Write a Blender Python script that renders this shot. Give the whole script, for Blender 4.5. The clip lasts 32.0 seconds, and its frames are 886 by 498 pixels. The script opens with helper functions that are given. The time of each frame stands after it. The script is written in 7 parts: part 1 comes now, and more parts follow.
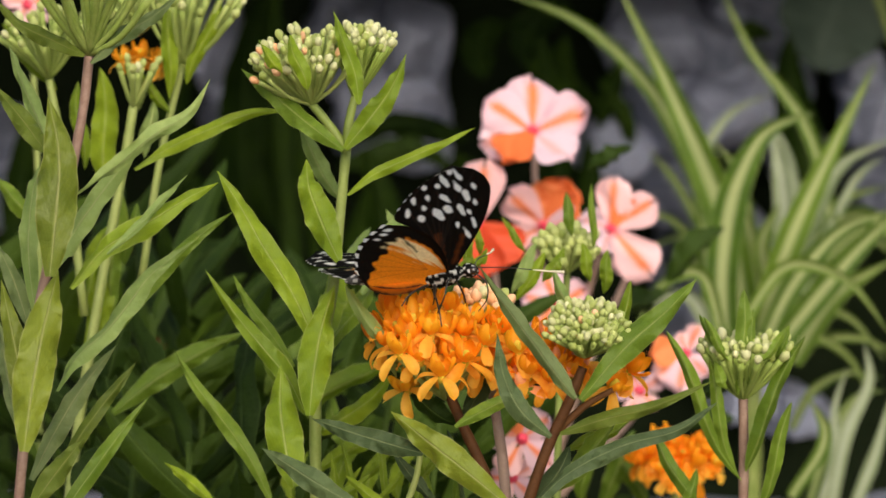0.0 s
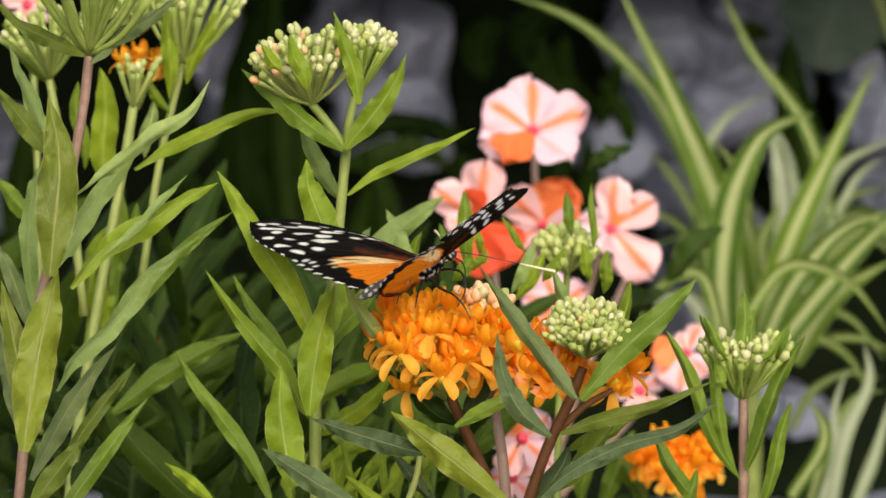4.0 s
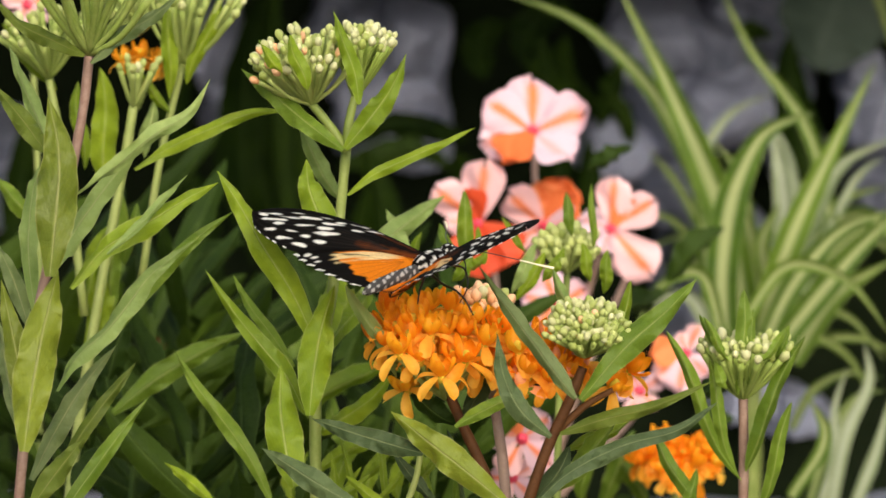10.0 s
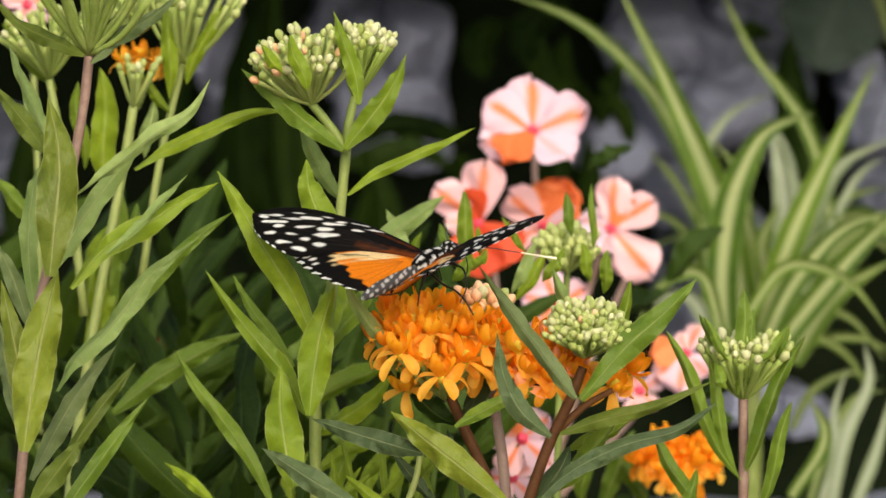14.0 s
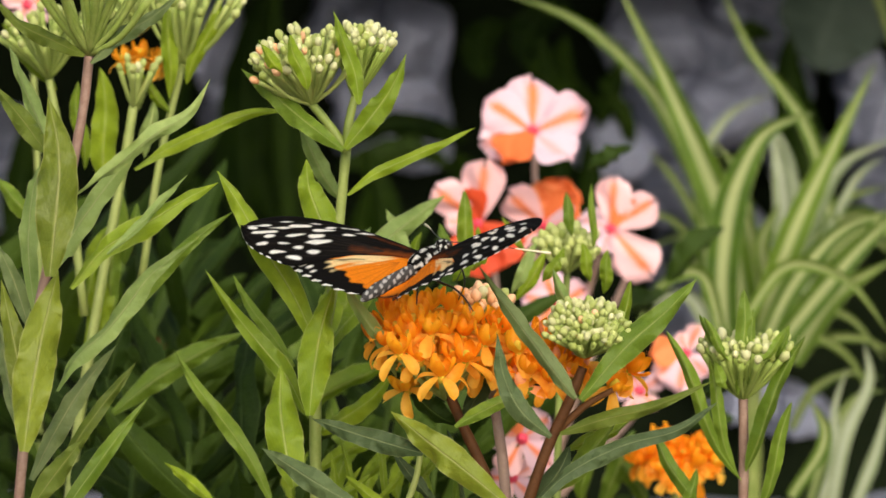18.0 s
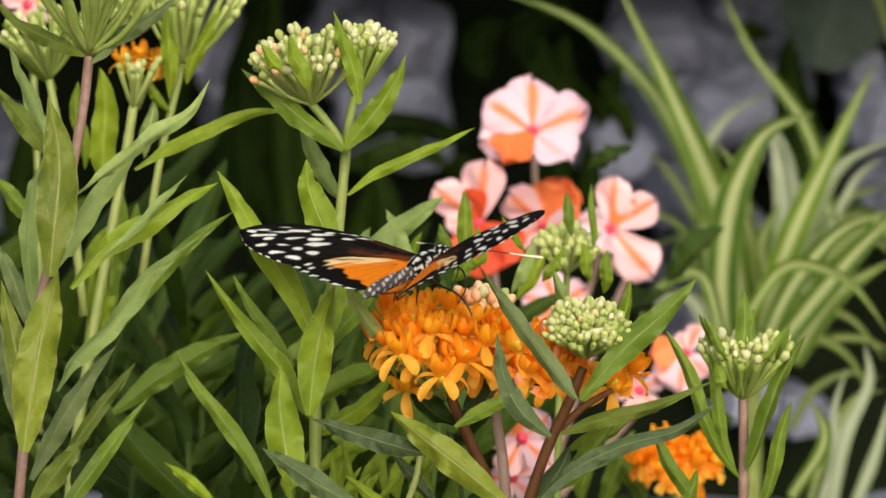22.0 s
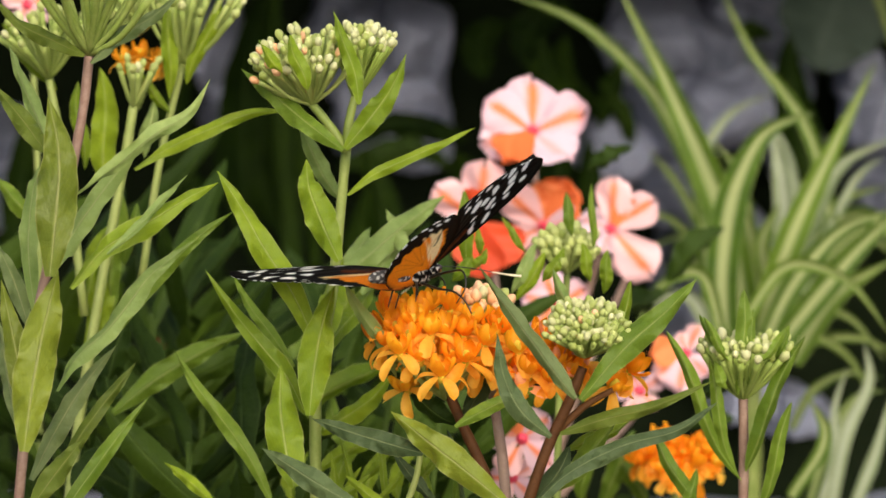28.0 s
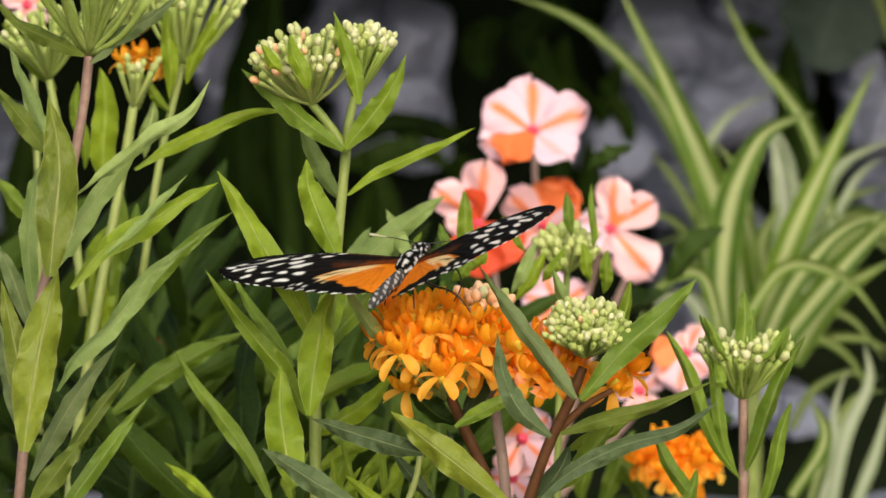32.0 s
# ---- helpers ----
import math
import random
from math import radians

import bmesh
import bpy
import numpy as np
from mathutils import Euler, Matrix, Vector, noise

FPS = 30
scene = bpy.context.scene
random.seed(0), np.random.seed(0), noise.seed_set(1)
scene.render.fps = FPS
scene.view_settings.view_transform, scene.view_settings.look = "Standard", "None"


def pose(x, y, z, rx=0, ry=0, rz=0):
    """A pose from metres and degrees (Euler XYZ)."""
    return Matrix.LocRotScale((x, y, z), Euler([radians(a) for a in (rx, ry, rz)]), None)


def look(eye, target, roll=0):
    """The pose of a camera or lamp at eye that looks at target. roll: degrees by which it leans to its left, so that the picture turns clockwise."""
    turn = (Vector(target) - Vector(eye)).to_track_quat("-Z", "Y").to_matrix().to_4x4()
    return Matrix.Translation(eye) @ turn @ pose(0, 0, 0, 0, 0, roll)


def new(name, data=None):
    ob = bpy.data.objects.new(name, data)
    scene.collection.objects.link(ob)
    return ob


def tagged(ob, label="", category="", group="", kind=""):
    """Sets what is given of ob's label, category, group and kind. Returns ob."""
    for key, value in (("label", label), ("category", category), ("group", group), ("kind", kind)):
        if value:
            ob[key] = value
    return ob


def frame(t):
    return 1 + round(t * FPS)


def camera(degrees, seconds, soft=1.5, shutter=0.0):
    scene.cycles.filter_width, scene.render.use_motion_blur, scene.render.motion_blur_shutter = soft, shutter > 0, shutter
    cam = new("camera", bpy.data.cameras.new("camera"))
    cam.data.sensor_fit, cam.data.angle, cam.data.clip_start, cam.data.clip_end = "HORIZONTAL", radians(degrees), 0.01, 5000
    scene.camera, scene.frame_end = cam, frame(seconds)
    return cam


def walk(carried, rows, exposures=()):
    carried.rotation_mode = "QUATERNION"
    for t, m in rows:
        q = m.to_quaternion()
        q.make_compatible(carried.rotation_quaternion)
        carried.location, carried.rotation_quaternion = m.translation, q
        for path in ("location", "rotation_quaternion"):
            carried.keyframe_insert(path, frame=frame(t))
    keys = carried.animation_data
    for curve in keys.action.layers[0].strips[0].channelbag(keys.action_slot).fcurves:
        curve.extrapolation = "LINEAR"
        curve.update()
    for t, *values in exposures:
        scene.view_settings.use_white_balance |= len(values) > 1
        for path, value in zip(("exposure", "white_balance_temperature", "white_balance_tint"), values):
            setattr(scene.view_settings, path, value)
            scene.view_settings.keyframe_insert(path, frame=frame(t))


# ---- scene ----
cam = camera(16.0, 32.0, soft=1.6)
cam.data.dof.use_dof = True
cam.data.dof.focus_distance = 0.775
cam.data.dof.aperture_fstop = 24.0
EYE = (0.0, 0.0, 0.62)
AIM = (0.0, 1.0, 0.62 - math.tan(radians(10.0)))
walk(cam, [(0.0, look(EYE, AIM)), (32.0, look(EYE, AIM))], exposures=[(0.0, 0.12), (1.5, 0.30), (32.0, 0.30)])

# ---- light: bright hazy sky, soft veiled sun behind the camera ----
world = bpy.data.worlds.new("sky")
scene.world = world
world.use_nodes = True
SUN_UP, SUN_ROUND = radians(37), radians(170)
sky = world.node_tree.nodes.new("ShaderNodeTexSky")
sky.sky_type, sky.sun_disc = "NISHITA", False
sky.sun_elevation, sky.sun_rotation = SUN_UP, SUN_ROUND
sky.air_density, sky.dust_density = 1.0, 5.0
back = world.node_tree.nodes["Background"]
back.inputs["Strength"].default_value = 0.165
world.node_tree.links.new(sky.outputs["Color"], back.inputs["Color"])
sun = new("sun", bpy.data.lights.new("sun", "SUN"))
sun.data.energy, sun.data.angle, sun.data.color = 2.35, radians(60), (1.0, 0.96, 0.88)
sun_from = Vector((math.sin(SUN_ROUND) * math.cos(SUN_UP), math.cos(SUN_ROUND) * math.cos(SUN_UP), math.sin(SUN_UP)))
sun.matrix_world = look(sun_from * 5, (0, 0, 0))


# ---- materials ----
def nodes_of(name, rough=0.6, spec=0.3):
    m = bpy.data.materials.new(name)
    m.use_nodes = True
    nt = m.node_tree
    b = nt.nodes["Principled BSDF"]
    b.inputs["Roughness"].default_value = rough
    b.inputs["Specular IOR Level"].default_value = spec
    return m, nt, b


def node(nt, kind, **values):
    n = nt.nodes.new(kind)
    for k, v in values.items():
        n.inputs[k].default_value = v
    return n


def ramp(nt, source, stops):
    r = nt.nodes.new("ShaderNodeValToRGB")
    nt.links.new(source, r.inputs["Fac"])
    el = r.color_ramp.elements
    el[0].position, el[0].color = stops[0][0], (*stops[0][1], 1)
    el[1].position, el[1].color = stops[-1][0], (*stops[-1][1], 1)
    for p, c in stops[1:-1]:
        e = el.new(p)
        e.color = (*c, 1)
    return r


def calc(nt, op, a, b=None, clamp=False):
    n = nt.nodes.new("ShaderNodeMath")
    n.operation, n.use_clamp = op, clamp
    for i, v in enumerate((a, b)):
        if v is None:
            continue
        if isinstance(v, (int, float)):
            n.inputs[i].default_value = v
        else:
            nt.links.new(v, n.inputs[i])
    return n.outputs[0]


def blend(nt, fac, a, b, how="MIX"):
    n = nt.nodes.new("ShaderNodeMix")
    n.data_type, n.blend_type = "RGBA", how
    for sock, v in ((n.inputs["Factor"], fac), (n.inputs["A"], a), (n.inputs["B"], b)):
        if isinstance(v, (int, float)):
            sock.default_value = v
        elif isinstance(v, tuple):
            sock.default_value = (*v, 1)
        else:
            nt.links.new(v, sock)
    return n.outputs["Result"]


def leaf_material(name, low, high, rib, rough=0.5, thin=0.3, spec=0.35, veins=1.0, stripes=False, pucker=0.0):
    """A leaf with a paler midrib, side veins in relief, blotches, and light coming through it."""
    m, nt, b = nodes_of(name, rough, spec)
    uv = nt.nodes.new("ShaderNodeUVMap")
    split = nt.nodes.new("ShaderNodeSeparateXYZ")
    nt.links.new(uv.outputs["UV"], split.inputs[0])
    across = calc(nt, "ABSOLUTE", calc(nt, "SUBTRACT", split.outputs["X"], 0.5))
    info = nt.nodes.new("ShaderNodeObjectInfo")
    pos = nt.nodes.new("ShaderNodeTexCoord")
    big = node(nt, "ShaderNodeTexNoise", Scale=70.0, Detail=3.0, Roughness=0.6)
    small = node(nt, "ShaderNodeTexNoise", Scale=900.0, Detail=3.0, Roughness=0.65)
    crinkle = node(nt, "ShaderNodeTexNoise", Scale=300.0, Detail=2.0, Roughness=0.5, Distortion=0.6)
    for n in (big, small, crinkle):
        nt.links.new(pos.outputs["Object"], n.inputs["Vector"])
    mix = calc(nt, "ADD", calc(nt, "MULTIPLY", big.outputs["Fac"], 0.7), calc(nt, "MULTIPLY", info.outputs["Random"], 0.45))
    mix = calc(nt, "ADD", mix, calc(nt, "MULTIPLY", small.outputs["Fac"], 0.35))
    r = ramp(nt, mix, [(0.42, low), (1.05, high)])
    col = r.outputs["Color"]
    if stripes:
        mask = calc(nt, "SUBTRACT", 1.0, calc(nt, "MULTIPLY", calc(nt, "SUBTRACT", across, 0.11), 8.0, True), True)
    else:
        mask = calc(nt, "SUBTRACT", 1.0, calc(nt, "MULTIPLY", across, 24.0), True)
    col = blend(nt, calc(nt, "MULTIPLY", mask, 0.85 if stripes else 0.8), col, rib)
    # side veins run forward from the rib
    phase = calc(nt, "SUBTRACT", calc(nt, "MULTIPLY", split.outputs["Y"], 46.0), calc(nt, "MULTIPLY", across, 34.0))
    phase = calc(nt, "ADD", phase, calc(nt, "MULTIPLY", big.outputs["Fac"], 9.0))
    vein = calc(nt, "POWER", calc(nt, "ABSOLUTE", calc(nt, "SINE", phase)), 6.0)
    if not stripes:
        col = blend(nt, calc(nt, "MULTIPLY", vein, 0.05 * veins), col, rib)
    rim = calc(nt, "MULTIPLY", calc(nt, "SUBTRACT", across, 0.465), 40.0, True)
    col = blend(nt, calc(nt, "MULTIPLY", rim, 0.5), col, rib)
    nt.links.new(col, b.inputs["Base Color"])
    height = calc(nt, "ADD", calc(nt, "MULTIPLY", crinkle.outputs["Fac"], 1.7), calc(nt, "ADD", calc(nt, "MULTIPLY", small.outputs["Fac"], 0.5), calc(nt, "MULTIPLY", mask, 0.8)))
    if pucker:
        cells = node(nt, "ShaderNodeTexVoronoi", Scale=420.0)
        cells.feature = "SMOOTH_F1"
        nt.links.new(pos.outputs["Object"], cells.inputs["Vector"])
        height = calc(nt, "SUBTRACT", height, calc(nt, "MULTIPLY", cells.outputs["Distance"], pucker))
        col = blend(nt, calc(nt, "MULTIPLY", cells.outputs["Distance"], 0.5, True), col, low)
        nt.links.new(col, b.inputs["Base Color"])
    bump = node(nt, "ShaderNodeBump", Strength=0.55, Distance=0.0008)
    nt.links.new(height, bump.inputs["Height"])
    nt.links.new(bump.outputs["Normal"], b.inputs["Normal"])
    trans = nt.nodes.new("ShaderNodeBsdfTranslucent")
    nt.links.new(blend(nt, 0.5, col, (high[0] * 1.2, high[1] * 1.15, high[2] * 0.5)), trans.inputs["Color"])
    mixs = node(nt, "ShaderNodeMixShader", Fac=thin)
    nt.links.new(b.outputs[0], mixs.inputs[1])
    nt.links.new(trans.outputs[0], mixs.inputs[2])
    nt.links.new(mixs.outputs[0], nt.nodes["Material Output"].inputs["Surface"])
    return m


def speckled(name, low, high, scale, rough=0.6, bump=0.2, thin=0.0, spec=0.3, relief=0.0005):
    m, nt, b = nodes_of(name, rough, spec)
    pos = nt.nodes.new("ShaderNodeTexCoord")
    info = nt.nodes.new("ShaderNodeObjectInfo")
    a = node(nt, "ShaderNodeTexNoise", Scale=scale, Detail=4.0, Roughness=0.6)
    c = node(nt, "ShaderNodeTexNoise", Scale=scale * 9, Detail=3.0, Roughness=0.6)
    for n in (a, c):
        nt.links.new(pos.outputs["Object"], n.inputs["Vector"])
    f = calc(nt, "ADD", calc(nt, "MULTIPLY", a.outputs["Fac"], 0.8), calc(nt, "MULTIPLY", c.outputs["Fac"], 0.35))
    f = calc(nt, "ADD", f, calc(nt, "MULTIPLY", calc(nt, "SUBTRACT", info.outputs["Random"], 0.5), 0.5))
    col = ramp(nt, f, [(0.3, low), (0.85, high)]).outputs["Color"]
    nt.links.new(col, b.inputs["Base Color"])
    bn = node(nt, "ShaderNodeBump", Strength=bump, Distance=relief)
    nt.links.new(f, bn.inputs["Height"])
    nt.links.new(bn.outputs["Normal"], b.inputs["Normal"])
    if thin:
        t = nt.nodes.new("ShaderNodeBsdfTranslucent")
        nt.links.new(col, t.inputs["Color"])
        mixs = node(nt, "ShaderNodeMixShader", Fac=thin)
        nt.links.new(b.outputs[0], mixs.inputs[1])
        nt.links.new(t.outputs[0], mixs.inputs[2])
        nt.links.new(mixs.outputs[0], nt.nodes["Material Output"].inputs["Surface"])
    return m


FRESH = leaf_material("leaf_fresh", (0.096, 0.158, 0.005), (0.258, 0.350, 0.014), (0.42, 0.44, 0.15), thin=0.38, pucker=0.5, spec=0.25)
PALE = leaf_material("leaf_underside", (0.12, 0.190, 0.036), (0.29, 0.375, 0.108), (0.36, 0.36, 0.16), rough=0.6, pucker=0.5)
GREEN = leaf_material("leaf_green", (0.066, 0.118, 0.007), (0.174, 0.260, 0.022), (0.34, 0.38, 0.12), pucker=0.8, spec=0.25)
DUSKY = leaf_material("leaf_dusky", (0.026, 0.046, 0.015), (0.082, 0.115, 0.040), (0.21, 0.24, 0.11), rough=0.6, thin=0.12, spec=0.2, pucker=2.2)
SAGE = leaf_material("leaf_sage", (0.062, 0.096, 0.022), (0.160, 0.208, 0.068), (0.30, 0.30, 0.13), rough=0.6, pucker=0.5)
MOSS = leaf_material("leaf_moss", (0.050, 0.076, 0.006), (0.128, 0.168, 0.020), (0.24, 0.24, 0.07), rough=0.55, pucker=0.9, spec=0.2)
OLIVE = leaf_material("leaf_olive", (0.092, 0.124, 0.006), (0.212, 0.260, 0.016), (0.40, 0.39, 0.16), pucker=0.6, thin=0.32)
# near-black leaf green: the shade before the stones put into the colour
DARK_SHADE = leaf_material("leaf_dark_shade", (0.003, 0.009, 0.0006), (0.016, 0.032, 0.002), (0.02, 0.035, 0.006), rough=0.65, thin=0.2, spec=0.06)
# leaf greens again, darkened to carry the undergrowth's shade in the colour
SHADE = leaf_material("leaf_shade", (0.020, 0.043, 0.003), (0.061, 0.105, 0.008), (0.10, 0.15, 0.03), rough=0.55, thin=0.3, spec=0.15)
DEEP_SHADE = leaf_material("leaf_deep_shade", (0.005, 0.014, 0.001), (0.028, 0.055, 0.005), (0.07, 0.11, 0.025), rough=0.6, thin=0.25, spec=0.12)
STRIPED = leaf_material("leaf_striped", (0.035, 0.080, 0.006), (0.10, 0.17, 0.014), (0.36, 0.40, 0.17), rough=0.5, spec=0.12, stripes=True)
WHITISH = leaf_material("leaf_whitish", (0.12, 0.17, 0.07), (0.28, 0.33, 0.19), (0.40, 0.43, 0.31), rough=0.5, spec=0.15, stripes=True)
BROAD = leaf_material("leaf_broad", (0.040, 0.062, 0.045), (0.078, 0.108, 0.080), (0.10, 0.13, 0.10), rough=0.5, spec=0.15, thin=0.1)
TONES = {"fresh": FRESH, "pale": PALE, "green": GREEN, "dusky": DUSKY, "olive": OLIVE, "deep": DEEP_SHADE, "shade": SHADE, "sage": SAGE, "moss": MOSS, "dark": DARK_SHADE}
STEM_GREEN = speckled("stem_green", (0.14, 0.19, 0.03), (0.27, 0.31, 0.09), 120, 0.5, thin=0.0)
# stem green darkened likewise, shade put into the colour
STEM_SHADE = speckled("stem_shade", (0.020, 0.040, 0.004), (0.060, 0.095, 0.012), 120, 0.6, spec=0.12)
STEM_MAUVE = speckled("stem_mauve", (0.17, 0.10, 0.07), (0.34, 0.24, 0.19), 150, 0.55)
STEM_BROWN = speckled("stem_brown", (0.036, 0.013, 0.004), (0.100, 0.042, 0.013), 150, 0.6, spec=0.12)
PEDICEL = speckled("pedicel", (0.25, 0.34, 0.06), (0.44, 0.50, 0.16), 200, 0.55, thin=0.3)
BUD = speckled("bud_green", (0.37, 0.44, 0.10), (0.62, 0.66, 0.27), 260, 0.55, thin=0.4)
BUD_WHITE = speckled("bud_cream", (0.56, 0.58, 0.26), (0.78, 0.77, 0.48), 260, 0.55, thin=0.4)
BUD_PEACH = speckled("bud_peach", (0.62, 0.30, 0.13), (0.80, 0.50, 0.28), 260, 0.5)
PETAL_ORANGE = speckled("petal_orange", (0.95, 0.36, 0.012), (0.98, 0.58, 0.07), 180, 0.5, thin=0.60, bump=0.3)
HOOD_ORANGE = speckled("hood_orange", (0.95, 0.30, 0.006), (0.98, 0.53, 0.022), 180, 0.45, thin=0.60)
WAIST = speckled("floret_waist", (0.55, 0.45, 0.03), (0.80, 0.60, 0.06), 200, 0.5, thin=0.2)
PETAL_PEACH = speckled("petal_peach", (0.78, 0.28, 0.10), (0.85, 0.42, 0.20), 180, 0.5, thin=0.25)
SOIL = speckled("soil", (0.030, 0.024, 0.017), (0.115, 0.090, 0.064), 14, 0.9, 0.8, relief=0.02)
STONE = speckled("stone", (0.100, 0.111, 0.152), (0.41, 0.44, 0.57), 22, 0.75, 0.8, relief=0.01)
# near-black backing of the bank, coloured as the shade behind the stones
BANK_SHADE = speckled("bank_shade", (0.003, 0.006, 0.002), (0.009, 0.013, 0.006), 9, 0.95, 0.8, spec=0.03, relief=0.01)


def impatiens_material(name, field, between, band):
    """Petal: white-pink field with an orange band along the middle and a magenta throat."""
    m, nt, b = nodes_of(name, 0.5, 0.3)
    uv = nt.nodes.new("ShaderNodeUVMap")
    split = nt.nodes.new("ShaderNodeSeparateXYZ")
    nt.links.new(uv.outputs["UV"], split.inputs[0])
    pos = nt.nodes.new("ShaderNodeTexCoord")
    info = nt.nodes.new("ShaderNodeObjectInfo")
    n = node(nt, "ShaderNodeTexNoise", Scale=90.0, Detail=3.0, Roughness=0.6)
    nt.links.new(pos.outputs["Object"], n.inputs["Vector"])
    wob = calc(nt, "MULTIPLY", calc(nt, "SUBTRACT", n.outputs["Fac"], 0.5), 0.25)
    mid = calc(nt, "ADD", 0.5, calc(nt, "MULTIPLY", calc(nt, "SUBTRACT", info.outputs["Random"], 0.5), 0.12))
    d = calc(nt, "ADD", calc(nt, "ABSOLUTE", calc(nt, "SUBTRACT", split.outputs["X"], mid)), wob)
    side = ramp(nt, d, [(0.05, band), (0.11, between), (0.19, field)])
    fade = calc(nt, "MULTIPLY", calc(nt, "SUBTRACT", info.outputs["Random"], 0.45), 0.7, True)
    throat = calc(nt, "SUBTRACT", 1.0, calc(nt, "MULTIPLY", split.outputs["Y"], 5.5), True)
    col = blend(nt, throat, blend(nt, fade, side.outputs["Color"], field), (0.75, 0.07, 0.12))
    nt.links.new(col, b.inputs["Base Color"])
    bump = node(nt, "ShaderNodeBump", Strength=0.2, Distance=0.0006)
    nt.links.new(n.outputs["Fac"], bump.inputs["Height"])
    nt.links.new(bump.outputs["Normal"], b.inputs["Normal"])
    t = nt.nodes.new("ShaderNodeBsdfTranslucent")
    nt.links.new(col, t.inputs["Color"])
    mixs = node(nt, "ShaderNodeMixShader", Fac=0.25)
    nt.links.new(b.outputs[0], mixs.inputs[1])
    nt.links.new(t.outputs[0], mixs.inputs[2])
    nt.links.new(mixs.outputs[0], nt.nodes["Material Output"].inputs["Surface"])
    return m


PETAL_PINK = impatiens_material("petal_bicolour", (0.70, 0.46, 0.51), (0.76, 0.34, 0.28), (0.82, 0.19, 0.05))
PETAL_WHITE = impatiens_material("petal_white", (0.72, 0.52, 0.58), (0.72, 0.48, 0.52), (0.74, 0.38, 0.36))
PETAL_FLAME = speckled("petal_flame", (0.72, 0.15, 0.035), (0.86, 0.27, 0.09), 90, 0.5, thin=0.25)
PETAL_RED = speckled("petal_red", (0.40, 0.022, 0.006), (0.68, 0.09, 0.025), 90, 0.5, thin=0.25)
PETAL_CORAL = impatiens_material("petal_coral", (0.82, 0.50, 0.50), (0.82, 0.39, 0.33), (0.80, 0.21, 0.07))


# ---- mesh helpers ----
def to_mesh(name, verts, faces, mats, uvs=None, slots=None):
    me = bpy.data.meshes.new(name)
    me.from_pydata([tuple(v) for v in verts], [], faces)
    for m in mats:
        me.materials.append(m)
    if slots is not None:
        me.polygons.foreach_set("material_index", slots)
    me.polygons.foreach_set("use_smooth", [True] * len(faces))
    if uvs is not None:
        layer = me.uv_layers.new(name="UVMap")
        idx = np.empty(len(me.loops), dtype=np.int32)
        me.loops.foreach_get("vertex_index", idx)
        layer.data.foreach_set("uv", np.asarray(uvs, dtype=np.float32)[idx].ravel())
    me.update()
    return me


def child(name, me, parent, m=None, label=""):
    ob = new(name, me)
    ob.parent = parent
    if m is not None:
        ob.matrix_basis = m
    if label:
        ob["label"] = label
    return ob


def base_of(plant):
    """Where a plant's root stands in the world (its parts are given in world metres)."""
    return Vector(plant.location)


def plant_at(name, x, y, z, label, category, group=""):
    ob = new(name)
    ob.empty_display_size = 0.02
    ob.location = (x, y, z)
    return tagged(ob, label, category, group)


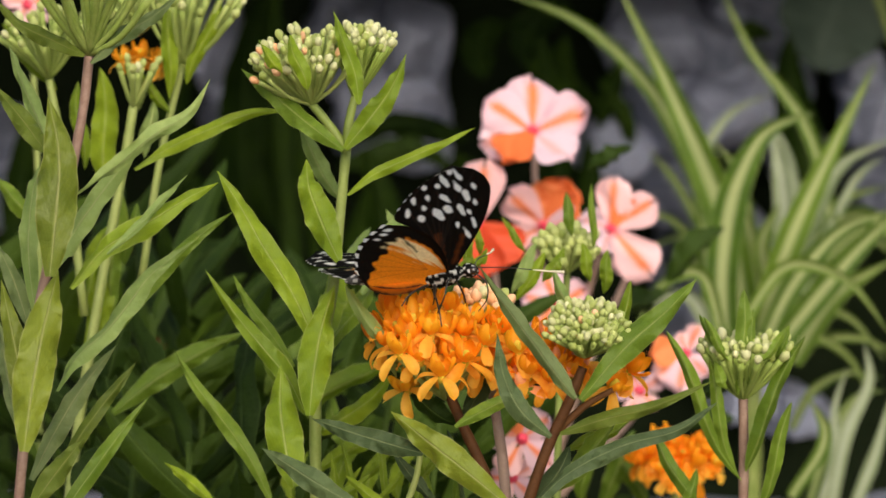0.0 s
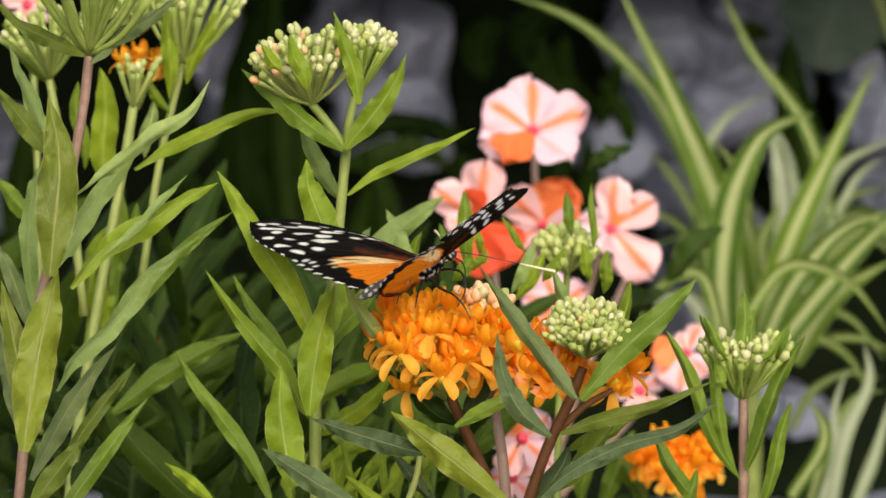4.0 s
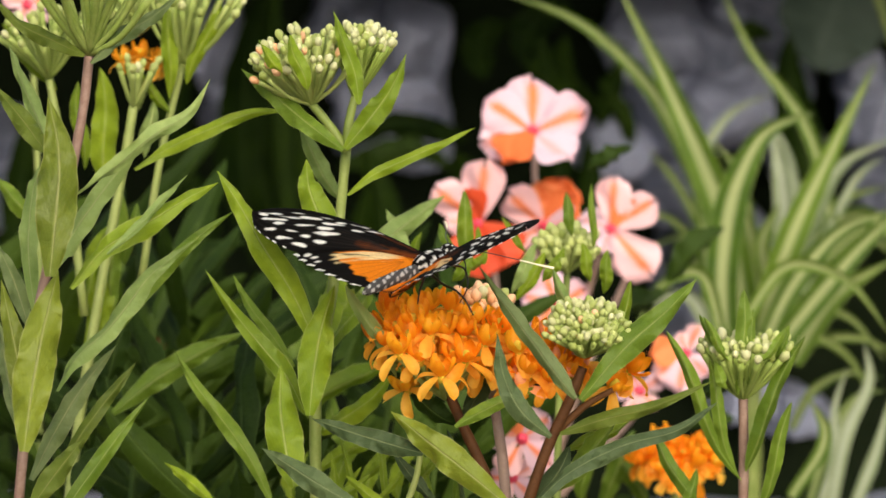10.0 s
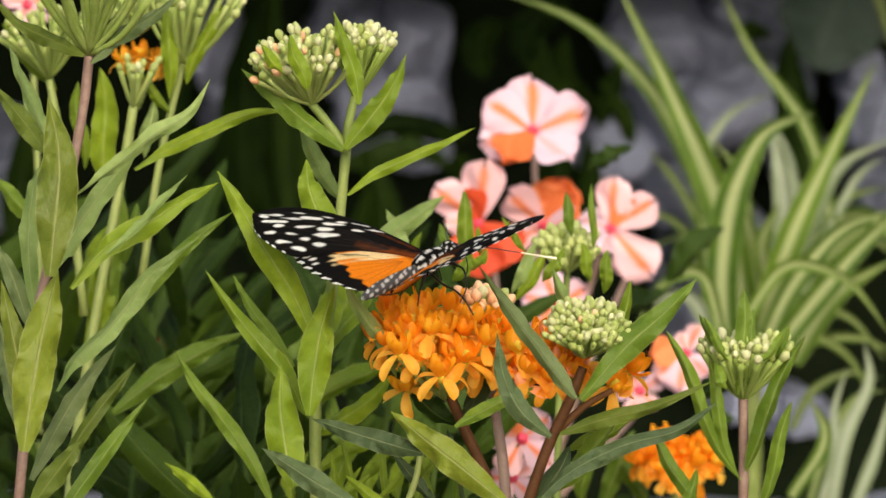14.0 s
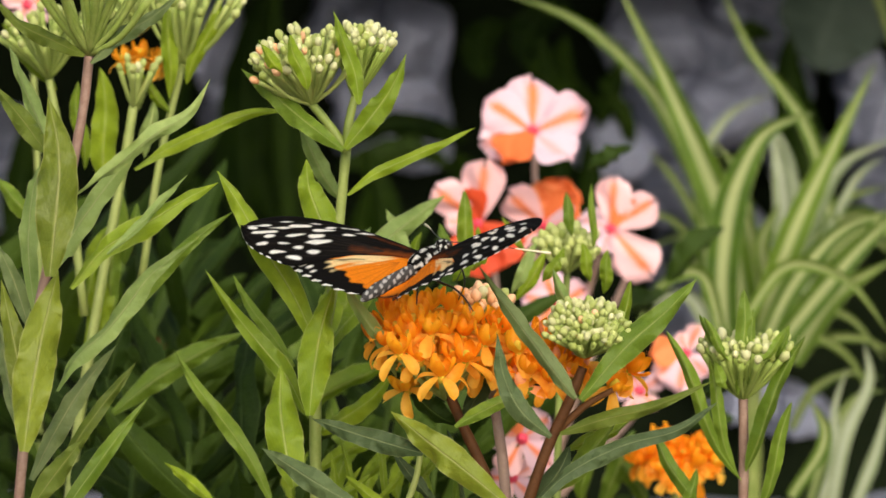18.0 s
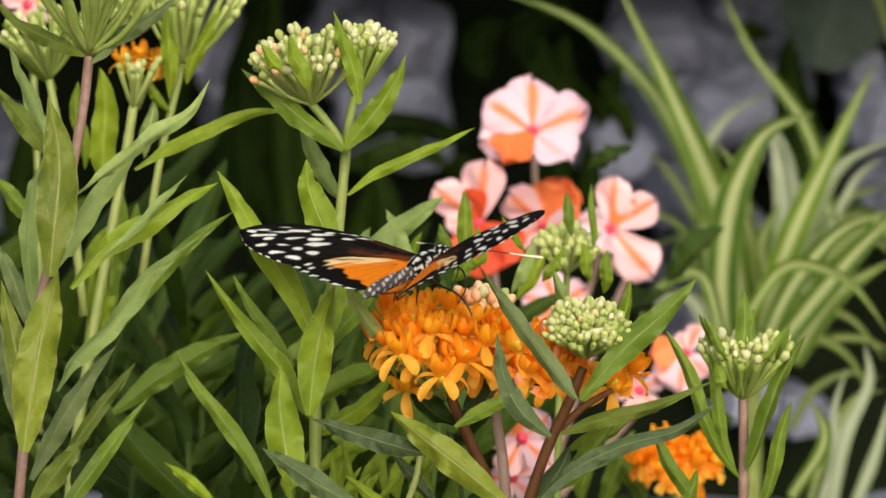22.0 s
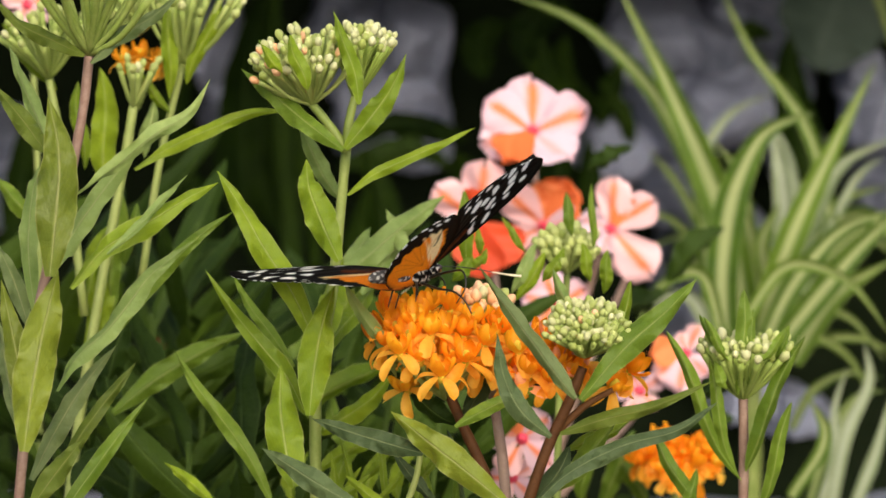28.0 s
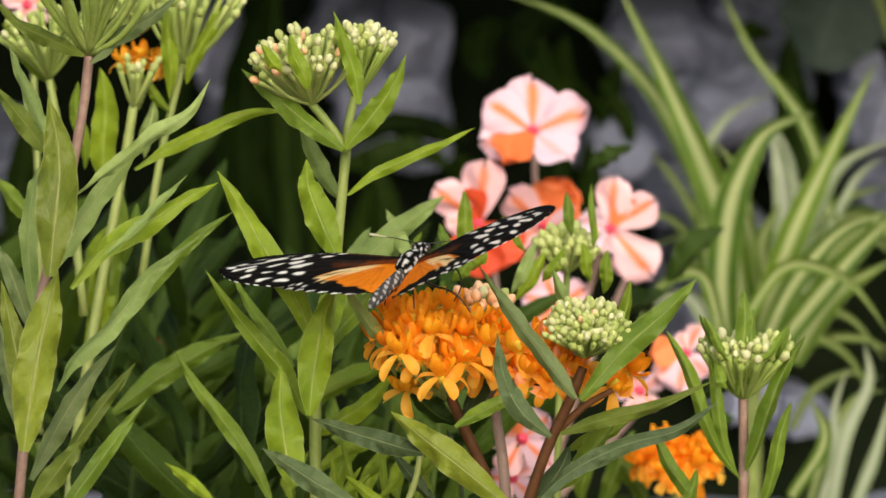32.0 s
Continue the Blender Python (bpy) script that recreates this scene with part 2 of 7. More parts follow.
def blade_mesh(name, base, tip, width, roll=0.0, bow=0.0, lean=0.0, fold=0.25, mats=(), origin=(0, 0, 0), wave=0.06, steps=24, blunt=0.72, foot=0.72, seed=0, twist=0.0, cols=9):
    """A leaf along an arc from base to tip. roll turns its face about its length (0: faces -y), bow bends it within its face, lean towards -y."""
    rnd = random.Random(seed)
    base, tip = Vector(base) - Vector(origin), Vector(tip) - Vector(origin)
    axis = tip - base
    side0 = axis.normalized().cross(Vector((0, 1, 0)))
    side0 = side0.normalized() if side0.length > 1e-4 else Vector((1, 0, 0))
    foot, blunt = foot * rnd.uniform(0.85, 1.15), blunt * rnd.uniform(0.88, 1.12)
    peak = max((s / 40) ** foot * (1 - s / 40) ** blunt for s in range(41))
    ph, ph2, k = rnd.uniform(0, 6), rnd.uniform(0, 6), rnd.uniform(2.2, 4.2)
    sway, hook = rnd.uniform(-0.03, 0.03), rnd.uniform(-0.025, 0.025)
    fold *= rnd.uniform(0.6, 1.7)
    shift = Vector((rnd.uniform(-9, 9), rnd.uniform(-9, 9), seed * 1.7))
    size = axis.length
    verts, uvs, faces = [], [], []
    for i in range(steps + 1):
        s = i / steps
        arc = 4 * s * (1 - s)
        weave = size * (sway * math.sin(6.28 * s) + hook * s * s * s)
        p = base + axis * s + side0 * (bow * arc + weave) + Vector((0, -1, 0)) * (lean * arc)
        tan = axis + side0 * (bow * 4 * (1 - 2 * s)) + Vector((0, -1, 0)) * (lean * 4 * (1 - 2 * s))
        tan.normalize()
        sd = side0 - tan * side0.dot(tan)
        sd.normalize()
        turn = Matrix.Rotation(radians(roll + twist * (s - 0.4) + 9 * math.sin(5 * s + ph2)), 3, tan)
        sd = turn @ sd
        nrm = sd.cross(tan)
        w0 = max(width * 0.5 * (max(s, 1e-4) ** foot * (1 - s) ** blunt) / peak, width * 0.035 * (1 - 0.8 * s))
        for j in range(cols):
            u = 2 * j / (cols - 1) - 1
            edge = 1 + 0.10 * noise.noise(Vector((s * 9, 3 if u > 0 else -3, 0)) + shift) + 0.06 * noise.noise(Vector((s * 30, 3 if u > 0 else -3, 5)) + shift)
            w = w0 * (edge if abs(u) > 0.5 else 1)
            ends = min(1, 3 * s) * min(1, 4 * (1 - s))
            lift = abs(u) ** 1.1 * fold * 1.35 * w + wave * width * u * abs(u) * math.sin(k * 6.28 * s + ph + (1.3 if u > 0 else 0)) * ends
            lift += width * 0.11 * ends * noise.noise(Vector((s * size * 240, u * w * 300, 2)) + shift)
            verts.append(p + sd * (w * u) + nrm * lift)
            uvs.append((j / (cols - 1), s))
    for i in range(steps):
        for j in range(cols - 1):
            a = i * cols + j
            faces.append((a, a + 1, a + cols + 1, a + cols))
    return to_mesh(name, verts, faces, mats, uvs)


LEAVES = [0]


def leaf(plant, base, tip, width, roll=0.0, bow=0.0, lean=0.004, fold=0.25, tone="fresh", twist=0.0, wave=0.14, steps=40, cols=9):
    LEAVES[0] += 1
    me = blade_mesh("leaf", base, tip, width, roll, bow, lean, fold, (TONES[tone],), base_of(plant), seed=LEAVES[0], twist=twist, wave=wave, steps=steps, cols=cols)
    return child("leaf", me, plant)


def curved_leaf(plant, pts, width, tone, roll=0.0, twist=0.0, fold=0.5, curl=0.16, foot=0.22, steps=44, cols=11):
    """A leaf whose midrib runs through pts from its base to its tip; its halves fold up from the rib and its rims undulate."""
    LEAVES[0] += 1
    rnd = random.Random(900 + LEAVES[0])
    o = base_of(plant)
    line = [p - o for p in smooth_line(pts, steps)]
    size = sum((b - a).length for a, b in zip(line, line[1:]))
    ph, ph2, k, k2 = rnd.uniform(0, 6), rnd.uniform(0, 6), rnd.uniform(2.0, 3.4), rnd.uniform(5.0, 8.0)
    shift = Vector((rnd.uniform(-9, 9), rnd.uniform(-9, 9), rnd.uniform(-9, 9)))
    verts, uvs, faces = [], [], []
    for i, p in enumerate(line):
        s = i / steps
        tan = (line[min(i + 1, steps)] - line[max(i - 1, 0)]).normalized()
        sd = tan.cross(Vector((0, 1, 0)))
        sd = sd.normalized() if sd.length > 1e-4 else Vector((1, 0, 0))
        sd = Matrix.Rotation(radians(roll + twist * (s - 0.5) + 7 * math.sin(4 * s + ph2)), 3, tan) @ sd
        nrm = sd.cross(tan)
        rise = foot + (1 - foot) * math.sin(min(1, s / 0.42) * math.pi / 2)
        fall = max(0.0, 1 - (max(0, s - 0.40) / 0.60) ** 1.7) ** 0.95
        w0 = width * 0.5 * max(rise * fall, 0.03)
        ends = min(1, 4 * s) * min(1, 5 * (1 - s))
        for j in range(cols):
            u = 2 * j / (cols - 1) - 1
            far = 3 if u > 0 else -3
            w = w0 * (1 + abs(u) ** 3 * (0.09 * noise.noise(Vector((s * 8, far, 0)) + shift) + 0.05 * noise.noise(Vector((s * size * 700, far, 5)) + shift)))
            lift = abs(u) ** 1.15 * fold * w
            lift += curl * width * u * abs(u) * ends * (math.sin(k * 6.28 * s + ph + (1.3 if u > 0 else 0)) + 0.4 * math.sin(k2 * 6.28 * s + ph2 * u))
            lift += width * 0.06 * ends * noise.noise(Vector((s * size * 260, u * w * 320, 2)) + shift)
            verts.append(p + sd * (w * u) + nrm * lift)
            uvs.append((j / (cols - 1), s))
    for i in range(steps):
        for j in range(cols - 1):
            a = i * cols + j
            faces.append((a, a + 1, a + cols + 1, a + cols))
    return child("leaf", to_mesh("leaf", verts, faces, (TONES[tone],), uvs), plant)


def tube_data(points, radii, sides=8):
    verts, faces = [], []
    pts = [Vector(p) for p in points]
    side = None
    for i, p in enumerate(pts):
        t = (pts[min(i + 1, len(pts) - 1)] - pts[max(i - 1, 0)]).normalized()
        if side is None:
            side = t.cross(Vector((0.31, 0.9, 0.2))).normalized()
        side = (side - t * side.dot(t)).normalized()
        up = t.cross(side)
        for j in range(sides):
            a = 2 * math.pi * j / sides
            verts.append(p + (side * math.cos(a) + up * math.sin(a)) * radii[i])
    for i in range(len(pts) - 1):
        for j in range(sides):
            k = (j + 1) % sides
            faces.append((i * sides + j, i * sides + k, (i + 1) * sides + k, (i + 1) * sides + j))
    faces.append(tuple(range(sides - 1, -1, -1)))
    faces.append(tuple(range((len(pts) - 1) * sides, len(pts) * sides)))
    return verts, faces


def smooth_line(pts, n):
    """n+1 points along a smooth line through pts; slopes go by the distance between them, so that it never loops."""
    pts = [Vector(p) for p in pts]
    gap = [max((q - p).length, 1e-6) for p, q in zip(pts, pts[1:])]
    slope = []
    for i in range(len(pts)):
        if i == 0:
            slope.append((pts[1] - pts[0]) / gap[0])
        elif i == len(pts) - 1:
            slope.append((pts[-1] - pts[-2]) / gap[-1])
        else:
            a, b = (pts[i] - pts[i - 1]) / gap[i - 1], (pts[i + 1] - pts[i]) / gap[i]
            slope.append((a * gap[i] + b * gap[i - 1]) / (gap[i] + gap[i - 1]))
    out = []
    for i in range(n + 1):
        f = i / n * (len(pts) - 1)
        k = min(int(f), len(pts) - 2)
        t, g = f - k, gap[k]
        h0, h1 = 2 * t ** 3 - 3 * t * t + 1, t ** 3 - 2 * t * t + t
        h2, h3 = -2 * t ** 3 + 3 * t * t, t ** 3 - t * t
        out.append(pts[k] * h0 + slope[k] * (g * h1) + pts[k + 1] * h2 + slope[k + 1] * (g * h3))
    return out


def stem(plant, pts, thick, thin=None, mat=None, name="stem"):
    o = base_of(plant)
    line = [p - o for p in smooth_line(pts, 5 * (len(pts) - 1))]
    thin = thick * 0.7 if thin is None else thin
    n = len(line) - 1
    rnd = random.Random(len(pts) * 7 + int(thick * 1e5))
    radii = [(thick + (thin - thick) * i / n) * 0.5 * rnd.uniform(0.95, 1.07) for i in range(n + 1)]
    v, f = tube_data(line, radii, 10)
    return child(name, to_mesh(name, v, f, (mat or STEM_GREEN,)), plant)


# ---- florets and buds of the milkweeds ----
def floret_mesh(seed):
    """Five petals hanging from a narrow waist, five upright pointed hoods that close to a cup, a column. z points away from the stalk."""
    verts, faces, slots = [], [], []
    rnd = random.Random(seed)
    for k in range(5):
        a = 2 * math.pi * k / 5 + rnd.uniform(-0.22, 0.22)
        ca, sa = math.cos(a), math.sin(a)
        start = len(verts)
        reach, drop, wide, side = rnd.uniform(0.0050, 0.0066), rnd.uniform(0.0026, 0.0056), rnd.uniform(0.00135, 0.0018), rnd.uniform(-0.0012, 0.0012)
        kick = rnd.uniform(0.0002, 0.0020)
        for i in range(9):
            s = i / 8
            out = 0.0007 + reach * math.sin(1.75 * s) ** 1.1
            z = 0.0006 * math.sin(3.0 * s) - drop * s ** 1.5 + kick * s ** 4
            w = wide * min(1, (0.35 + 1.5 * s)) * math.sqrt(max(0.03, 1 - max(0, (s - 0.45) / 0.56) ** 2.4))
            for u in (-1, -0.5, 0, 0.5, 1):
                r, t = out + 0.0004 * u * u * s, w * u + side * s * s
                verts.append((r * ca - t * sa, r * sa + t * ca, z + 0.0004 * u * u))
        for i in range(8):
            for j in range(4):
                b = start + i * 5 + j
                faces.append((b, b + 1, b + 6, b + 5))
                slots.append(0)
        # hood: a pointed scoop standing up, its edges meeting those beside it
        a += math.pi / 5 + rnd.uniform(-0.12, 0.12)
        ca, sa = math.cos(a), math.sin(a)
        start = len(verts)
        tall, flare = rnd.uniform(0.0044, 0.0066), rnd.uniform(-0.0006, 0.0022)
        for i in range(10):
            s = i / 9
            r0 = 0.0009 + 0.0022 * math.sin(2.35 * s) ** 0.9 + flare * s * s
            z = 0.0004 + tall * s
            w = 0.00150 * min(1, 0.35 + 1.9 * s) * math.sqrt(max(0.015, 1 - max(0, (s - 0.35) / 0.67) ** 2))
            for u in (-1, -0.6, 0, 0.6, 1):
                r = r0 - 0.0010 * u * u * (1 - 0.3 * s)
                verts.append((r * ca - w * u * sa, r * sa + w * u * ca, z))
        for i in range(9):
            for j in range(4):
                b = start + i * 5 + j
                faces.append((b, b + 1, b + 6, b + 5))
                slots.append(1)
    col_v, col_f = tube_data([(0, 0, -0.0014), (0, 0, -0.0003), (0, 0, 0.0008), (0, 0, 0.0030), (0, 0, 0.0034)], [0.0006, 0.0010, 0.0009, 0.0008, 0.0004], 8)
    n = len(verts)
    verts += col_v
    faces += [tuple(i + n for i in f) for f in col_f]
    slots += [2] * len(col_f)
    return verts, faces, slots


FLORETS, FLORETS_PEACH = [], []
for shape in range(6):
    FV, FF, FS = floret_mesh(40 + shape)
    FLORETS.append(to_mesh("floret", FV, FF, (PETAL_ORANGE, HOOD_ORANGE, WAIST), None, FS))
    FLORETS_PEACH.append(to_mesh("floret_peach", FV, FF, (PETAL_PEACH, PETAL_PEACH, BUD_WHITE), None, FS))


def bud_mesh(name, mat, tall=0.0040, wide=0.00150):
    """A closed bud: five rounded ridges, blunt on top."""
    verts, faces = [], []
    sides, rows = 10, 7
    for i in range(rows + 1):
        s = i / rows
        r = wide * max(0.08, math.sin(math.pi * (0.12 + 0.84 * s)) ** 0.7) * (0.75 + 0.35 * s)
        for j in range(sides):
            a = 2 * math.pi * j / sides
            q = r * (1 + 0.16 * math.cos(5 * a) * (0.4 + 0.6 * s))
            verts.append((q * math.cos(a), q * math.sin(a), tall * s))
    for i in range(rows):
        for j in range(sides):
            k = (j + 1) % sides
            faces.append((i * sides + j, i * sides + k, (i + 1) * sides + k, (i + 1) * sides + j))
    faces.append(tuple(range(sides - 1, -1, -1)))
    faces.append(tuple(range(rows * sides, (rows + 1) * sides)))
    return to_mesh(name, verts, faces, (mat,))


BUDS = [bud_mesh("bud", BUD), bud_mesh("bud_cream", BUD_WHITE), bud_mesh("bud_peach", BUD_PEACH), bud_mesh("bud_orange", PETAL_ORANGE, 0.0085, 0.0027)]


def umbel(plant, foot, aim, radius, count, spread, kind="bud", seed=1, squash=1.0, mix=(1, 0, 0), scale=1.0, mat=None, thick=0.0013, flat=0.0):
    """An umbel: stalks fan from foot about the direction aim; each ends in a bud or a floret at the given radius."""
    rnd = random.Random(seed)
    o = base_of(plant)
    foot = Vector(foot)
    aim = Vector(aim).normalized()
    q = aim.to_track_quat("Z", "Y")
    verts, faces, ends = [], [], []
    for i in range(count):
        c = 1 - (i + 0.5) / count * (1 - math.cos(radians(spread)))
        th = math.acos(c) + rnd.uniform(-0.11, 0.11)
        ph = i * 2.39996 + rnd.uniform(-0.25, 0.25)
        r = radius * (rnd.uniform(0.80, 1.05) if kind == "bud" else rnd.uniform(0.9, 1.08))
        r /= max(0.45, math.cos(th)) ** flat
        d = q @ Vector((math.sin(th) * math.cos(ph) * squash, math.sin(th) * math.sin(ph) * squash, math.cos(th)))
        end = foot + d * r
        bend = foot + d * r * 0.5 + aim * r * (rnd.uniform(-0.10, 0.02) if kind == "bud" else rnd.uniform(0.04, 0.20)) + Vector((rnd.uniform(-1, 1), rnd.uniform(-1, 1), 0)) * r * 0.035
        line = smooth_line([foot, bend, end], 6)
        v, f = tube_data([p - o for p in line], [thick * 0.5 * (1.0 + (0.45 * (k / 6) ** 3 if kind == "bud" else -0.2 * k / 6)) for k in range(7)], 6)
        n = len(verts)
        verts += v
        faces += [tuple(a + n for a in g) for g in f]
        ends.append((end - o, (line[-1] - line[-2]).normalized(), rnd.uniform(0, 360), rnd.random(), rnd.uniform(0.68, 1.18) if kind == "bud" else rnd.uniform(0.85, 1.12)))
    head = child("flower_head", to_mesh("flower_head", verts, faces, (mat or PEDICEL,)), plant)
    for p, d, spin, pick, size in ends:
        if kind != "bud":
            d = (d * 0.55 + Vector((0, -0.12, 0.8))).normalized()
        m = Matrix.Translation(p) @ d.to_track_quat("Z", "Y").to_matrix().to_4x4() @ Matrix.Rotation(radians(spin), 4, "Z") @ Matrix.Scale(size * scale, 4)
        if kind == "bud":
            me = BUDS[0] if pick < mix[0] else BUDS[1] if pick < mix[0] + mix[1] else BUDS[2]
            child("bud", me, head, m)
        else:
            child("floret", (FLORETS_PEACH if pick < mix[2] else FLORETS)[int(spin) % 6], head, m)
    return head


def floret_at(head, plant, p, aim, spin=0.0, scale=1.0, foot=None, opened=True):
    """One floret, or a fat closed bud, at p on its own thin stalk from foot."""
    o, aim = base_of(plant), Vector(aim).normalized()
    if foot is not None:
        a, b = Vector(foot) - o, Vector(p) - o
        v, f = tube_data(smooth_line([a, (a + b) / 2 - aim * 0.002, b - aim * 0.001], 8), [0.0007] * 9, 6)
        child("stalk", to_mesh("stalk", v, f, (PEDICEL,)), head)
    m = Matrix.Translation(Vector(p) - base_of(plant)) @ Vector(aim).normalized().to_track_quat("Z", "Y").to_matrix().to_4x4() @ Matrix.Rotation(radians(spin), 4, "Z") @ Matrix.Scale(scale, 4)
    return child("floret", FLORETS[int(spin) % 6], head, m) if opened else child("bud", BUDS[3], head, m)


# ---- setting: soil, stone bank ----
def ground():
    bm = bmesh.new()
    n = 60
    grid = []
    for i in range(n + 1):
        row = []
        for j in range(n + 1):
            fx, fy = 2 * i / n - 1, 2 * j / n - 1
            x, y = 400 * fx * abs(fx) ** 3, 1.2 + 400 * fy * abs(fy) ** 3
            near = 1 / (1 + (x * x + (y - 1.2) ** 2) / 9)
            row.append(bm.verts.new((x, y, 0.03 * near * noise.noise((x * 3, y * 3, 0)) + 0.008 * near * noise.noise((x * 14, y * 14, 3)))))
        grid.append(row)
    for i in range(n):
        for j in range(n):
            bm.faces.new((grid[i][j], grid[i + 1][j], grid[i + 1][j + 1], grid[i][j + 1]))
    me = bpy.data.meshes.new("ground")
    bm.to_mesh(me)
    bm.free()
    me.materials.append(SOIL)
    return tagged(new("ground", me), "dark bare garden soil under the plants", "ground", kind="structure")


def stone_mesh(seed, w, d, h):
    bm = bmesh.new()
    bmesh.ops.create_icosphere(bm, subdivisions=3, radius=1.0)
    for v in bm.verts:
        p = v.co.copy()
        k = 0.62
        q = Vector((math.copysign(abs(p.x) ** k, p.x), math.copysign(abs(p.y) ** k, p.y), math.copysign(abs(p.z) ** k, p.z)))
        q *= 1 + 0.26 * noise.noise(p * 1.7 + Vector((seed * 3.1, 0, 0))) + 0.09 * noise.noise(p * 5 + Vector((0, seed * 2.3, 0)))
        v.co = Vector((q.x * w / 2, q.y * d / 2, q.z * h / 2))
    me = bpy.data.meshes.new("stone")
    bm.to_mesh(me)
    bm.free()
    me.materials.append(STONE)
    return me


STONES_LEFT = [(-0.052, 0.409, 0.069, 0.054), (-0.022, 0.405, 0.046, 0.056), (-0.034, 0.373, 0.076, 0.054), (-0.050, 0.350, 0.034, 0.036), (-0.018, 0.352, 0.046, 0.038), (-0.141, 0.405, 0.024, 0.050), (-0.143, 0.362, 0.020, 0.036), (-0.273, 0.334, 0.033, 0.04), (-0.277, 0.303, 0.029, 0.033)]
STONES_RIGHT = [(0.116, 0.398, 0.030, 0.034), (0.136, 0.412, 0.062, 0.04), (0.165, 0.393, 0.072, 0.051), (0.198, 0.409, 0.065, 0.043), (0.174, 0.362, 0.076, 0.051), (0.205, 0.373, 0.051, 0.054), (0.143, 0.368, 0.054, 0.043), (0.111, 0.328, 0.054, 0.043), (0.136, 0.32, 0.043, 0.051), (0.276, 0.359, 0.047, 0.054), (0.279, 0.316, 0.04, 0.047), (0.261, 0.384, 0.029, 0.036), (0.176, 0.273, 0.062, 0.051), (0.165, 0.232, 0.054, 0.047), (0.198, 0.255, 0.051, 0.047), (0.218, 0.168, 0.04, 0.029), (0.187, 0.18, 0.043, 0.033), (0.223, 0.337, 0.04, 0.043)]


def stone_bank():
    """A dry bank of rough grey stones behind the plants, shaded gaps painted near-black."""
    rnd = random.Random(5)
    v, f = [], []
    nx, nz = 40, 16
    for i in range(nx + 1):
        for j in range(nz + 1):
            x, z = -1.3 + 2.6 * i / nx, -0.05 + 1.05 * j / nz
            v.append((x, 1.98 + 0.03 * noise.noise((x * 6, z * 6, 1)) + 0.1 * z, z))
    for i in range(nx):
        for j in range(nz):
            a = i * (nz + 1) + j
            f.append((a, a + nz + 1, a + nz + 2, a + 1))
    wall = tagged(new("wall_bank", to_mesh("wall_bank", v, f, (BANK_SHADE,))), "bank set with rough grey stones, the shade between them put into its colour", "wall", kind="structure")
    def lay_stone(x, z, w, h, out):
        ob = child("stone", stone_mesh(rnd.random() * 50, w, 0.13, h), wall)
        ob.matrix_basis = pose(x, 1.95 + 0.1 * z - out + rnd.uniform(-0.02, 0.02), z, rnd.uniform(-12, 12), rnd.uniform(-24, 24), rnd.uniform(-10, 10))
    # the face above the plants: stones stand apart, painted shade between them
    for x, z, w, h in STONES_LEFT + STONES_RIGHT:
        lay_stone(x, z, w, h, 0.0)
    # foot of the bank, and its ends and top beyond the planting
    z = -0.02
    while z < 0.98:
        h = rnd.uniform(0.07, 0.13)
        x = -1.2 + rnd.uniform(0, 0.1)
        while x < 1.2:
            w = rnd.uniform(0.10, 0.24)
            if z + h < 0.14 or abs(x + w / 2) > 0.42 or z > 0.50:
                lay_stone(x + w / 2, z + h / 2, w * 0.97, h * 0.95, 0.0)
            x += w + rnd.uniform(0.0, 0.02)
        z += h
    return wall


def ledge():
    """Unseen overhang added over the bank to keep the stones below in shade."""
    v, f = [], []
    rows = [(2.25, 0.58), (1.52, 0.56), (1.42, 0.60), (1.45, 0.70), (1.70, 0.76), (2.25, 0.78)]
    nx = 48
    for i in range(nx + 1):
        x = -1.3 + 2.6 * i / nx
        for y, z in rows:
            v.append((x, y + 0.05 * noise.noise((x * 5, z * 9, 2)), z + 0.03 * noise.noise((x * 7, y * 5, 4))))
    for i in range(nx):
        for j in range(len(rows)):
            k = (j + 1) % len(rows)
            a, b = i * len(rows), (i + 1) * len(rows)
            f.append((a + j, b + j, b + k, a + k))
    f.append(tuple(range(len(rows))))
    f.append(tuple(range(nx * len(rows) + len(rows) - 1, nx * len(rows) - 1, -1)))
    return tagged(new("wall_ledge", to_mesh("wall_ledge", v, f, (STONE,))), "unseen rough grey stone overhang added to shade the bank", "wall", kind="structure")


ground()
stone_bank()
ledge()

# ---- milkweeds in the foreground ----

tall_plant = plant_at("milkweed", -0.104, 0.757, 0.0, "tall milkweed with mauve stem, narrow yellow-green leaves and budding top", "plant", "milkweeds")
stem(tall_plant, [(-0.104, 0.757, 0.0), (-0.1043, 0.7540, 0.2321), (-0.1045, 0.7520, 0.4219), (-0.1027, 0.7555, 0.4418), (-0.1003, 0.7599, 0.4664), (-0.0961, 0.7633, 0.4856), (-0.0916, 0.7664, 0.5033), (-0.0884, 0.7693, 0.5198), (-0.0870, 0.7715, 0.5321)], 0.0028, 0.0024, STEM_MAUVE)
curved_leaf(tall_plant, [(-0.0911, 0.7654, 0.4976), (-0.0814, 0.7696, 0.5043), (-0.0706, 0.7741, 0.5128), (-0.0638, 0.7778, 0.5165), (-0.0581, 0.7824, 0.5252)], 0.0044, "pale", 20, -70)
curved_leaf(tall_plant, [(-0.0812, 0.8210, 0.4965), (-0.0723, 0.8250, 0.5017), (-0.0605, 0.8289, 0.5067), (-0.0502, 0.8325, 0.5100), (-0.0417, 0.8356, 0.5102)], 0.0040, "fresh", -15, 20)
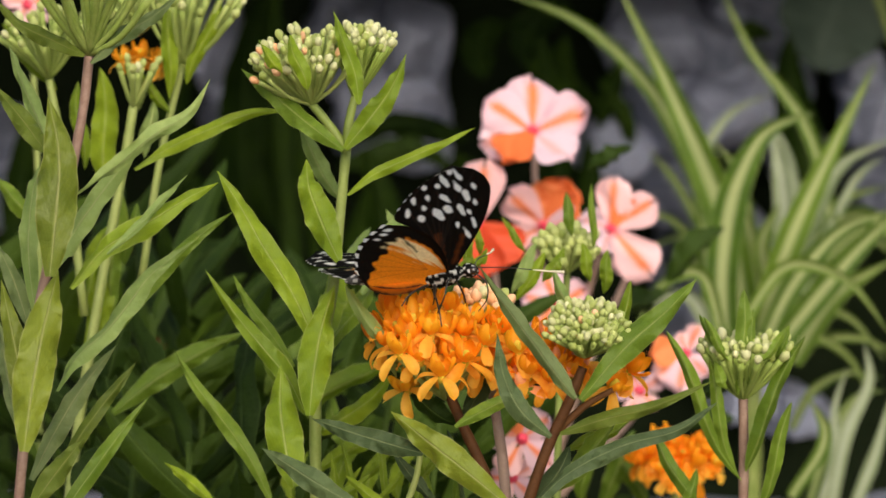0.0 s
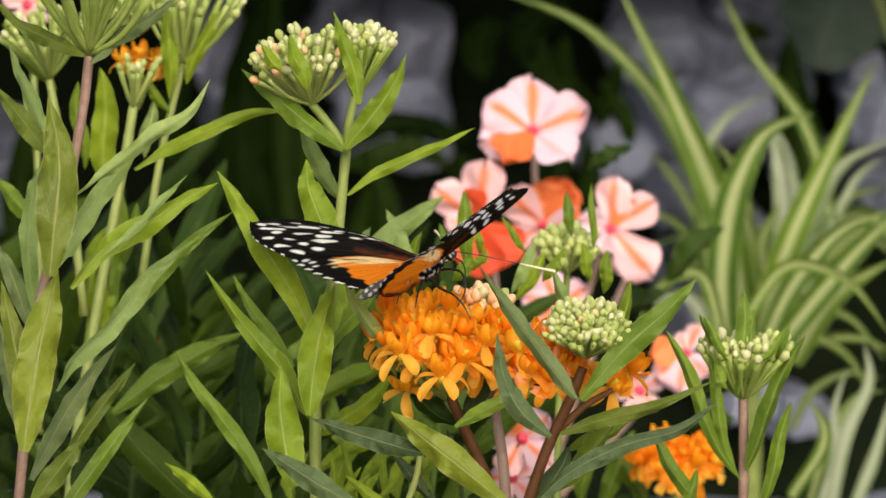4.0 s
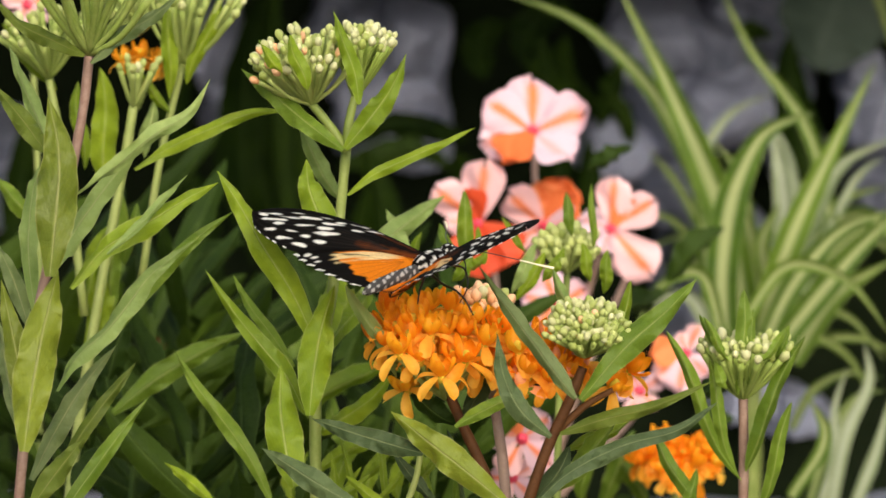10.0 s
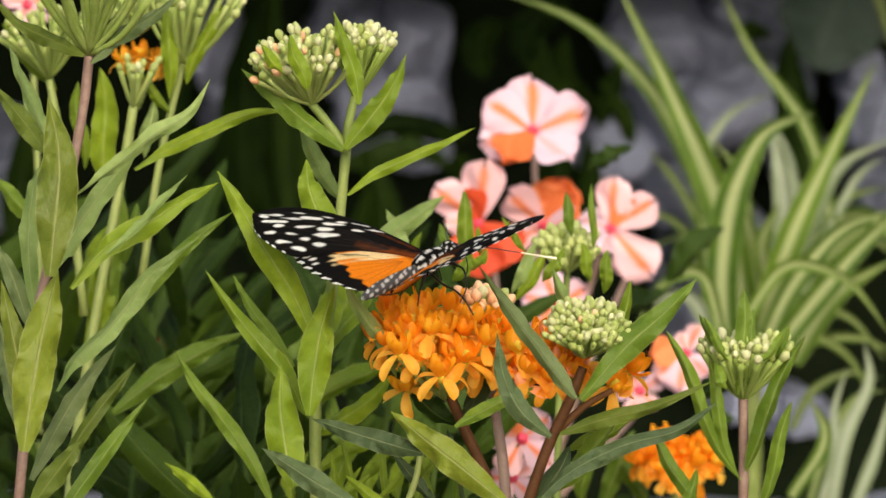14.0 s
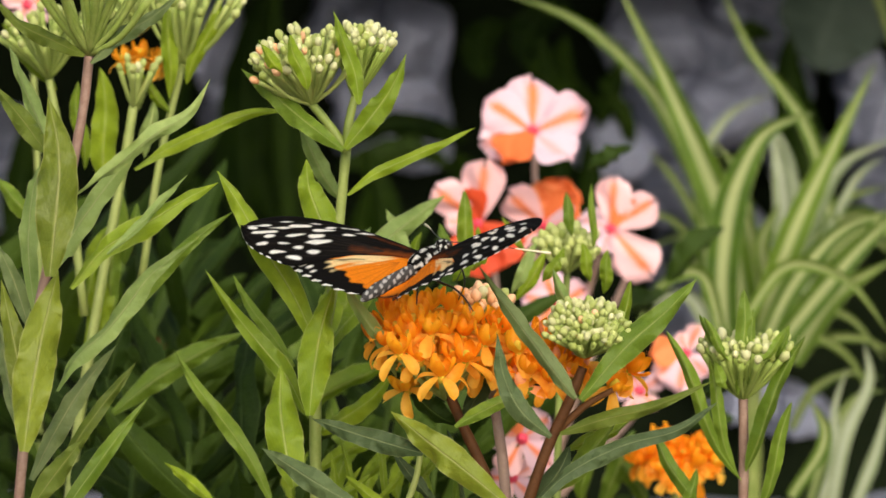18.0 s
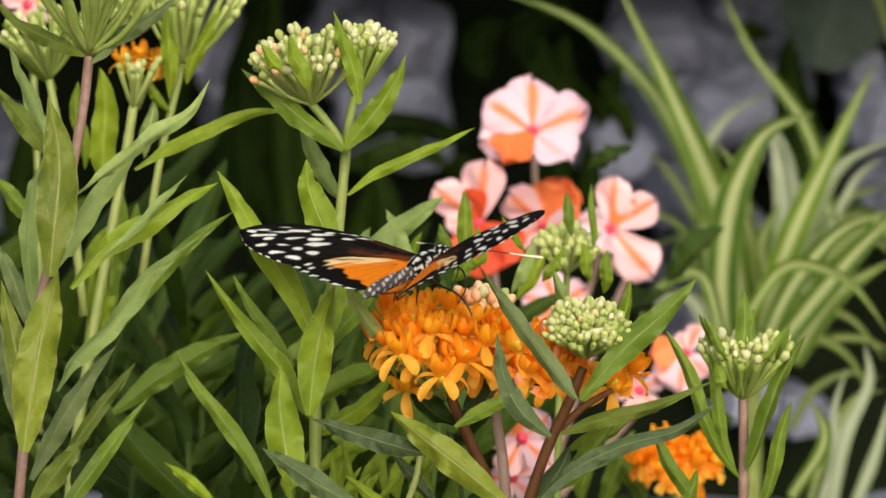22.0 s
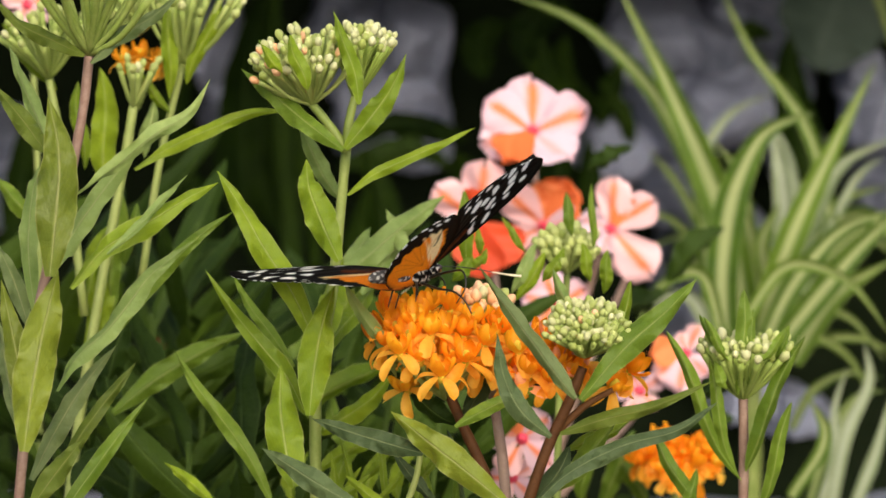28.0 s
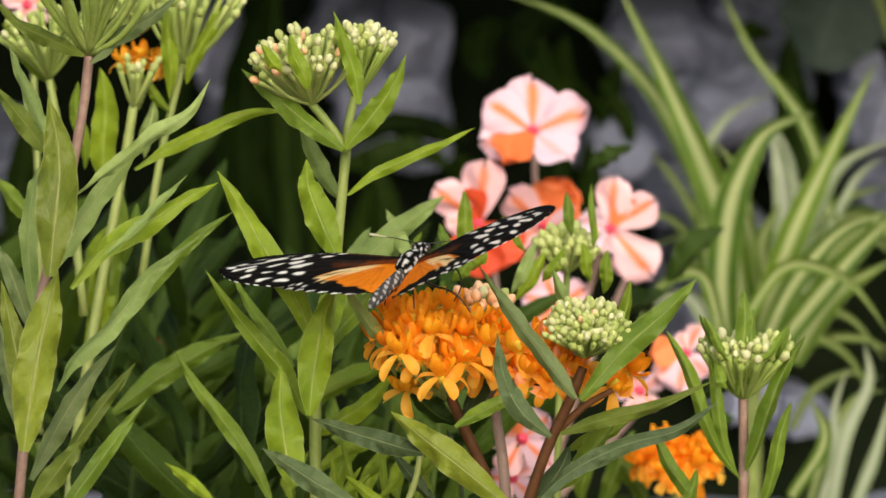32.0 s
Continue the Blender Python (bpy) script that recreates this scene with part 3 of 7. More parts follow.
curved_leaf(tall_plant, [(-0.0970, 0.7722, 0.4790), (-0.0949, 0.7761, 0.4833), (-0.0878, 0.7809, 0.4937), (-0.0814, 0.7854, 0.5019), (-0.0754, 0.7898, 0.5095)], 0.0058, "pale", -15, 0)
curved_leaf(tall_plant, [(-0.0942, 0.7424, 0.4824), (-0.0931, 0.7491, 0.4977), (-0.0930, 0.7555, 0.5105), (-0.0961, 0.7618, 0.5232)], 0.0104, "olive", 5, 0)
curved_leaf(tall_plant, [(-0.0971, 0.7644, 0.5092), (-0.1038, 0.7717, 0.5164), (-0.1119, 0.7792, 0.5241)], 0.0054, "moss", 25, 0)
curved_leaf(tall_plant, [(-0.0983, 0.7821, 0.5060), (-0.1013, 0.7873, 0.5124), (-0.1067, 0.7932, 0.5231), (-0.1107, 0.7989, 0.5321)], 0.0043, "pale", -20, 0)
curved_leaf(tall_plant, [(-0.0910, 0.7566, 0.4769), (-0.0830, 0.7613, 0.4859), (-0.0729, 0.7653, 0.4916), (-0.0634, 0.7693, 0.4970), (-0.0559, 0.7730, 0.5004)], 0.0060, "fresh", -30, 20)
curved_leaf(tall_plant, [(-0.0818, 0.7561, 0.4854), (-0.0739, 0.7614, 0.4921), (-0.0684, 0.7664, 0.4977), (-0.0632, 0.7713, 0.5026)], 0.0024, "pale", 10, 0)
curved_leaf(tall_plant, [(-0.1012, 0.7672, 0.4678), (-0.1034, 0.7743, 0.4850), (-0.1028, 0.7805, 0.4969), (-0.1016, 0.7856, 0.5030)], 0.0051, "pale", 0, 0)
curved_leaf(tall_plant, [(-0.0873, 0.7645, 0.5331), (-0.0954, 0.7691, 0.5362), (-0.1035, 0.7738, 0.5394), (-0.1116, 0.7790, 0.5458)], 0.0042, "moss", 30, 0)
curved_leaf(tall_plant, [(-0.0859, 0.7642, 0.5312), (-0.0787, 0.7694, 0.5376), (-0.0715, 0.7741, 0.5416), (-0.0654, 0.7791, 0.5464)], 0.0042, "sage", -25, 20)
curved_leaf(tall_plant, [(-0.1000, 0.7322, 0.4418), (-0.0984, 0.7389, 0.4568), (-0.0956, 0.7456, 0.4721), (-0.0933, 0.7515, 0.4821)], 0.0102, "olive", 5, 0)
curved_leaf(tall_plant, [(-0.1003, 0.7436, 0.4488), (-0.1019, 0.7484, 0.4533), (-0.1055, 0.7550, 0.4674), (-0.1085, 0.7609, 0.4781)], 0.0065, "olive", 10, 0)
curved_leaf(tall_plant, [(-0.1024, 0.7648, 0.4654), (-0.1074, 0.7729, 0.4767), (-0.1124, 0.7803, 0.4843)], 0.0045, "sage", 15, 0)
curved_leaf(tall_plant, [(-0.0963, 0.7669, 0.4489), (-0.0923, 0.7702, 0.4557), (-0.0833, 0.7736, 0.4639), (-0.0783, 0.7767, 0.4699), (-0.0742, 0.7797, 0.4752), (-0.0690, 0.7825, 0.4793), (-0.0623, 0.7853, 0.4840)], 0.0055, "pale", -25, 50)
curved_leaf(tall_plant, [(-0.0932, 0.8025, 0.4488), (-0.0876, 0.8067, 0.4554), (-0.0761, 0.8119, 0.4680), (-0.0645, 0.8169, 0.4791), (-0.0555, 0.8211, 0.4852)], 0.0048, "green", -10, 0)
curved_leaf(tall_plant, [(-0.1030, 0.7660, 0.4263), (-0.0971, 0.7721, 0.4379), (-0.0905, 0.7780, 0.4482), (-0.0830, 0.7836, 0.4569)], 0.0055, "sage", -10, 0)
curved_leaf(tall_plant, [(-0.0917, 0.7468, 0.4328), (-0.0907, 0.7507, 0.4373), (-0.0841, 0.7555, 0.4472), (-0.0793, 0.7595, 0.4528), (-0.0758, 0.7633, 0.4572)], 0.0036, "moss", -5, 10)
curved_leaf(tall_plant, [(-0.0928, 0.7469, 0.4219), (-0.0913, 0.7505, 0.4245), (-0.0840, 0.7552, 0.4344), (-0.0779, 0.7597, 0.4422), (-0.0730, 0.7637, 0.4479)], 0.0043, "green", 0, 0)
curved_leaf(tall_plant, [(-0.0991, 0.7357, 0.4270), (-0.0930, 0.7431, 0.4349), (-0.0876, 0.7503, 0.4409)], 0.0056, "moss", 0, 0)
curved_leaf(tall_plant, [(-0.1051, 0.7604, 0.4406), (-0.1088, 0.7687, 0.4531), (-0.1113, 0.7768, 0.4644)], 0.0042, "sage", 0, 0)
curved_leaf(tall_plant, [(-0.0921, 0.8587, 0.4220), (-0.0799, 0.8643, 0.4308), (-0.0675, 0.8695, 0.4374), (-0.0563, 0.8744, 0.4420)], 0.0072, "green", -5, 0)
curved_leaf(tall_plant, [(-0.0890, 0.9066, 0.4061), (-0.0760, 0.9117, 0.4118), (-0.0646, 0.9176, 0.4225), (-0.0530, 0.9242, 0.4366)], 0.0054, "shade", 0, 0)
leaf(tall_plant, (-0.1093, 0.8482, 0.4776), (-0.1221, 0.8503, 0.4896), 0.0049, 15, 0.0000, 0.0030, 0.56, "green")
umbel(tall_plant, (-0.0870, 0.7715, 0.5324), (0.05, -0.1, 1), 0.0290, 26, 46, "bud", 3, 1.00, (0.7, 0.3, 0), 0.90, PEDICEL, thick=0.0015)

bud_plant = plant_at("milkweed", -0.033, 0.806, 0.0, "milkweed with two pale green bud clusters and fresh leaves", "plant", "milkweeds")
stem(bud_plant, [(-0.033, 0.806, 0.0), (-0.0327, 0.7967, 0.2264), (-0.0327, 0.7908, 0.4117), (-0.0330, 0.7945, 0.4326), (-0.0324, 0.7973, 0.4484), (-0.0291, 0.8001, 0.4642), (-0.0269, 0.8037, 0.4844), (-0.0250, 0.8072, 0.5042)], 0.0035, 0.0026, STEM_GREEN)
curved_leaf(bud_plant, [(-0.0248, 0.7923, 0.5062), (-0.0186, 0.7976, 0.5132), (-0.0136, 0.8028, 0.5198), (-0.0095, 0.8084, 0.5285)], 0.0062, "fresh", -15, 0)
curved_leaf(bud_plant, [(-0.0254, 0.7922, 0.5058), (-0.0352, 0.7974, 0.5125), (-0.0440, 0.8027, 0.5191), (-0.0520, 0.8077, 0.5247)], 0.0056, "green", 20, 0)
curved_leaf(bud_plant, [(-0.0242, 0.7902, 0.4946), (-0.0178, 0.7941, 0.4991), (-0.0092, 0.7977, 0.5027), (0.0012, 0.8015, 0.5068), (0.0082, 0.8051, 0.5098)], 0.0031, "fresh", -20, 10)
curved_leaf(bud_plant, [(-0.0261, 0.7775, 0.4799), (-0.0302, 0.7830, 0.4879), (-0.0340, 0.7886, 0.4971), (-0.0348, 0.7938, 0.5032)], 0.0078, "fresh", 5, 0)
curved_leaf(bud_plant, [(-0.0210, 0.7843, 0.5185), (-0.0222, 0.7896, 0.5257), (-0.0255, 0.7951, 0.5337), (-0.0279, 0.8003, 0.5403)], 0.0043, "fresh", 0, 0)
curved_leaf(bud_plant, [(-0.0298, 0.7682, 0.4561), (-0.0376, 0.7741, 0.4722), (-0.0457, 0.7793, 0.4842), (-0.0515, 0.7839, 0.4935), (-0.0570, 0.7883, 0.5010)], 0.0068, "fresh", 10, 10)
curved_leaf(bud_plant, [(-0.0343, 0.7660, 0.4436), (-0.0390, 0.7705, 0.4516), (-0.0445, 0.7745, 0.4574), (-0.0521, 0.7790, 0.4657), (-0.0600, 0.7839, 0.4763)], 0.0052, "fresh", 10, 0)
curved_leaf(bud_plant, [(-0.0383, 0.7924, 0.4495), (-0.0444, 0.7978, 0.4570), (-0.0504, 0.8031, 0.4637), (-0.0548, 0.8084, 0.4707)], 0.0034, "green", 5, 0)
curved_leaf(bud_plant, [(-0.0434, 0.7861, 0.4137), (-0.0498, 0.7913, 0.4256), (-0.0573, 0.7960, 0.4349), (-0.0645, 0.8005, 0.4432), (-0.0701, 0.8050, 0.4514)], 0.0044, "green", 5, 20)
curved_leaf(bud_plant, [(-0.0364, 0.7482, 0.4291), (-0.0387, 0.7538, 0.4379), (-0.0402, 0.7595, 0.4473), (-0.0402, 0.7651, 0.4558)], 0.0092, "fresh", -5, 0)
curved_leaf(bud_plant, [(-0.0327, 0.7532, 0.4459), (-0.0317, 0.7595, 0.4565), (-0.0299, 0.7656, 0.4660), (-0.0270, 0.7715, 0.4748)], 0.0086, "fresh", 5, 0)
curved_leaf(bud_plant, [(-0.0572, 0.7669, 0.4199), (-0.0648, 0.7738, 0.4246), (-0.0709, 0.7804, 0.4272)], 0.0031, "fresh", 5, 0)
stem(bud_plant, [(-0.0248, 0.8021, 0.5041), (-0.0289, 0.8031, 0.5102), (-0.0340, 0.8042, 0.5164)], 0.0026, 0.0023, STEM_GREEN)
stem(bud_plant, [(-0.0248, 0.8021, 0.5041), (-0.0241, 0.8034, 0.5117), (-0.0227, 0.8045, 0.5178)], 0.0026, 0.0022, STEM_GREEN)
umbel(bud_plant, (-0.0337, 0.8041, 0.5158), (-0.20, -0.12, 1), 0.0182, 96, 50, "bud", 11, 1.00, (0.42, 0.50, 0.08), 0.70, thick=0.0009)
umbel(bud_plant, (-0.0227, 0.8044, 0.5172), (0.18, -0.1, 1), 0.0176, 62, 29, "bud", 12, 1.00, (0.30, 0.66, 0.04), 0.70, thick=0.0009)
leaf(bud_plant, (-0.0385, 0.8245, 0.5163), (-0.0485, 0.8270, 0.5302), 0.0034, 0, 0.0000, 0.0030, 0.56, "green")
leaf(bud_plant, (-0.0356, 0.8092, 0.5160), (-0.0408, 0.8123, 0.5333), 0.0038, 0, 0.0000, 0.0030, 0.56, "fresh")
leaf(bud_plant, (-0.0265, 0.8196, 0.4885), (-0.0378, 0.8231, 0.5083), 0.0047, 0, 0.0009, 0.0030, 0.56, "pale")
leaf(bud_plant, (-0.0328, 0.7927, 0.4509), (-0.0290, 0.8470, 0.4708), 0.0073, 0, -0.0006, 0.0030, 0.56, "fresh")
leaf(bud_plant, (-0.0343, 0.7912, 0.4423), (-0.0243, 0.8549, 0.4583), 0.0071, 0, 0.0020, 0.0030, 0.56, "fresh")
leaf(bud_plant, (-0.0315, 0.8025, 0.4488), (-0.0177, 0.8652, 0.4590), 0.0056, 0, 0.0006, 0.0030, 0.56, "fresh")
leaf(bud_plant, (-0.0333, 0.8089, 0.4277), (-0.0137, 0.8116, 0.4432), 0.0054, -20, -0.0009, 0.0030, 0.56, "fresh")
leaf(bud_plant, (-0.0364, 0.8292, 0.4275), (-0.0501, 0.8329, 0.4485), 0.0046, 0, 0.0000, 0.0030, 0.56, "green")
leaf(bud_plant, (-0.0337, 0.7809, 0.5225), (-0.0385, 0.7873, 0.5357), 0.0042, 0, 0.0000, 0.0030, 0.56, "fresh")
leaf(bud_plant, (-0.04, 0.7817, 0.5267), (-0.0456, 0.7869, 0.5334), 0.0034, 0, 0.0000, 0.0030, 0.56, "fresh")

low_plant = plant_at("milkweed", -0.009, 0.752, 0.0, "low milkweed shoots with grey-green leaves among the stems", "plant", "milkweeds")
stem(low_plant, [(-0.009, 0.752, 0.0), (-0.0094, 0.7608, 0.2300), (-0.0098, 0.7666, 0.4181), (-0.0069, 0.7679, 0.4258), (-0.0055, 0.7693, 0.4334)], 0.0020, 0.0014, STEM_GREEN)
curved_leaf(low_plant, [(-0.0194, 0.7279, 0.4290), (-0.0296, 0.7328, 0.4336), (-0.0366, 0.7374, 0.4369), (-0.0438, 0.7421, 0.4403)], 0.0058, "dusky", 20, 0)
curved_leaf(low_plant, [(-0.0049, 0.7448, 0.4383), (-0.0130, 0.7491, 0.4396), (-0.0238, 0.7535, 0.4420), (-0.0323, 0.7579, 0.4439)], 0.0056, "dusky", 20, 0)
curved_leaf(low_plant, [(0.0164, 0.7327, 0.4277), (0.0035, 0.7385, 0.4371), (-0.0053, 0.7435, 0.4429), (-0.0126, 0.7485, 0.4478)], 0.0076, "olive", 10, 0)
leaf(low_plant, (-0.0321, 0.7764, 0.4163), (-0.0185, 0.7780, 0.4250), 0.0026, 0, 0.0000, 0.0030, 0.56, "fresh")
leaf(low_plant, (-0.0119, 0.7666, 0.4181), (-0.0244, 0.7682, 0.4272), 0.0028, 0, 0.0000, 0.0030, 0.56, "fresh")
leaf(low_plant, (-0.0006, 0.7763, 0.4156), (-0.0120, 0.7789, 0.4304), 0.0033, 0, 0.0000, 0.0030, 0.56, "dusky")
leaf(low_plant, (-0.0214, 0.8068, 0.4159), (-0.0125, 0.8084, 0.4247), 0.0029, 0, 0.0000, 0.0030, 0.56, "fresh")
leaf(low_plant, (-0.0293, 0.7957, 0.4104), (-0.0212, 0.7977, 0.4219), 0.0018, 0, 0.0000, 0.0030, 0.56, "fresh")
leaf(low_plant, (-0.0263, 0.7957, 0.4104), (-0.0293, 0.7984, 0.4256), 0.0020, 0, 0.0000, 0.0030, 0.56, "fresh")
leaf(low_plant, (-0.0182, 0.7957, 0.4104), (-0.0094, 0.7980, 0.4235), 0.0018, 0, 0.0000, 0.0030, 0.56, "fresh")
leaf(low_plant, (-0.0072, 0.7957, 0.4104), (-0.0028, 0.7977, 0.4216), 0.0020, 0, 0.0000, 0.0030, 0.56, "fresh")
leaf(low_plant, (-0.0021, 0.7957, 0.4104), (-0.0062, 0.7986, 0.4271), 0.0018, 0, 0.0000, 0.0030, 0.56, "fresh")
leaf(low_plant, (-0.0138, 0.7957, 0.4104), (-0.0171, 0.7994, 0.4314), 0.0020, 0, 0.0000, 0.0030, 0.56, "fresh")
leaf(low_plant, (0.0024, 0.7957, 0.4104), (0.0053, 0.7984, 0.4256), 0.0022, 0, 0.0000, 0.0030, 0.56, "green")
leaf(low_plant, (-0.0212, 0.7957, 0.4104), (-0.0270, 0.7991, 0.4300), 0.0018, 0, 0.0000, 0.0030, 0.56, "fresh")
leaf(low_plant, (0.0068, 0.7957, 0.4104), (0.0009, 0.7994, 0.4314), 0.0020, 0, 0.0000, 0.0030, 0.56, "dusky")
leaf(low_plant, (-0.0094, 0.7963, 0.4141), (0.0024, 0.7991, 0.4300), 0.0018, 0, 0.0000, 0.0030, 0.56, "fresh")
leaf(low_plant, (-0.0386, 0.8779, 0.4159), (-0.0153, 0.8905, 0.4297), 0.0070, 10, 0.0030, 0.0030, 0.40, "fresh", steps=24, cols=7)
leaf(low_plant, (-0.0287, 0.8446, 0.4), (-0.0215, 0.8578, 0.4169), 0.0050, 10, 0.0030, 0.0030, 0.40, "fresh", steps=24, cols=7)
leaf(low_plant, (-0.0201, 0.8446, 0.4), (-0.0129, 0.8573, 0.4145), 0.0046, 10, 0.0030, 0.0030, 0.40, "fresh", steps=24, cols=7)
leaf(low_plant, (-0.0125, 0.8545, 0.3982), (-0.0062, 0.8668, 0.4106), 0.0044, 10, 0.0030, 0.0030, 0.40, "fresh", steps=24, cols=7)
leaf(low_plant, (-0.0345, 0.8363, 0.4101), (-0.0131, 0.8477, 0.4176), 0.0048, 10, 0.0030, 0.0030, 0.40, "fresh", steps=24, cols=7)
leaf(low_plant, (-0.0579, 0.8737, 0.3924), (-0.0499, 0.8864, 0.4067), 0.0052, 10, 0.0030, 0.0030, 0.40, "shade", steps=24, cols=7)
leaf(low_plant, (-0.0416, 0.8543, 0.3974), (-0.0377, 0.8665, 0.409), 0.0046, 10, 0.0030, 0.0030, 0.40, "fresh", steps=24, cols=7)
leaf(low_plant, (-0.0798, 0.8977, 0.4133), (-0.0523, 0.9113, 0.4324), 0.0085, 10, 0.0030, 0.0030, 0.40, "shade", steps=24, cols=7)
leaf(low_plant, (-0.0296, 0.9279, 0.4116), (-0.0213, 0.9419, 0.4331), 0.0070, 10, 0.0030, 0.0030, 0.40, "shade", steps=24, cols=7)
leaf(low_plant, (-0.0535, 0.9279, 0.4116), (-0.0317, 0.941, 0.428), 0.0075, 10, 0.0030, 0.0030, 0.40, "green", steps=24, cols=7)
leaf(low_plant, (-0.0402, 0.8998, 0.4247), (-0.024, 0.9136, 0.4455), 0.0070, 10, 0.0030, 0.0030, 0.40, "green", steps=24, cols=7)
leaf(low_plant, (-0.0232, 0.8763, 0.4067), (-0.0325, 0.8891, 0.422), 0.0050, 10, 0.0030, 0.0030, 0.40, "green", steps=24, cols=7)
leaf(low_plant, (-0.0061, 0.8446, 0.4), (-0.0022, 0.8568, 0.4114), 0.0040, 10, 0.0030, 0.0030, 0.40, "fresh", steps=24, cols=7)
leaf(low_plant, (-0.1008, 0.8352, 0.404), (-0.0887, 0.8473, 0.4153), 0.0060, 10, 0.0030, 0.0030, 0.40, "deep", steps=24, cols=7)
leaf(low_plant, (-0.074, 0.9032, 0.3864), (-0.0647, 0.9164, 0.4038), 0.0060, 10, 0.0030, 0.0030, 0.40, "shade", steps=24, cols=7)

flower_plant = plant_at("milkweed", 0.015, 0.767, 0.0, "milkweed with an open dome of orange flowers on a brown stem", "plant", "milkweeds")
stem(flower_plant, [(0.015, 0.767, 0.0), (0.0145, 0.7637, 0.2307), (0.0142, 0.7617, 0.4194), (0.0090, 0.7639, 0.4319), (0.0044, 0.7656, 0.4416), (0.0011, 0.7670, 0.4492)], 0.0034, 0.0025, STEM_BROWN)
curved_leaf(flower_plant, [(0.0255, 0.7269, 0.4466), (0.0185, 0.7280, 0.4527), (0.0146, 0.7293, 0.4603), (0.0128, 0.7312, 0.4708)], 0.0052, "dusky", 10, 0)
curved_leaf(flower_plant, [(0.0029, 0.7430, 0.4454), (0.0091, 0.7475, 0.4479), (0.0167, 0.7520, 0.4505), (0.0254, 0.7565, 0.4528)], 0.0037, "green", -15, 0)
stem(flower_plant, [(0.015, 0.767, 0.0), (0.0157, 0.7724, 0.2286), (0.0162, 0.7763, 0.4156), (0.0149, 0.7789, 0.4304), (0.0132, 0.7808, 0.4410), (0.0120, 0.7826, 0.4516)], 0.0032, 0.0026, STEM_MAUVE)
dome = umbel(flower_plant, (0.0001, 0.7768, 0.4470), (-0.02, -0.1, 1), 0.0135, 9, 75, "floret", 21, 1.10, (0, 0, 0.0), 0.96, PEDICEL)
floret_at(dome, flower_plant, (-0.0005, 0.7480, 0.4565), (0.02, -0.25, 1.00), 10, 1.0, (0.0006, 0.7696, 0.4464))
floret_at(dome, flower_plant, (-0.0106, 0.7528, 0.4611), (-0.12, -0.30, 1.00), 40, 1.0, (0.0006, 0.7696, 0.4464))
floret_at(dome, flower_plant, (-0.0115, 0.7655, 0.4636), (-0.12, -0.20, 1.00), 73, 1.0, (0.0006, 0.7696, 0.4464))
floret_at(dome, flower_plant, (-0.0029, 0.7556, 0.4653), (0.00, -0.25, 1.00), 50, 1.0, (0.0006, 0.7696, 0.4464))
floret_at(dome, flower_plant, (0.0054, 0.7505, 0.4596), (0.10, -0.30, 1.00), 21, 1.0, (0.0006, 0.7696, 0.4464))
floret_at(dome, flower_plant, (0.0102, 0.7552, 0.4628), (0.20, -0.30, 1.00), 35, 1.0, (0.0006, 0.7696, 0.4464))
floret_at(dome, flower_plant, (-0.0057, 0.7660, 0.4669), (-0.10, -0.10, 1.00), 15, 1.0, (0.0006, 0.7696, 0.4464))
floret_at(dome, flower_plant, (0.0004, 0.7595, 0.4641), (0.03, -0.20, 1.00), 66, 1.0, (0.0006, 0.7696, 0.4464))
floret_at(dome, flower_plant, (0.0050, 0.7595, 0.4642), (0.10, -0.20, 1.00), 32, 1.0, (0.0006, 0.7696, 0.4464))
floret_at(dome, flower_plant, (0.0135, 0.7676, 0.4641), (0.25, -0.20, 1.00), 70, 1.0, (0.0006, 0.7696, 0.4464))
floret_at(dome, flower_plant, (0.0076, 0.7678, 0.4655), (0.10, -0.10, 1.00), 62, 1.0, (0.0006, 0.7696, 0.4464))
floret_at(dome, flower_plant, (-0.0080, 0.7573, 0.4633), (-0.15, -0.30, 1.00), 5, 1.0, (0.0006, 0.7696, 0.4464))
floret_at(dome, flower_plant, (0.0022, 0.7555, 0.4588), (0.05, -0.30, 1.00), 27, 1.0, (0.0006, 0.7696, 0.4464))
floret_at(dome, flower_plant, (-0.0147, 0.7731, 0.4608), (-0.30, -0.20, 1.00), 57, 1.0, (0.0006, 0.7696, 0.4464))
floret_at(dome, flower_plant, (0.0089, 0.7601, 0.4564), (0.20, -0.40, 1.00), 87, 1.0, (0.0006, 0.7696, 0.4464))
floret_at(dome, flower_plant, (0.0040, 0.7738, 0.4647), (0.00, -0.10, 1.00), 99, 1.0, (0.0006, 0.7696, 0.4464))
floret_at(dome, flower_plant, (-0.0087, 0.7702, 0.4672), (-0.10, -0.10, 1.00), 44, 1.0, (0.0006, 0.7696, 0.4464))
floret_at(dome, flower_plant, (-0.0034, 0.7723, 0.4679), (0.00, -0.10, 1.00), 81, 1.0, (0.0006, 0.7696, 0.4464))
floret_at(dome, flower_plant, (0.0017, 0.7704, 0.4683), (0.00, -0.10, 1.00), 28, 1.0, (0.0006, 0.7696, 0.4464))
floret_at(dome, flower_plant, (-0.0119, 0.7738, 0.4647), (-0.20, -0.10, 1.00), 17, 1.0, (0.0006, 0.7696, 0.4464))
floret_at(dome, flower_plant, (-0.0131, 0.7629, 0.4608), (-0.30, -0.20, 1.00), 92, 1.0, (0.0006, 0.7696, 0.4464))
floret_at(dome, flower_plant, (-0.0054, 0.7545, 0.4590), (-0.05, -0.35, 1.00), 33, 1.0, (0.0006, 0.7696, 0.4464))
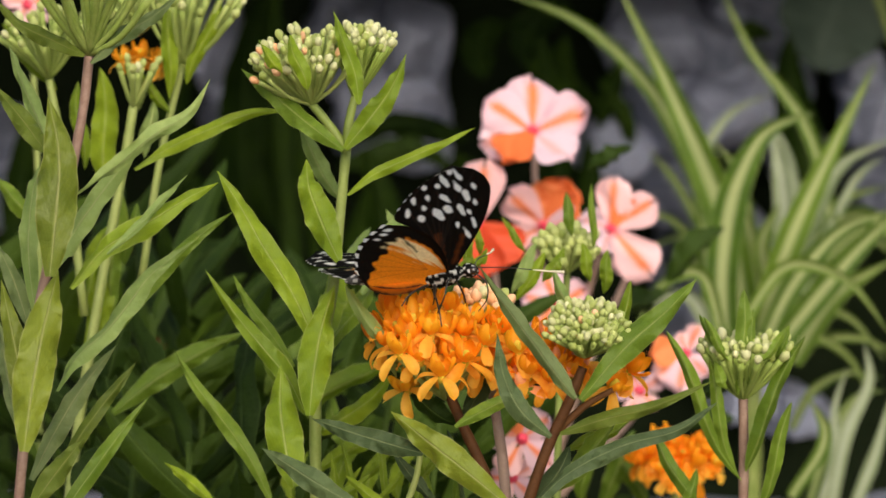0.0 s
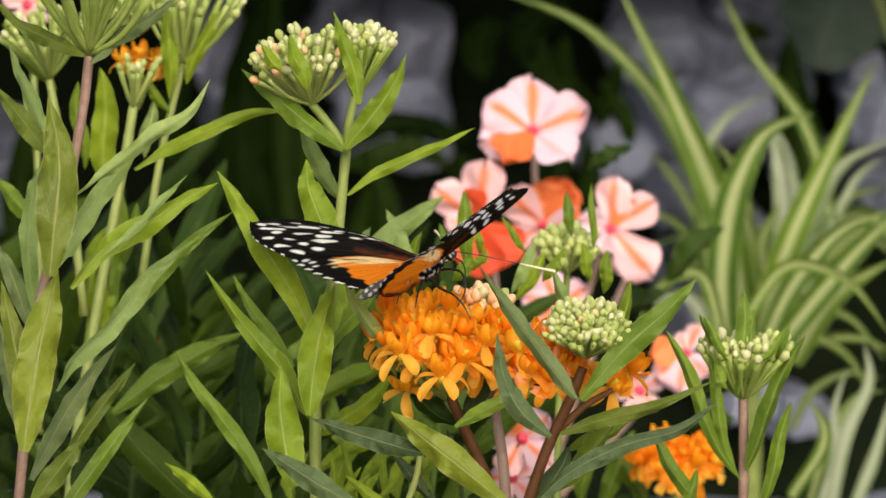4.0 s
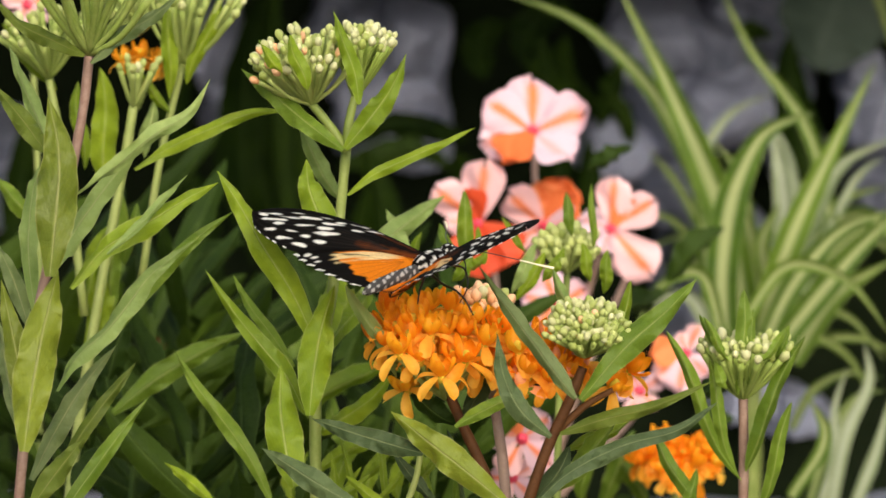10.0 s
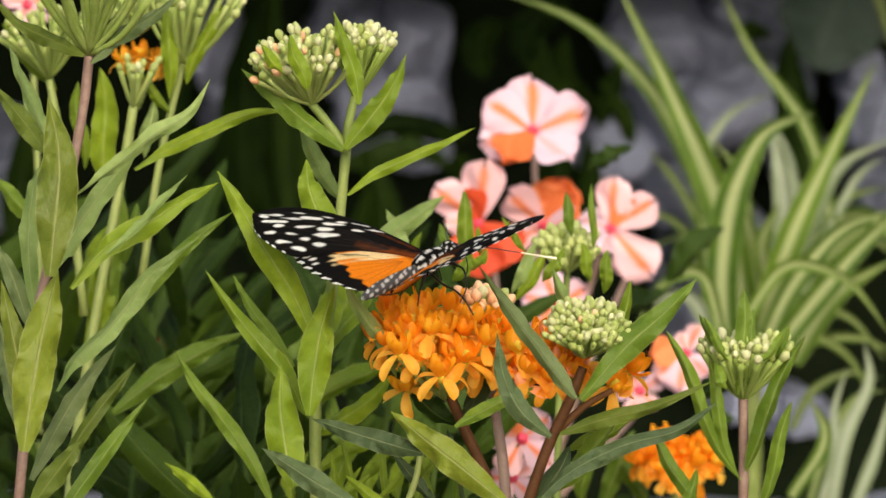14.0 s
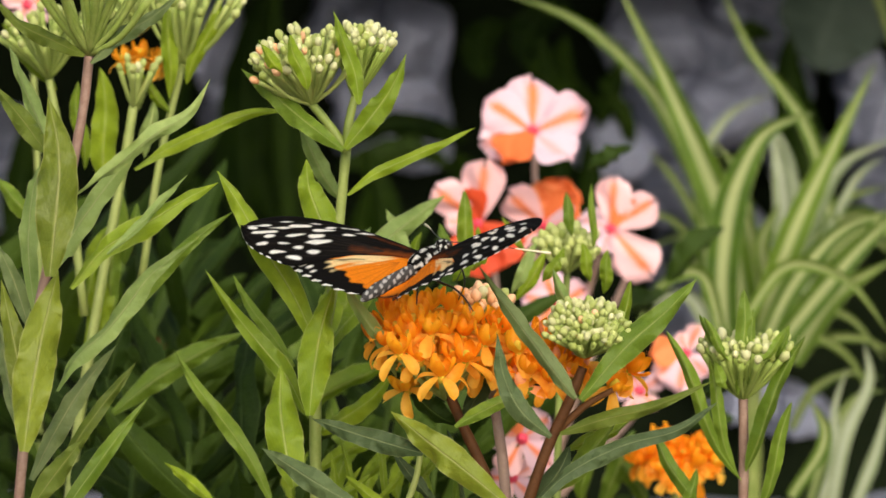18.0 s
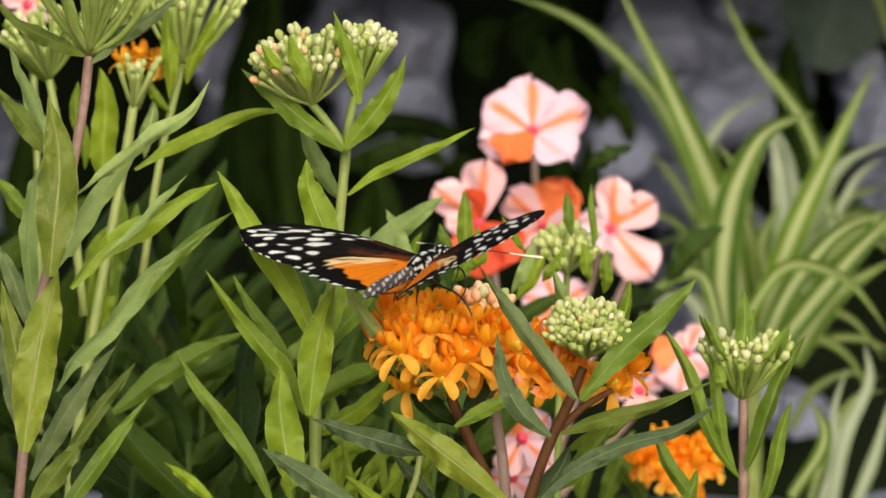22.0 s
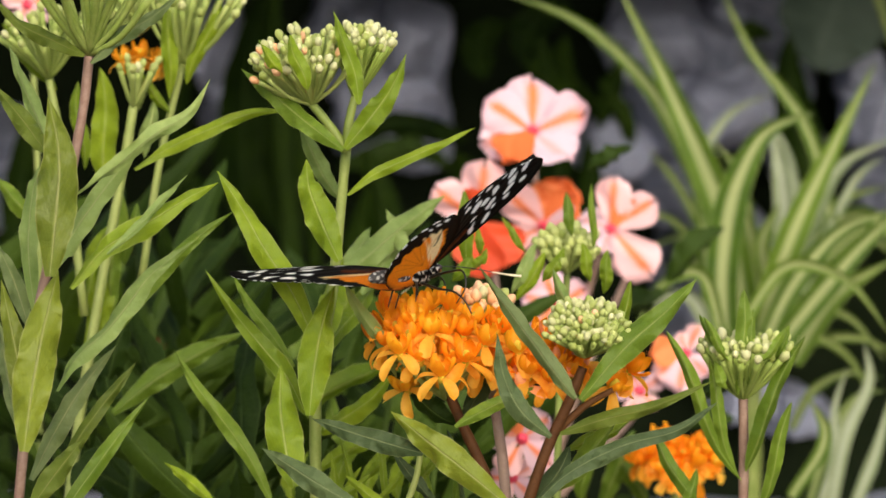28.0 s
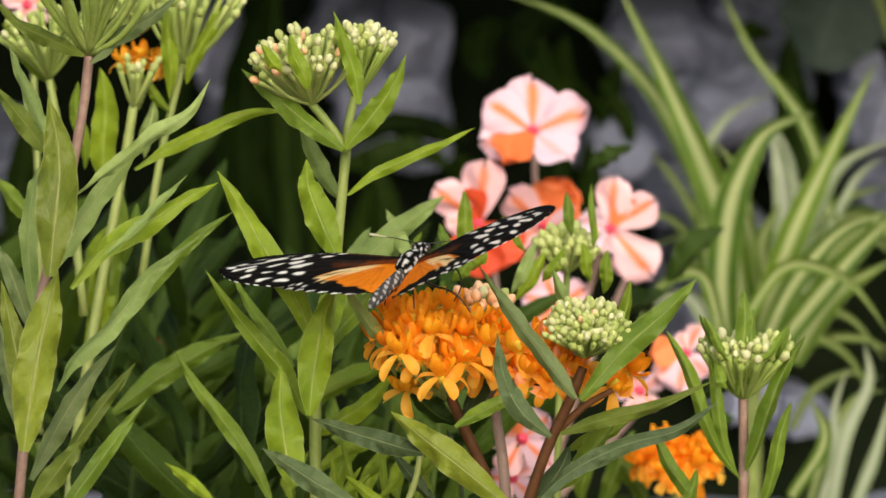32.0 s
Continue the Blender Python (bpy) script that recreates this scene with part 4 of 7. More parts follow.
floret_at(dome, flower_plant, (-0.0072, 0.7609, 0.4665), (-0.05, -0.20, 1.00), 3, 1.0, (0.0006, 0.7696, 0.4464))
floret_at(dome, flower_plant, (-0.0163, 0.7690, 0.4608), (-0.35, -0.1, 1.00), 30, 0.95, (0.0006, 0.7696, 0.4464), False)
floret_at(dome, flower_plant, (-0.0134, 0.7780, 0.4656), (-0.10, -0.1, 1.00), 30, 0.95, (0.0006, 0.7696, 0.4464), False)
umbel(flower_plant, (0.0094, 0.7797, 0.4638), (0.05, -0.2, 1), 0.0074, 52, 58, "bud", 23, 1.00, (0.2, 0.2, 0.6), 0.82)
leaf(flower_plant, (-0.0115, 0.7646, 0.4529), (-0.0243, 0.7686, 0.4755), 0.0038, 10, -0.0011, 0.0030, 0.56, "pale")
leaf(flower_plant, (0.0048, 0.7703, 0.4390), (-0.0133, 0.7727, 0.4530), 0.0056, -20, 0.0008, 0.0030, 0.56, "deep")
leaf(flower_plant, (0.0051, 0.7753, 0.4386), (0.0137, 0.7785, 0.4568), 0.0050, 0, 0.0000, 0.0030, 0.56, "dusky")

brown_stem_plant = plant_at("milkweed", 0.020, 0.747, 0.0, "milkweed with reddish-brown stem, green bud cluster and a few orange flowers", "plant", "milkweeds")
stem(brown_stem_plant, [(0.020, 0.747, 0.0), (0.0200, 0.7459, 0.2327), (0.0198, 0.7451, 0.4231), (0.0259, 0.7481, 0.4400), (0.0314, 0.7501, 0.4515), (0.0341, 0.7513, 0.4583)], 0.0033, 0.0025, STEM_BROWN)
curved_leaf(brown_stem_plant, [(0.0330, 0.7373, 0.4533), (0.0444, 0.7434, 0.4653), (0.0542, 0.7488, 0.4728), (0.0617, 0.7541, 0.4796)], 0.0067, "green", -10, 0)
curved_leaf(brown_stem_plant, [(0.0313, 0.7275, 0.4558), (0.0274, 0.7314, 0.4601), (0.0207, 0.7359, 0.4685), (0.0137, 0.7405, 0.4772), (0.0085, 0.7448, 0.4847)], 0.0046, "sage", -15, 0)
curved_leaf(brown_stem_plant, [(0.0285, 0.7456, 0.4430), (0.0380, 0.7500, 0.4452), (0.0507, 0.7545, 0.4474), (0.0666, 0.7595, 0.4530)], 0.0040, "moss", -20, 0)
curved_leaf(brown_stem_plant, [(0.0191, 0.7324, 0.4257), (0.0294, 0.7370, 0.4347), (0.0431, 0.7412, 0.4410), (0.0583, 0.7449, 0.4447), (0.0668, 0.7489, 0.4501)], 0.0044, "dusky", -20, 30)
umbel(brown_stem_plant, (0.0349, 0.7514, 0.4610), (0.05, -0.3, 1), 0.0122, 190, 52, "bud", 31, 1.00, (0.62, 0.36, 0.02), 0.60, thick=0.0010)
stem(brown_stem_plant, [(0.0277, 0.7505, 0.4422), (0.0353, 0.7517, 0.4490), (0.0415, 0.7523, 0.4524)], 0.0019, 0.0014, STEM_BROWN)
spray = umbel(brown_stem_plant, (0.0269, 0.7667, 0.4478), (-0.25, -0.3, 1), 0.0129, 26, 50, "floret", 33, 1.00, (0, 0, 0.15), 0.95, STEM_BROWN)
floret_at(spray, brown_stem_plant, (0.0185, 0.7558, 0.4609), (-0.10, -0.40, 0.90), 10, 1.05)
floret_at(spray, brown_stem_plant, (0.0209, 0.7549, 0.4554), (0.00, -0.40, 0.90), 40, 1.05)
floret_at(spray, brown_stem_plant, (0.0156, 0.7665, 0.4636), (-0.20, -0.30, 0.90), 0, 1.05)
floret_at(spray, brown_stem_plant, (0.0247, 0.7681, 0.4612), (0.10, -0.30, 0.90), 20, 1.05)
floret_at(spray, brown_stem_plant, (0.0415, 0.7583, 0.4518), (0.30, -0.60, 0.50), 50, 1.05)
floret_at(spray, brown_stem_plant, (0.0459, 0.7628, 0.4544), (0.50, -0.30, 0.60), 15, 1.05)
floret_at(spray, brown_stem_plant, (0.0325, 0.7670, 0.4549), (0.10, -0.40, 0.80), 0, 1.05)
floret_at(spray, brown_stem_plant, (0.0169, 0.7611, 0.4562), (-0.10, -0.40, 0.80), 60, 1.05)
floret_at(spray, brown_stem_plant, (0.0285, 0.7634, 0.4578), (0.10, -0.40, 0.90), 30, 1.05)
floret_at(spray, brown_stem_plant, (0.0135, 0.7682, 0.4619), (-0.10, -0.30, 0.90), 15, 1.05)
leaf(brown_stem_plant, (0.0418, 0.7588, 0.4602), (0.0465, 0.7619, 0.4778), 0.0032, 0, 0.0000, 0.0030, 0.56, "fresh")
leaf(brown_stem_plant, (0.0320, 0.7751, 0.4662), (0.0275, 0.7771, 0.4779), 0.0032, 0, 0.0000, 0.0030, 0.56, "pale")
leaf(brown_stem_plant, (0.0283, 0.7626, 0.4242), (0.0431, 0.7656, 0.4416), 0.0053, 0, 0.0000, 0.0030, 0.56, "green")
leaf(brown_stem_plant, (0.0225, 0.7570, 0.4214), (0.0316, 0.7597, 0.4365), 0.0049, 0, 0.0000, 0.0030, 0.56, "dusky")
leaf(brown_stem_plant, (0.0310, 0.7789, 0.4304), (0.0482, 0.7804, 0.4389), 0.0037, 0, 0.0000, 0.0030, 0.56, "fresh")

bud_shoot = plant_at("milkweed", 0.031, 0.854, 0.0, "slender milkweed shoot with a small green bud cluster", "plant", "milkweeds")
stem(bud_shoot, [(0.031, 0.854, 0.0), (0.0314, 0.8539, 0.2173), (0.0317, 0.8539, 0.3951), (0.0325, 0.8595, 0.4270), (0.0341, 0.8634, 0.4487), (0.0347, 0.8658, 0.4627)], 0.0025, 0.0019, STEM_GREEN)
umbel(bud_shoot, (0.0347, 0.8655, 0.4608), (0, -0.3, 1), 0.0104, 40, 48, "bud", 41, 1.00, (0.95, 0.05, 0), 0.95)
leaf(bud_shoot, (0.0189, 0.8546, 0.4568), (0.0256, 0.8571, 0.4709), 0.0036, 0, 0.0000, 0.0030, 0.56, "pale")
leaf(bud_shoot, (0.0200, 0.8543, 0.4549), (0.0287, 0.8566, 0.4679), 0.0038, 0, 0.0000, 0.0030, 0.56, "fresh")
leaf(bud_shoot, (0.0443, 0.8546, 0.4568), (0.0455, 0.8568, 0.4688), 0.0038, 0, 0.0000, 0.0030, 0.56, "fresh")
leaf(bud_shoot, (0.0228, 0.8567, 0.4683), (0.0162, 0.8583, 0.4777), 0.0021, 0, 0.0000, 0.0030, 0.56, "fresh")
leaf(bud_shoot, (0.0066, 0.8560, 0.4645), (0.0059, 0.8596, 0.4851), 0.0047, 0, 0.0000, 0.0030, 0.56, "fresh")
curved_leaf(bud_shoot, [(-0.0302, 0.8454, 0.4617), (-0.0223, 0.8501, 0.4668), (-0.0131, 0.8551, 0.4738), (-0.0056, 0.8598, 0.4790), (0.0005, 0.8643, 0.4827)], 0.0072, "pale", -15, 0)
curved_leaf(bud_shoot, [(-0.0086, 0.8464, 0.4675), (-0.0112, 0.8522, 0.4715), (-0.0136, 0.8579, 0.4755), (-0.0158, 0.8636, 0.4790)], 0.0042, "pale", 10, 0)
curved_leaf(bud_shoot, [(-0.0277, 0.8454, 0.4617), (-0.0251, 0.8513, 0.4666), (-0.0221, 0.8571, 0.4709), (-0.0201, 0.8628, 0.4741)], 0.0052, "pale", -10, 0)
leaf(bud_shoot, (0.0356, 0.8574, 0.4722), (0.0337, 0.8595, 0.4844), 0.0031, 0, 0.0000, 0.0030, 0.56, "green")
leaf(bud_shoot, (0.0415, 0.8568, 0.4691), (0.0410, 0.8599, 0.4867), 0.0021, 0, 0.0000, 0.0030, 0.56, "green")
leaf(bud_shoot, (0.0025, 0.8565, 0.4675), (-0.0009, 0.8580, 0.4760), 0.0026, 0, 0.0000, 0.0030, 0.56, "green")
leaf(bud_shoot, (0.0274, 0.8552, 0.4599), (0.0337, 0.8568, 0.4691), 0.0036, 0, 0.0000, 0.0030, 0.56, "fresh")
leaf(bud_shoot, (0.0407, 0.8552, 0.4599), (0.0384, 0.8571, 0.4706), 0.0036, 0, 0.0000, 0.0030, 0.56, "fresh")
curved_leaf(bud_shoot, [(-0.0222, 0.8448, 0.4587), (-0.0180, 0.8508, 0.4638), (-0.0143, 0.8565, 0.4675), (-0.0097, 0.8623, 0.4713)], 0.0050, "pale", -10, 0)
leaf(bud_shoot, (-0.0100, 0.8557, 0.4629), (-0.0061, 0.8576, 0.4737), 0.0031, 0, 0.0000, 0.0030, 0.56, "fresh")
leaf(bud_shoot, (0.0103, 0.8565, 0.4675), (0.0095, 0.8579, 0.4752), 0.0024, 0, 0.0000, 0.0030, 0.56, "fresh")
leaf(bud_shoot, (0.0080, 0.8557, 0.4629), (0.0122, 0.8568, 0.4691), 0.0031, 0, 0.0000, 0.0030, 0.56, "fresh")
leaf(bud_shoot, (0.0025, 0.8552, 0.4599), (0.0084, 0.8565, 0.4672), 0.0040, 0, 0.0000, 0.0030, 0.56, "fresh")

mauve_stem_plant = plant_at("milkweed", 0.079, 0.805, 0.0, "milkweed with mauve stem and flat pale green bud cluster", "plant", "milkweeds")
stem(mauve_stem_plant, [(0.079, 0.805, 0.0), (0.0784, 0.7996, 0.2257), (0.0781, 0.7957, 0.4104), (0.0782, 0.7984, 0.4256), (0.0781, 0.8009, 0.4398)], 0.0028, 0.0026, STEM_MAUVE)
umbel(mauve_stem_plant, (0.0781, 0.8007, 0.4390), (0.02, -0.06, 1), 0.0148, 110, 38, "bud", 51, 1.00, (0.55, 0.45, 0), 0.72, flat=0.8)
leaf(mauve_stem_plant, (0.0761, 0.7960, 0.4412), (0.0774, 0.8008, 0.4683), 0.0047, 0, -0.0006, 0.0030, 0.56, "green")
leaf(mauve_stem_plant, (0.0792, 0.7963, 0.4427), (0.0798, 0.8000, 0.4635), 0.0029, 0, 0.0006, 0.0030, 0.56, "green")
leaf(mauve_stem_plant, (0.0783, 0.7926, 0.4218), (0.0944, 0.7987, 0.4560), 0.0044, 0, 0.0020, 0.0030, 0.56, "green")
leaf(mauve_stem_plant, (0.0820, 0.7908, 0.4117), (0.0909, 0.7957, 0.4393), 0.0038, 0, 0.0006, 0.0030, 0.56, "green")
leaf(mauve_stem_plant, (0.0771, 0.7922, 0.4196), (0.0586, 0.7990, 0.4582), 0.0036, 0, 0.0012, 0.0030, 0.56, "green")
leaf(mauve_stem_plant, (0.0763, 0.7924, 0.4203), (0.0688, 0.7977, 0.4506), 0.0036, 0, 0.0012, 0.0030, 0.56, "green")
leaf(mauve_stem_plant, (0.0666, 0.7907, 0.4110), (0.0549, 0.7944, 0.4319), 0.0040, 0, 0.0006, 0.0030, 0.56, "green")
leaf(mauve_stem_plant, (0.0739, 0.7971, 0.4470), (0.0666, 0.7997, 0.4621), 0.0022, 0, 0.0000, 0.0030, 0.56, "green")
leaf(mauve_stem_plant, (0.0856, 0.7976, 0.4498), (0.0896, 0.7992, 0.4592), 0.0020, 0, 0.0000, 0.0030, 0.56, "green")
leaf(mauve_stem_plant, (0.0703, 0.7960, 0.4412), (0.0736, 0.7985, 0.4549), 0.0018, 0, 0.0000, 0.0030, 0.56, "green")
leaf(mauve_stem_plant, (0.0615, 0.7905, 0.4096), (0.0659, 0.7927, 0.4225), 0.0033, 0, 0.0000, 0.0030, 0.56, "green")
leaf(mauve_stem_plant, (0.0733, 0.7907, 0.4513), (0.067, 0.7967, 0.4619), 0.0024, 0, 0.0000, 0.0030, 0.56, "green")
leaf(mauve_stem_plant, (0.0813, 0.7907, 0.4513), (0.0891, 0.7962, 0.4594), 0.0024, 0, 0.0000, 0.0030, 0.56, "green")
leaf(mauve_stem_plant, (0.0726, 0.7895, 0.4442), (0.0696, 0.7946, 0.4505), 0.0030, 0, 0.0000, 0.0030, 0.56, "green")

far_flower_plant = plant_at("milkweed", 0.073, 0.970, 0.0, "milkweed with a small orange flower head low among leaves", "plant", "milkweeds")
stem(far_flower_plant, [(0.073, 0.970, 0.0), (0.0729, 0.9643, 0.2004), (0.0729, 0.9602, 0.3644), (0.0729, 0.9614, 0.3714), (0.0724, 0.9625, 0.3775)], 0.0028, 0.0025, STEM_GREEN)
umbel(far_flower_plant, (0.0692, 0.9534, 0.3832), (0, -0.4, 1), 0.0070, 20, 95, "floret", 61, 1.10, (0, 0, 0), 0.90)
umbel(far_flower_plant, (0.0802, 0.9631, 0.3808), (0, -0.4, 1), 0.0046, 8, 85, "floret", 62, 1.10, (0, 0, 0), 1.00)
leaf(far_flower_plant, (0.0656, 0.9705, 0.3653), (0.0531, 0.9743, 0.3865), 0.0068, 0, 0.0000, 0.0030, 0.56, "green")
leaf(far_flower_plant, (0.0495, 0.9705, 0.3653), (0.0602, 0.9749, 0.3900), 0.0063, 0, 0.0000, 0.0030, 0.56, "green")
leaf(far_flower_plant, (0.0441, 0.9708, 0.3671), (0.0459, 0.9746, 0.3883), 0.0054, 0, 0.0000, 0.0030, 0.56, "green")

rear_left_plant = plant_at("milkweed", -0.102, 0.873, 0.0, "milkweed behind with orange florets and green bud clusters", "plant", "milkweeds")
stem(rear_left_plant, [(-0.102, 0.873, 0.0), (-0.1045, 0.8675, 0.2159), (-0.1059, 0.8636, 0.3926), (-0.0964, 0.8748, 0.4562), (-0.0892, 0.8815, 0.4939), (-0.0874, 0.8835, 0.5052)], 0.0032, 0.0026, STEM_GREEN)
umbel(rear_left_plant, (-0.0874, 0.8834, 0.5046), (0.05, -0.15, 1), 0.0135, 9, 36, "bud", 71, 1.00, (0.9, 0.1, 0), 0.8, PEDICEL)
umbel(rear_left_plant, (-0.0883, 0.9050, 0.5015), (0.10, 0.1, 1), 0.0150, 6, 34, "floret", 75, 1.00, (0, 0, 0), 0.80, PEDICEL)
stem(rear_left_plant, [(-0.1011, 0.8732, 0.4468), (-0.1075, 0.8815, 0.4939), (-0.1114, 0.8850, 0.5135)], 0.0026, 0.0022, STEM_GREEN)
umbel(rear_left_plant, (-0.1114, 0.8848, 0.5127), (-0.05, -0.2, 1), 0.0190, 30, 42, "bud", 72, 1.00, (0.9, 0.1, 0), 0.85)
stem(rear_left_plant, [(-0.0862, 0.8847, 0.4543), (-0.0797, 0.8917, 0.4941), (-0.0741, 0.8955, 0.5160)], 0.0023, 0.0019, STEM_GREEN)
umbel(rear_left_plant, (-0.0741, 0.8955, 0.5155), (0.2, -0.1, 1), 0.0250, 30, 40, "bud", 73, 1.00, (0.85, 0.15, 0), 0.9)
umbel(rear_left_plant, (-0.0879, 0.9070, 0.5232), (0, -0.2, 1), 0.0131, 26, 55, "bud", 74, 1.00, (0.9, 0.1, 0), 1.00)
leaf(rear_left_plant, (-0.0777, 0.8888, 0.5066), (-0.0773, 0.8938, 0.5351), 0.0049, 0, 0.0000, 0.0030, 0.56, "fresh")
leaf(rear_left_plant, (-0.0945, 0.8839, 0.4790), (-0.0972, 0.8903, 0.5153), 0.0076, 0, 0.0000, 0.0030, 0.56, "fresh")
leaf(rear_left_plant, (-0.1017, 0.8853, 0.4869), (-0.1040, 0.8896, 0.5114), 0.0041, 0, 0.0000, 0.0030, 0.56, "fresh")
leaf(rear_left_plant, (-0.0728, 0.8895, 0.5106), (-0.0629, 0.8938, 0.5351), 0.0044, 0, 0.0000, 0.0030, 0.56, "fresh")
leaf(rear_left_plant, (-0.0849, 0.8859, 0.4900), (-0.0817, 0.8888, 0.5066), 0.0041, 0, 0.0000, 0.0030, 0.56, "pale")
leaf(rear_left_plant, (-0.1097, 0.8892, 0.5090), (-0.1250, 0.8926, 0.5279), 0.0049, 0, 0.0000, 0.0030, 0.56, "fresh")
leaf(rear_left_plant, (-0.0937, 0.8781, 0.4458), (-0.0929, 0.8845, 0.4821), 0.0061, 0, 0.0000, 0.0030, 0.56, "green")
leaf(rear_left_plant, (-0.1033, 0.8781, 0.4458), (-0.0953, 0.8825, 0.4711), 0.0068, 0, 0.0000, 0.0030, 0.56, "fresh")
leaf(rear_left_plant, (-0.1017, 0.8764, 0.4363), (-0.0921, 0.8809, 0.4616), 0.0073, 0, 0.0000, 0.0030, 0.56, "fresh")
leaf(rear_left_plant, (-0.0905, 0.8806, 0.4600), (-0.0865, 0.8837, 0.4774), 0.0041, 0, 0.0000, 0.0030, 0.56, "green")
# lower leaves: deep is green with the shade down here put into it
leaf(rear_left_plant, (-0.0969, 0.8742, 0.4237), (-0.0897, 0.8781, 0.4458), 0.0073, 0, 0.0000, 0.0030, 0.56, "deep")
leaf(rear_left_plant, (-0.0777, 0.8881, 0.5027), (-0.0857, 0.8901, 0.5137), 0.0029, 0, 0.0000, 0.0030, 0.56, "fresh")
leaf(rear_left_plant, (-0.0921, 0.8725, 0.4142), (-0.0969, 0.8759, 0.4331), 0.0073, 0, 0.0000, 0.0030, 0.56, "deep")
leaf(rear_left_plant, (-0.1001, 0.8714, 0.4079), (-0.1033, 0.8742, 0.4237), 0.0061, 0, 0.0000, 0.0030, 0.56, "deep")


# ---- leafy undergrowth behind the milkweeds ----
def leafy_shoot(x, y, height, seed, count, tone, size=0.055):
    """A shoot with narrow leaves up its stem; every leaf and the stem are parts."""
    rnd = random.Random(seed)
    p = plant_at("leafy_shoot", x, y, 0.0, "leafy milkweed shoot with narrow green leaves, shade put into their colour", "plant", "leafy shoots")
    lx, ly = rnd.uniform(-0.04, 0.04), rnd.uniform(-0.03, 0.03)
    top = Vector((x + lx, y + ly, height))
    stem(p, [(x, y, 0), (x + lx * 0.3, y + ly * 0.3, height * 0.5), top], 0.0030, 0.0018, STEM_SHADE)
    for i in range(count):
        s = 0.35 + 0.65 * (i + rnd.random()) / count
        a = i * 2.4 + rnd.uniform(-0.5, 0.5)
        b = Vector((x, y, 0)).lerp(top, s)
        r = size * rnd.uniform(0.7, 1.25)
        up = rnd.uniform(0.35, 1.1)
        t = b + Vector((math.cos(a), math.sin(a) * 0.8, up)).normalized() * r
        pick = rnd.random()
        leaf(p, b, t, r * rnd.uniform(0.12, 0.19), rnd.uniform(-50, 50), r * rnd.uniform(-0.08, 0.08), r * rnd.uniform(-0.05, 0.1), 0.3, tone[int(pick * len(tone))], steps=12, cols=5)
    return p



# deep and shade tones paint the shadow among these shoots
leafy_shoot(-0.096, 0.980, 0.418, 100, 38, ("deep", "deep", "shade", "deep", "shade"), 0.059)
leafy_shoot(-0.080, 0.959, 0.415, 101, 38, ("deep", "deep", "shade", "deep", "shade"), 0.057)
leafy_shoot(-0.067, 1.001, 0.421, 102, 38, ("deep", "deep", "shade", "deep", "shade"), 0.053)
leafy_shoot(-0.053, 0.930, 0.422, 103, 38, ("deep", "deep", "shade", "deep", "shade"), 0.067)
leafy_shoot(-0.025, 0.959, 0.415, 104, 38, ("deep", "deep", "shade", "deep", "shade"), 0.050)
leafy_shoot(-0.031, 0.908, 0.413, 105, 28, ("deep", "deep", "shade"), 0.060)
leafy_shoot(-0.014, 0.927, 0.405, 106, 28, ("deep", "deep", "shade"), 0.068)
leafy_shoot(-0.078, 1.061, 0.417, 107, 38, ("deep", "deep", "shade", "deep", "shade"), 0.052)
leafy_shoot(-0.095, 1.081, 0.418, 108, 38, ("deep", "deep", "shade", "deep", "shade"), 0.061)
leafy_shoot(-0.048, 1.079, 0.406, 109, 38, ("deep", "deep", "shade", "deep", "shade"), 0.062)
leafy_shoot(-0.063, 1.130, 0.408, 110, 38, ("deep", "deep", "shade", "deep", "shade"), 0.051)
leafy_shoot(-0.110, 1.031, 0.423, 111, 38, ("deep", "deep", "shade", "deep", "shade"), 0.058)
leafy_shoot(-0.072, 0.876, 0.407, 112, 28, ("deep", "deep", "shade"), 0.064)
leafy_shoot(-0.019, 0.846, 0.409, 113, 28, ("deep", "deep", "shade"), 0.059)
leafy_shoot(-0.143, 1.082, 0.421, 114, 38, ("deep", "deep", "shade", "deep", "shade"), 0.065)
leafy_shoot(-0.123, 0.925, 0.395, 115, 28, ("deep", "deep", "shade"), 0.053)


# ---- two-tone impatiens ----
def petal_mesh(name, length, width, mat, notch=0.12, seed=0):
    rnd = random.Random(seed)
    verts, uvs, faces = [], [], []
    rows, cols = 10, 9
    ph = rnd.uniform(0, 6)
    for i in range(rows + 1):
        s = i / rows
        w = width * 0.5 * (0.12 + 0.88 * math.sin(min(1.0, s * 1.15) * math.pi / 2)) * math.sqrt(max(0.02, 1 - max(0, (s - 0.60) / 0.403) ** 2.6))
        for j in range(cols):
            u = 2 * j / (cols - 1) - 1
            y = length * s * (1 - 0.06 * u * u * s - notch * max(0, 1 - abs(u) * 1.8) ** 1.4 * max(0, s - 0.5))
            z = length * (0.12 * s * s - 0.10 * s ** 3 + 0.09 * math.sin(4 * s + u * 2.6 + ph) * s + 0.05 * math.sin(9 * s + u * 5 + ph * 2) * s) + 0.04 * width * u * u * s
            verts.append((w * u, y, z))
            uvs.append((j / (cols - 1), s))
    for i in range(rows):
        for j in range(cols - 1):
            a = i * cols + j
            faces.append((a, a + 1, a + cols + 1, a + cols))
    return to_mesh(name, verts, faces, (mat,), uvs)


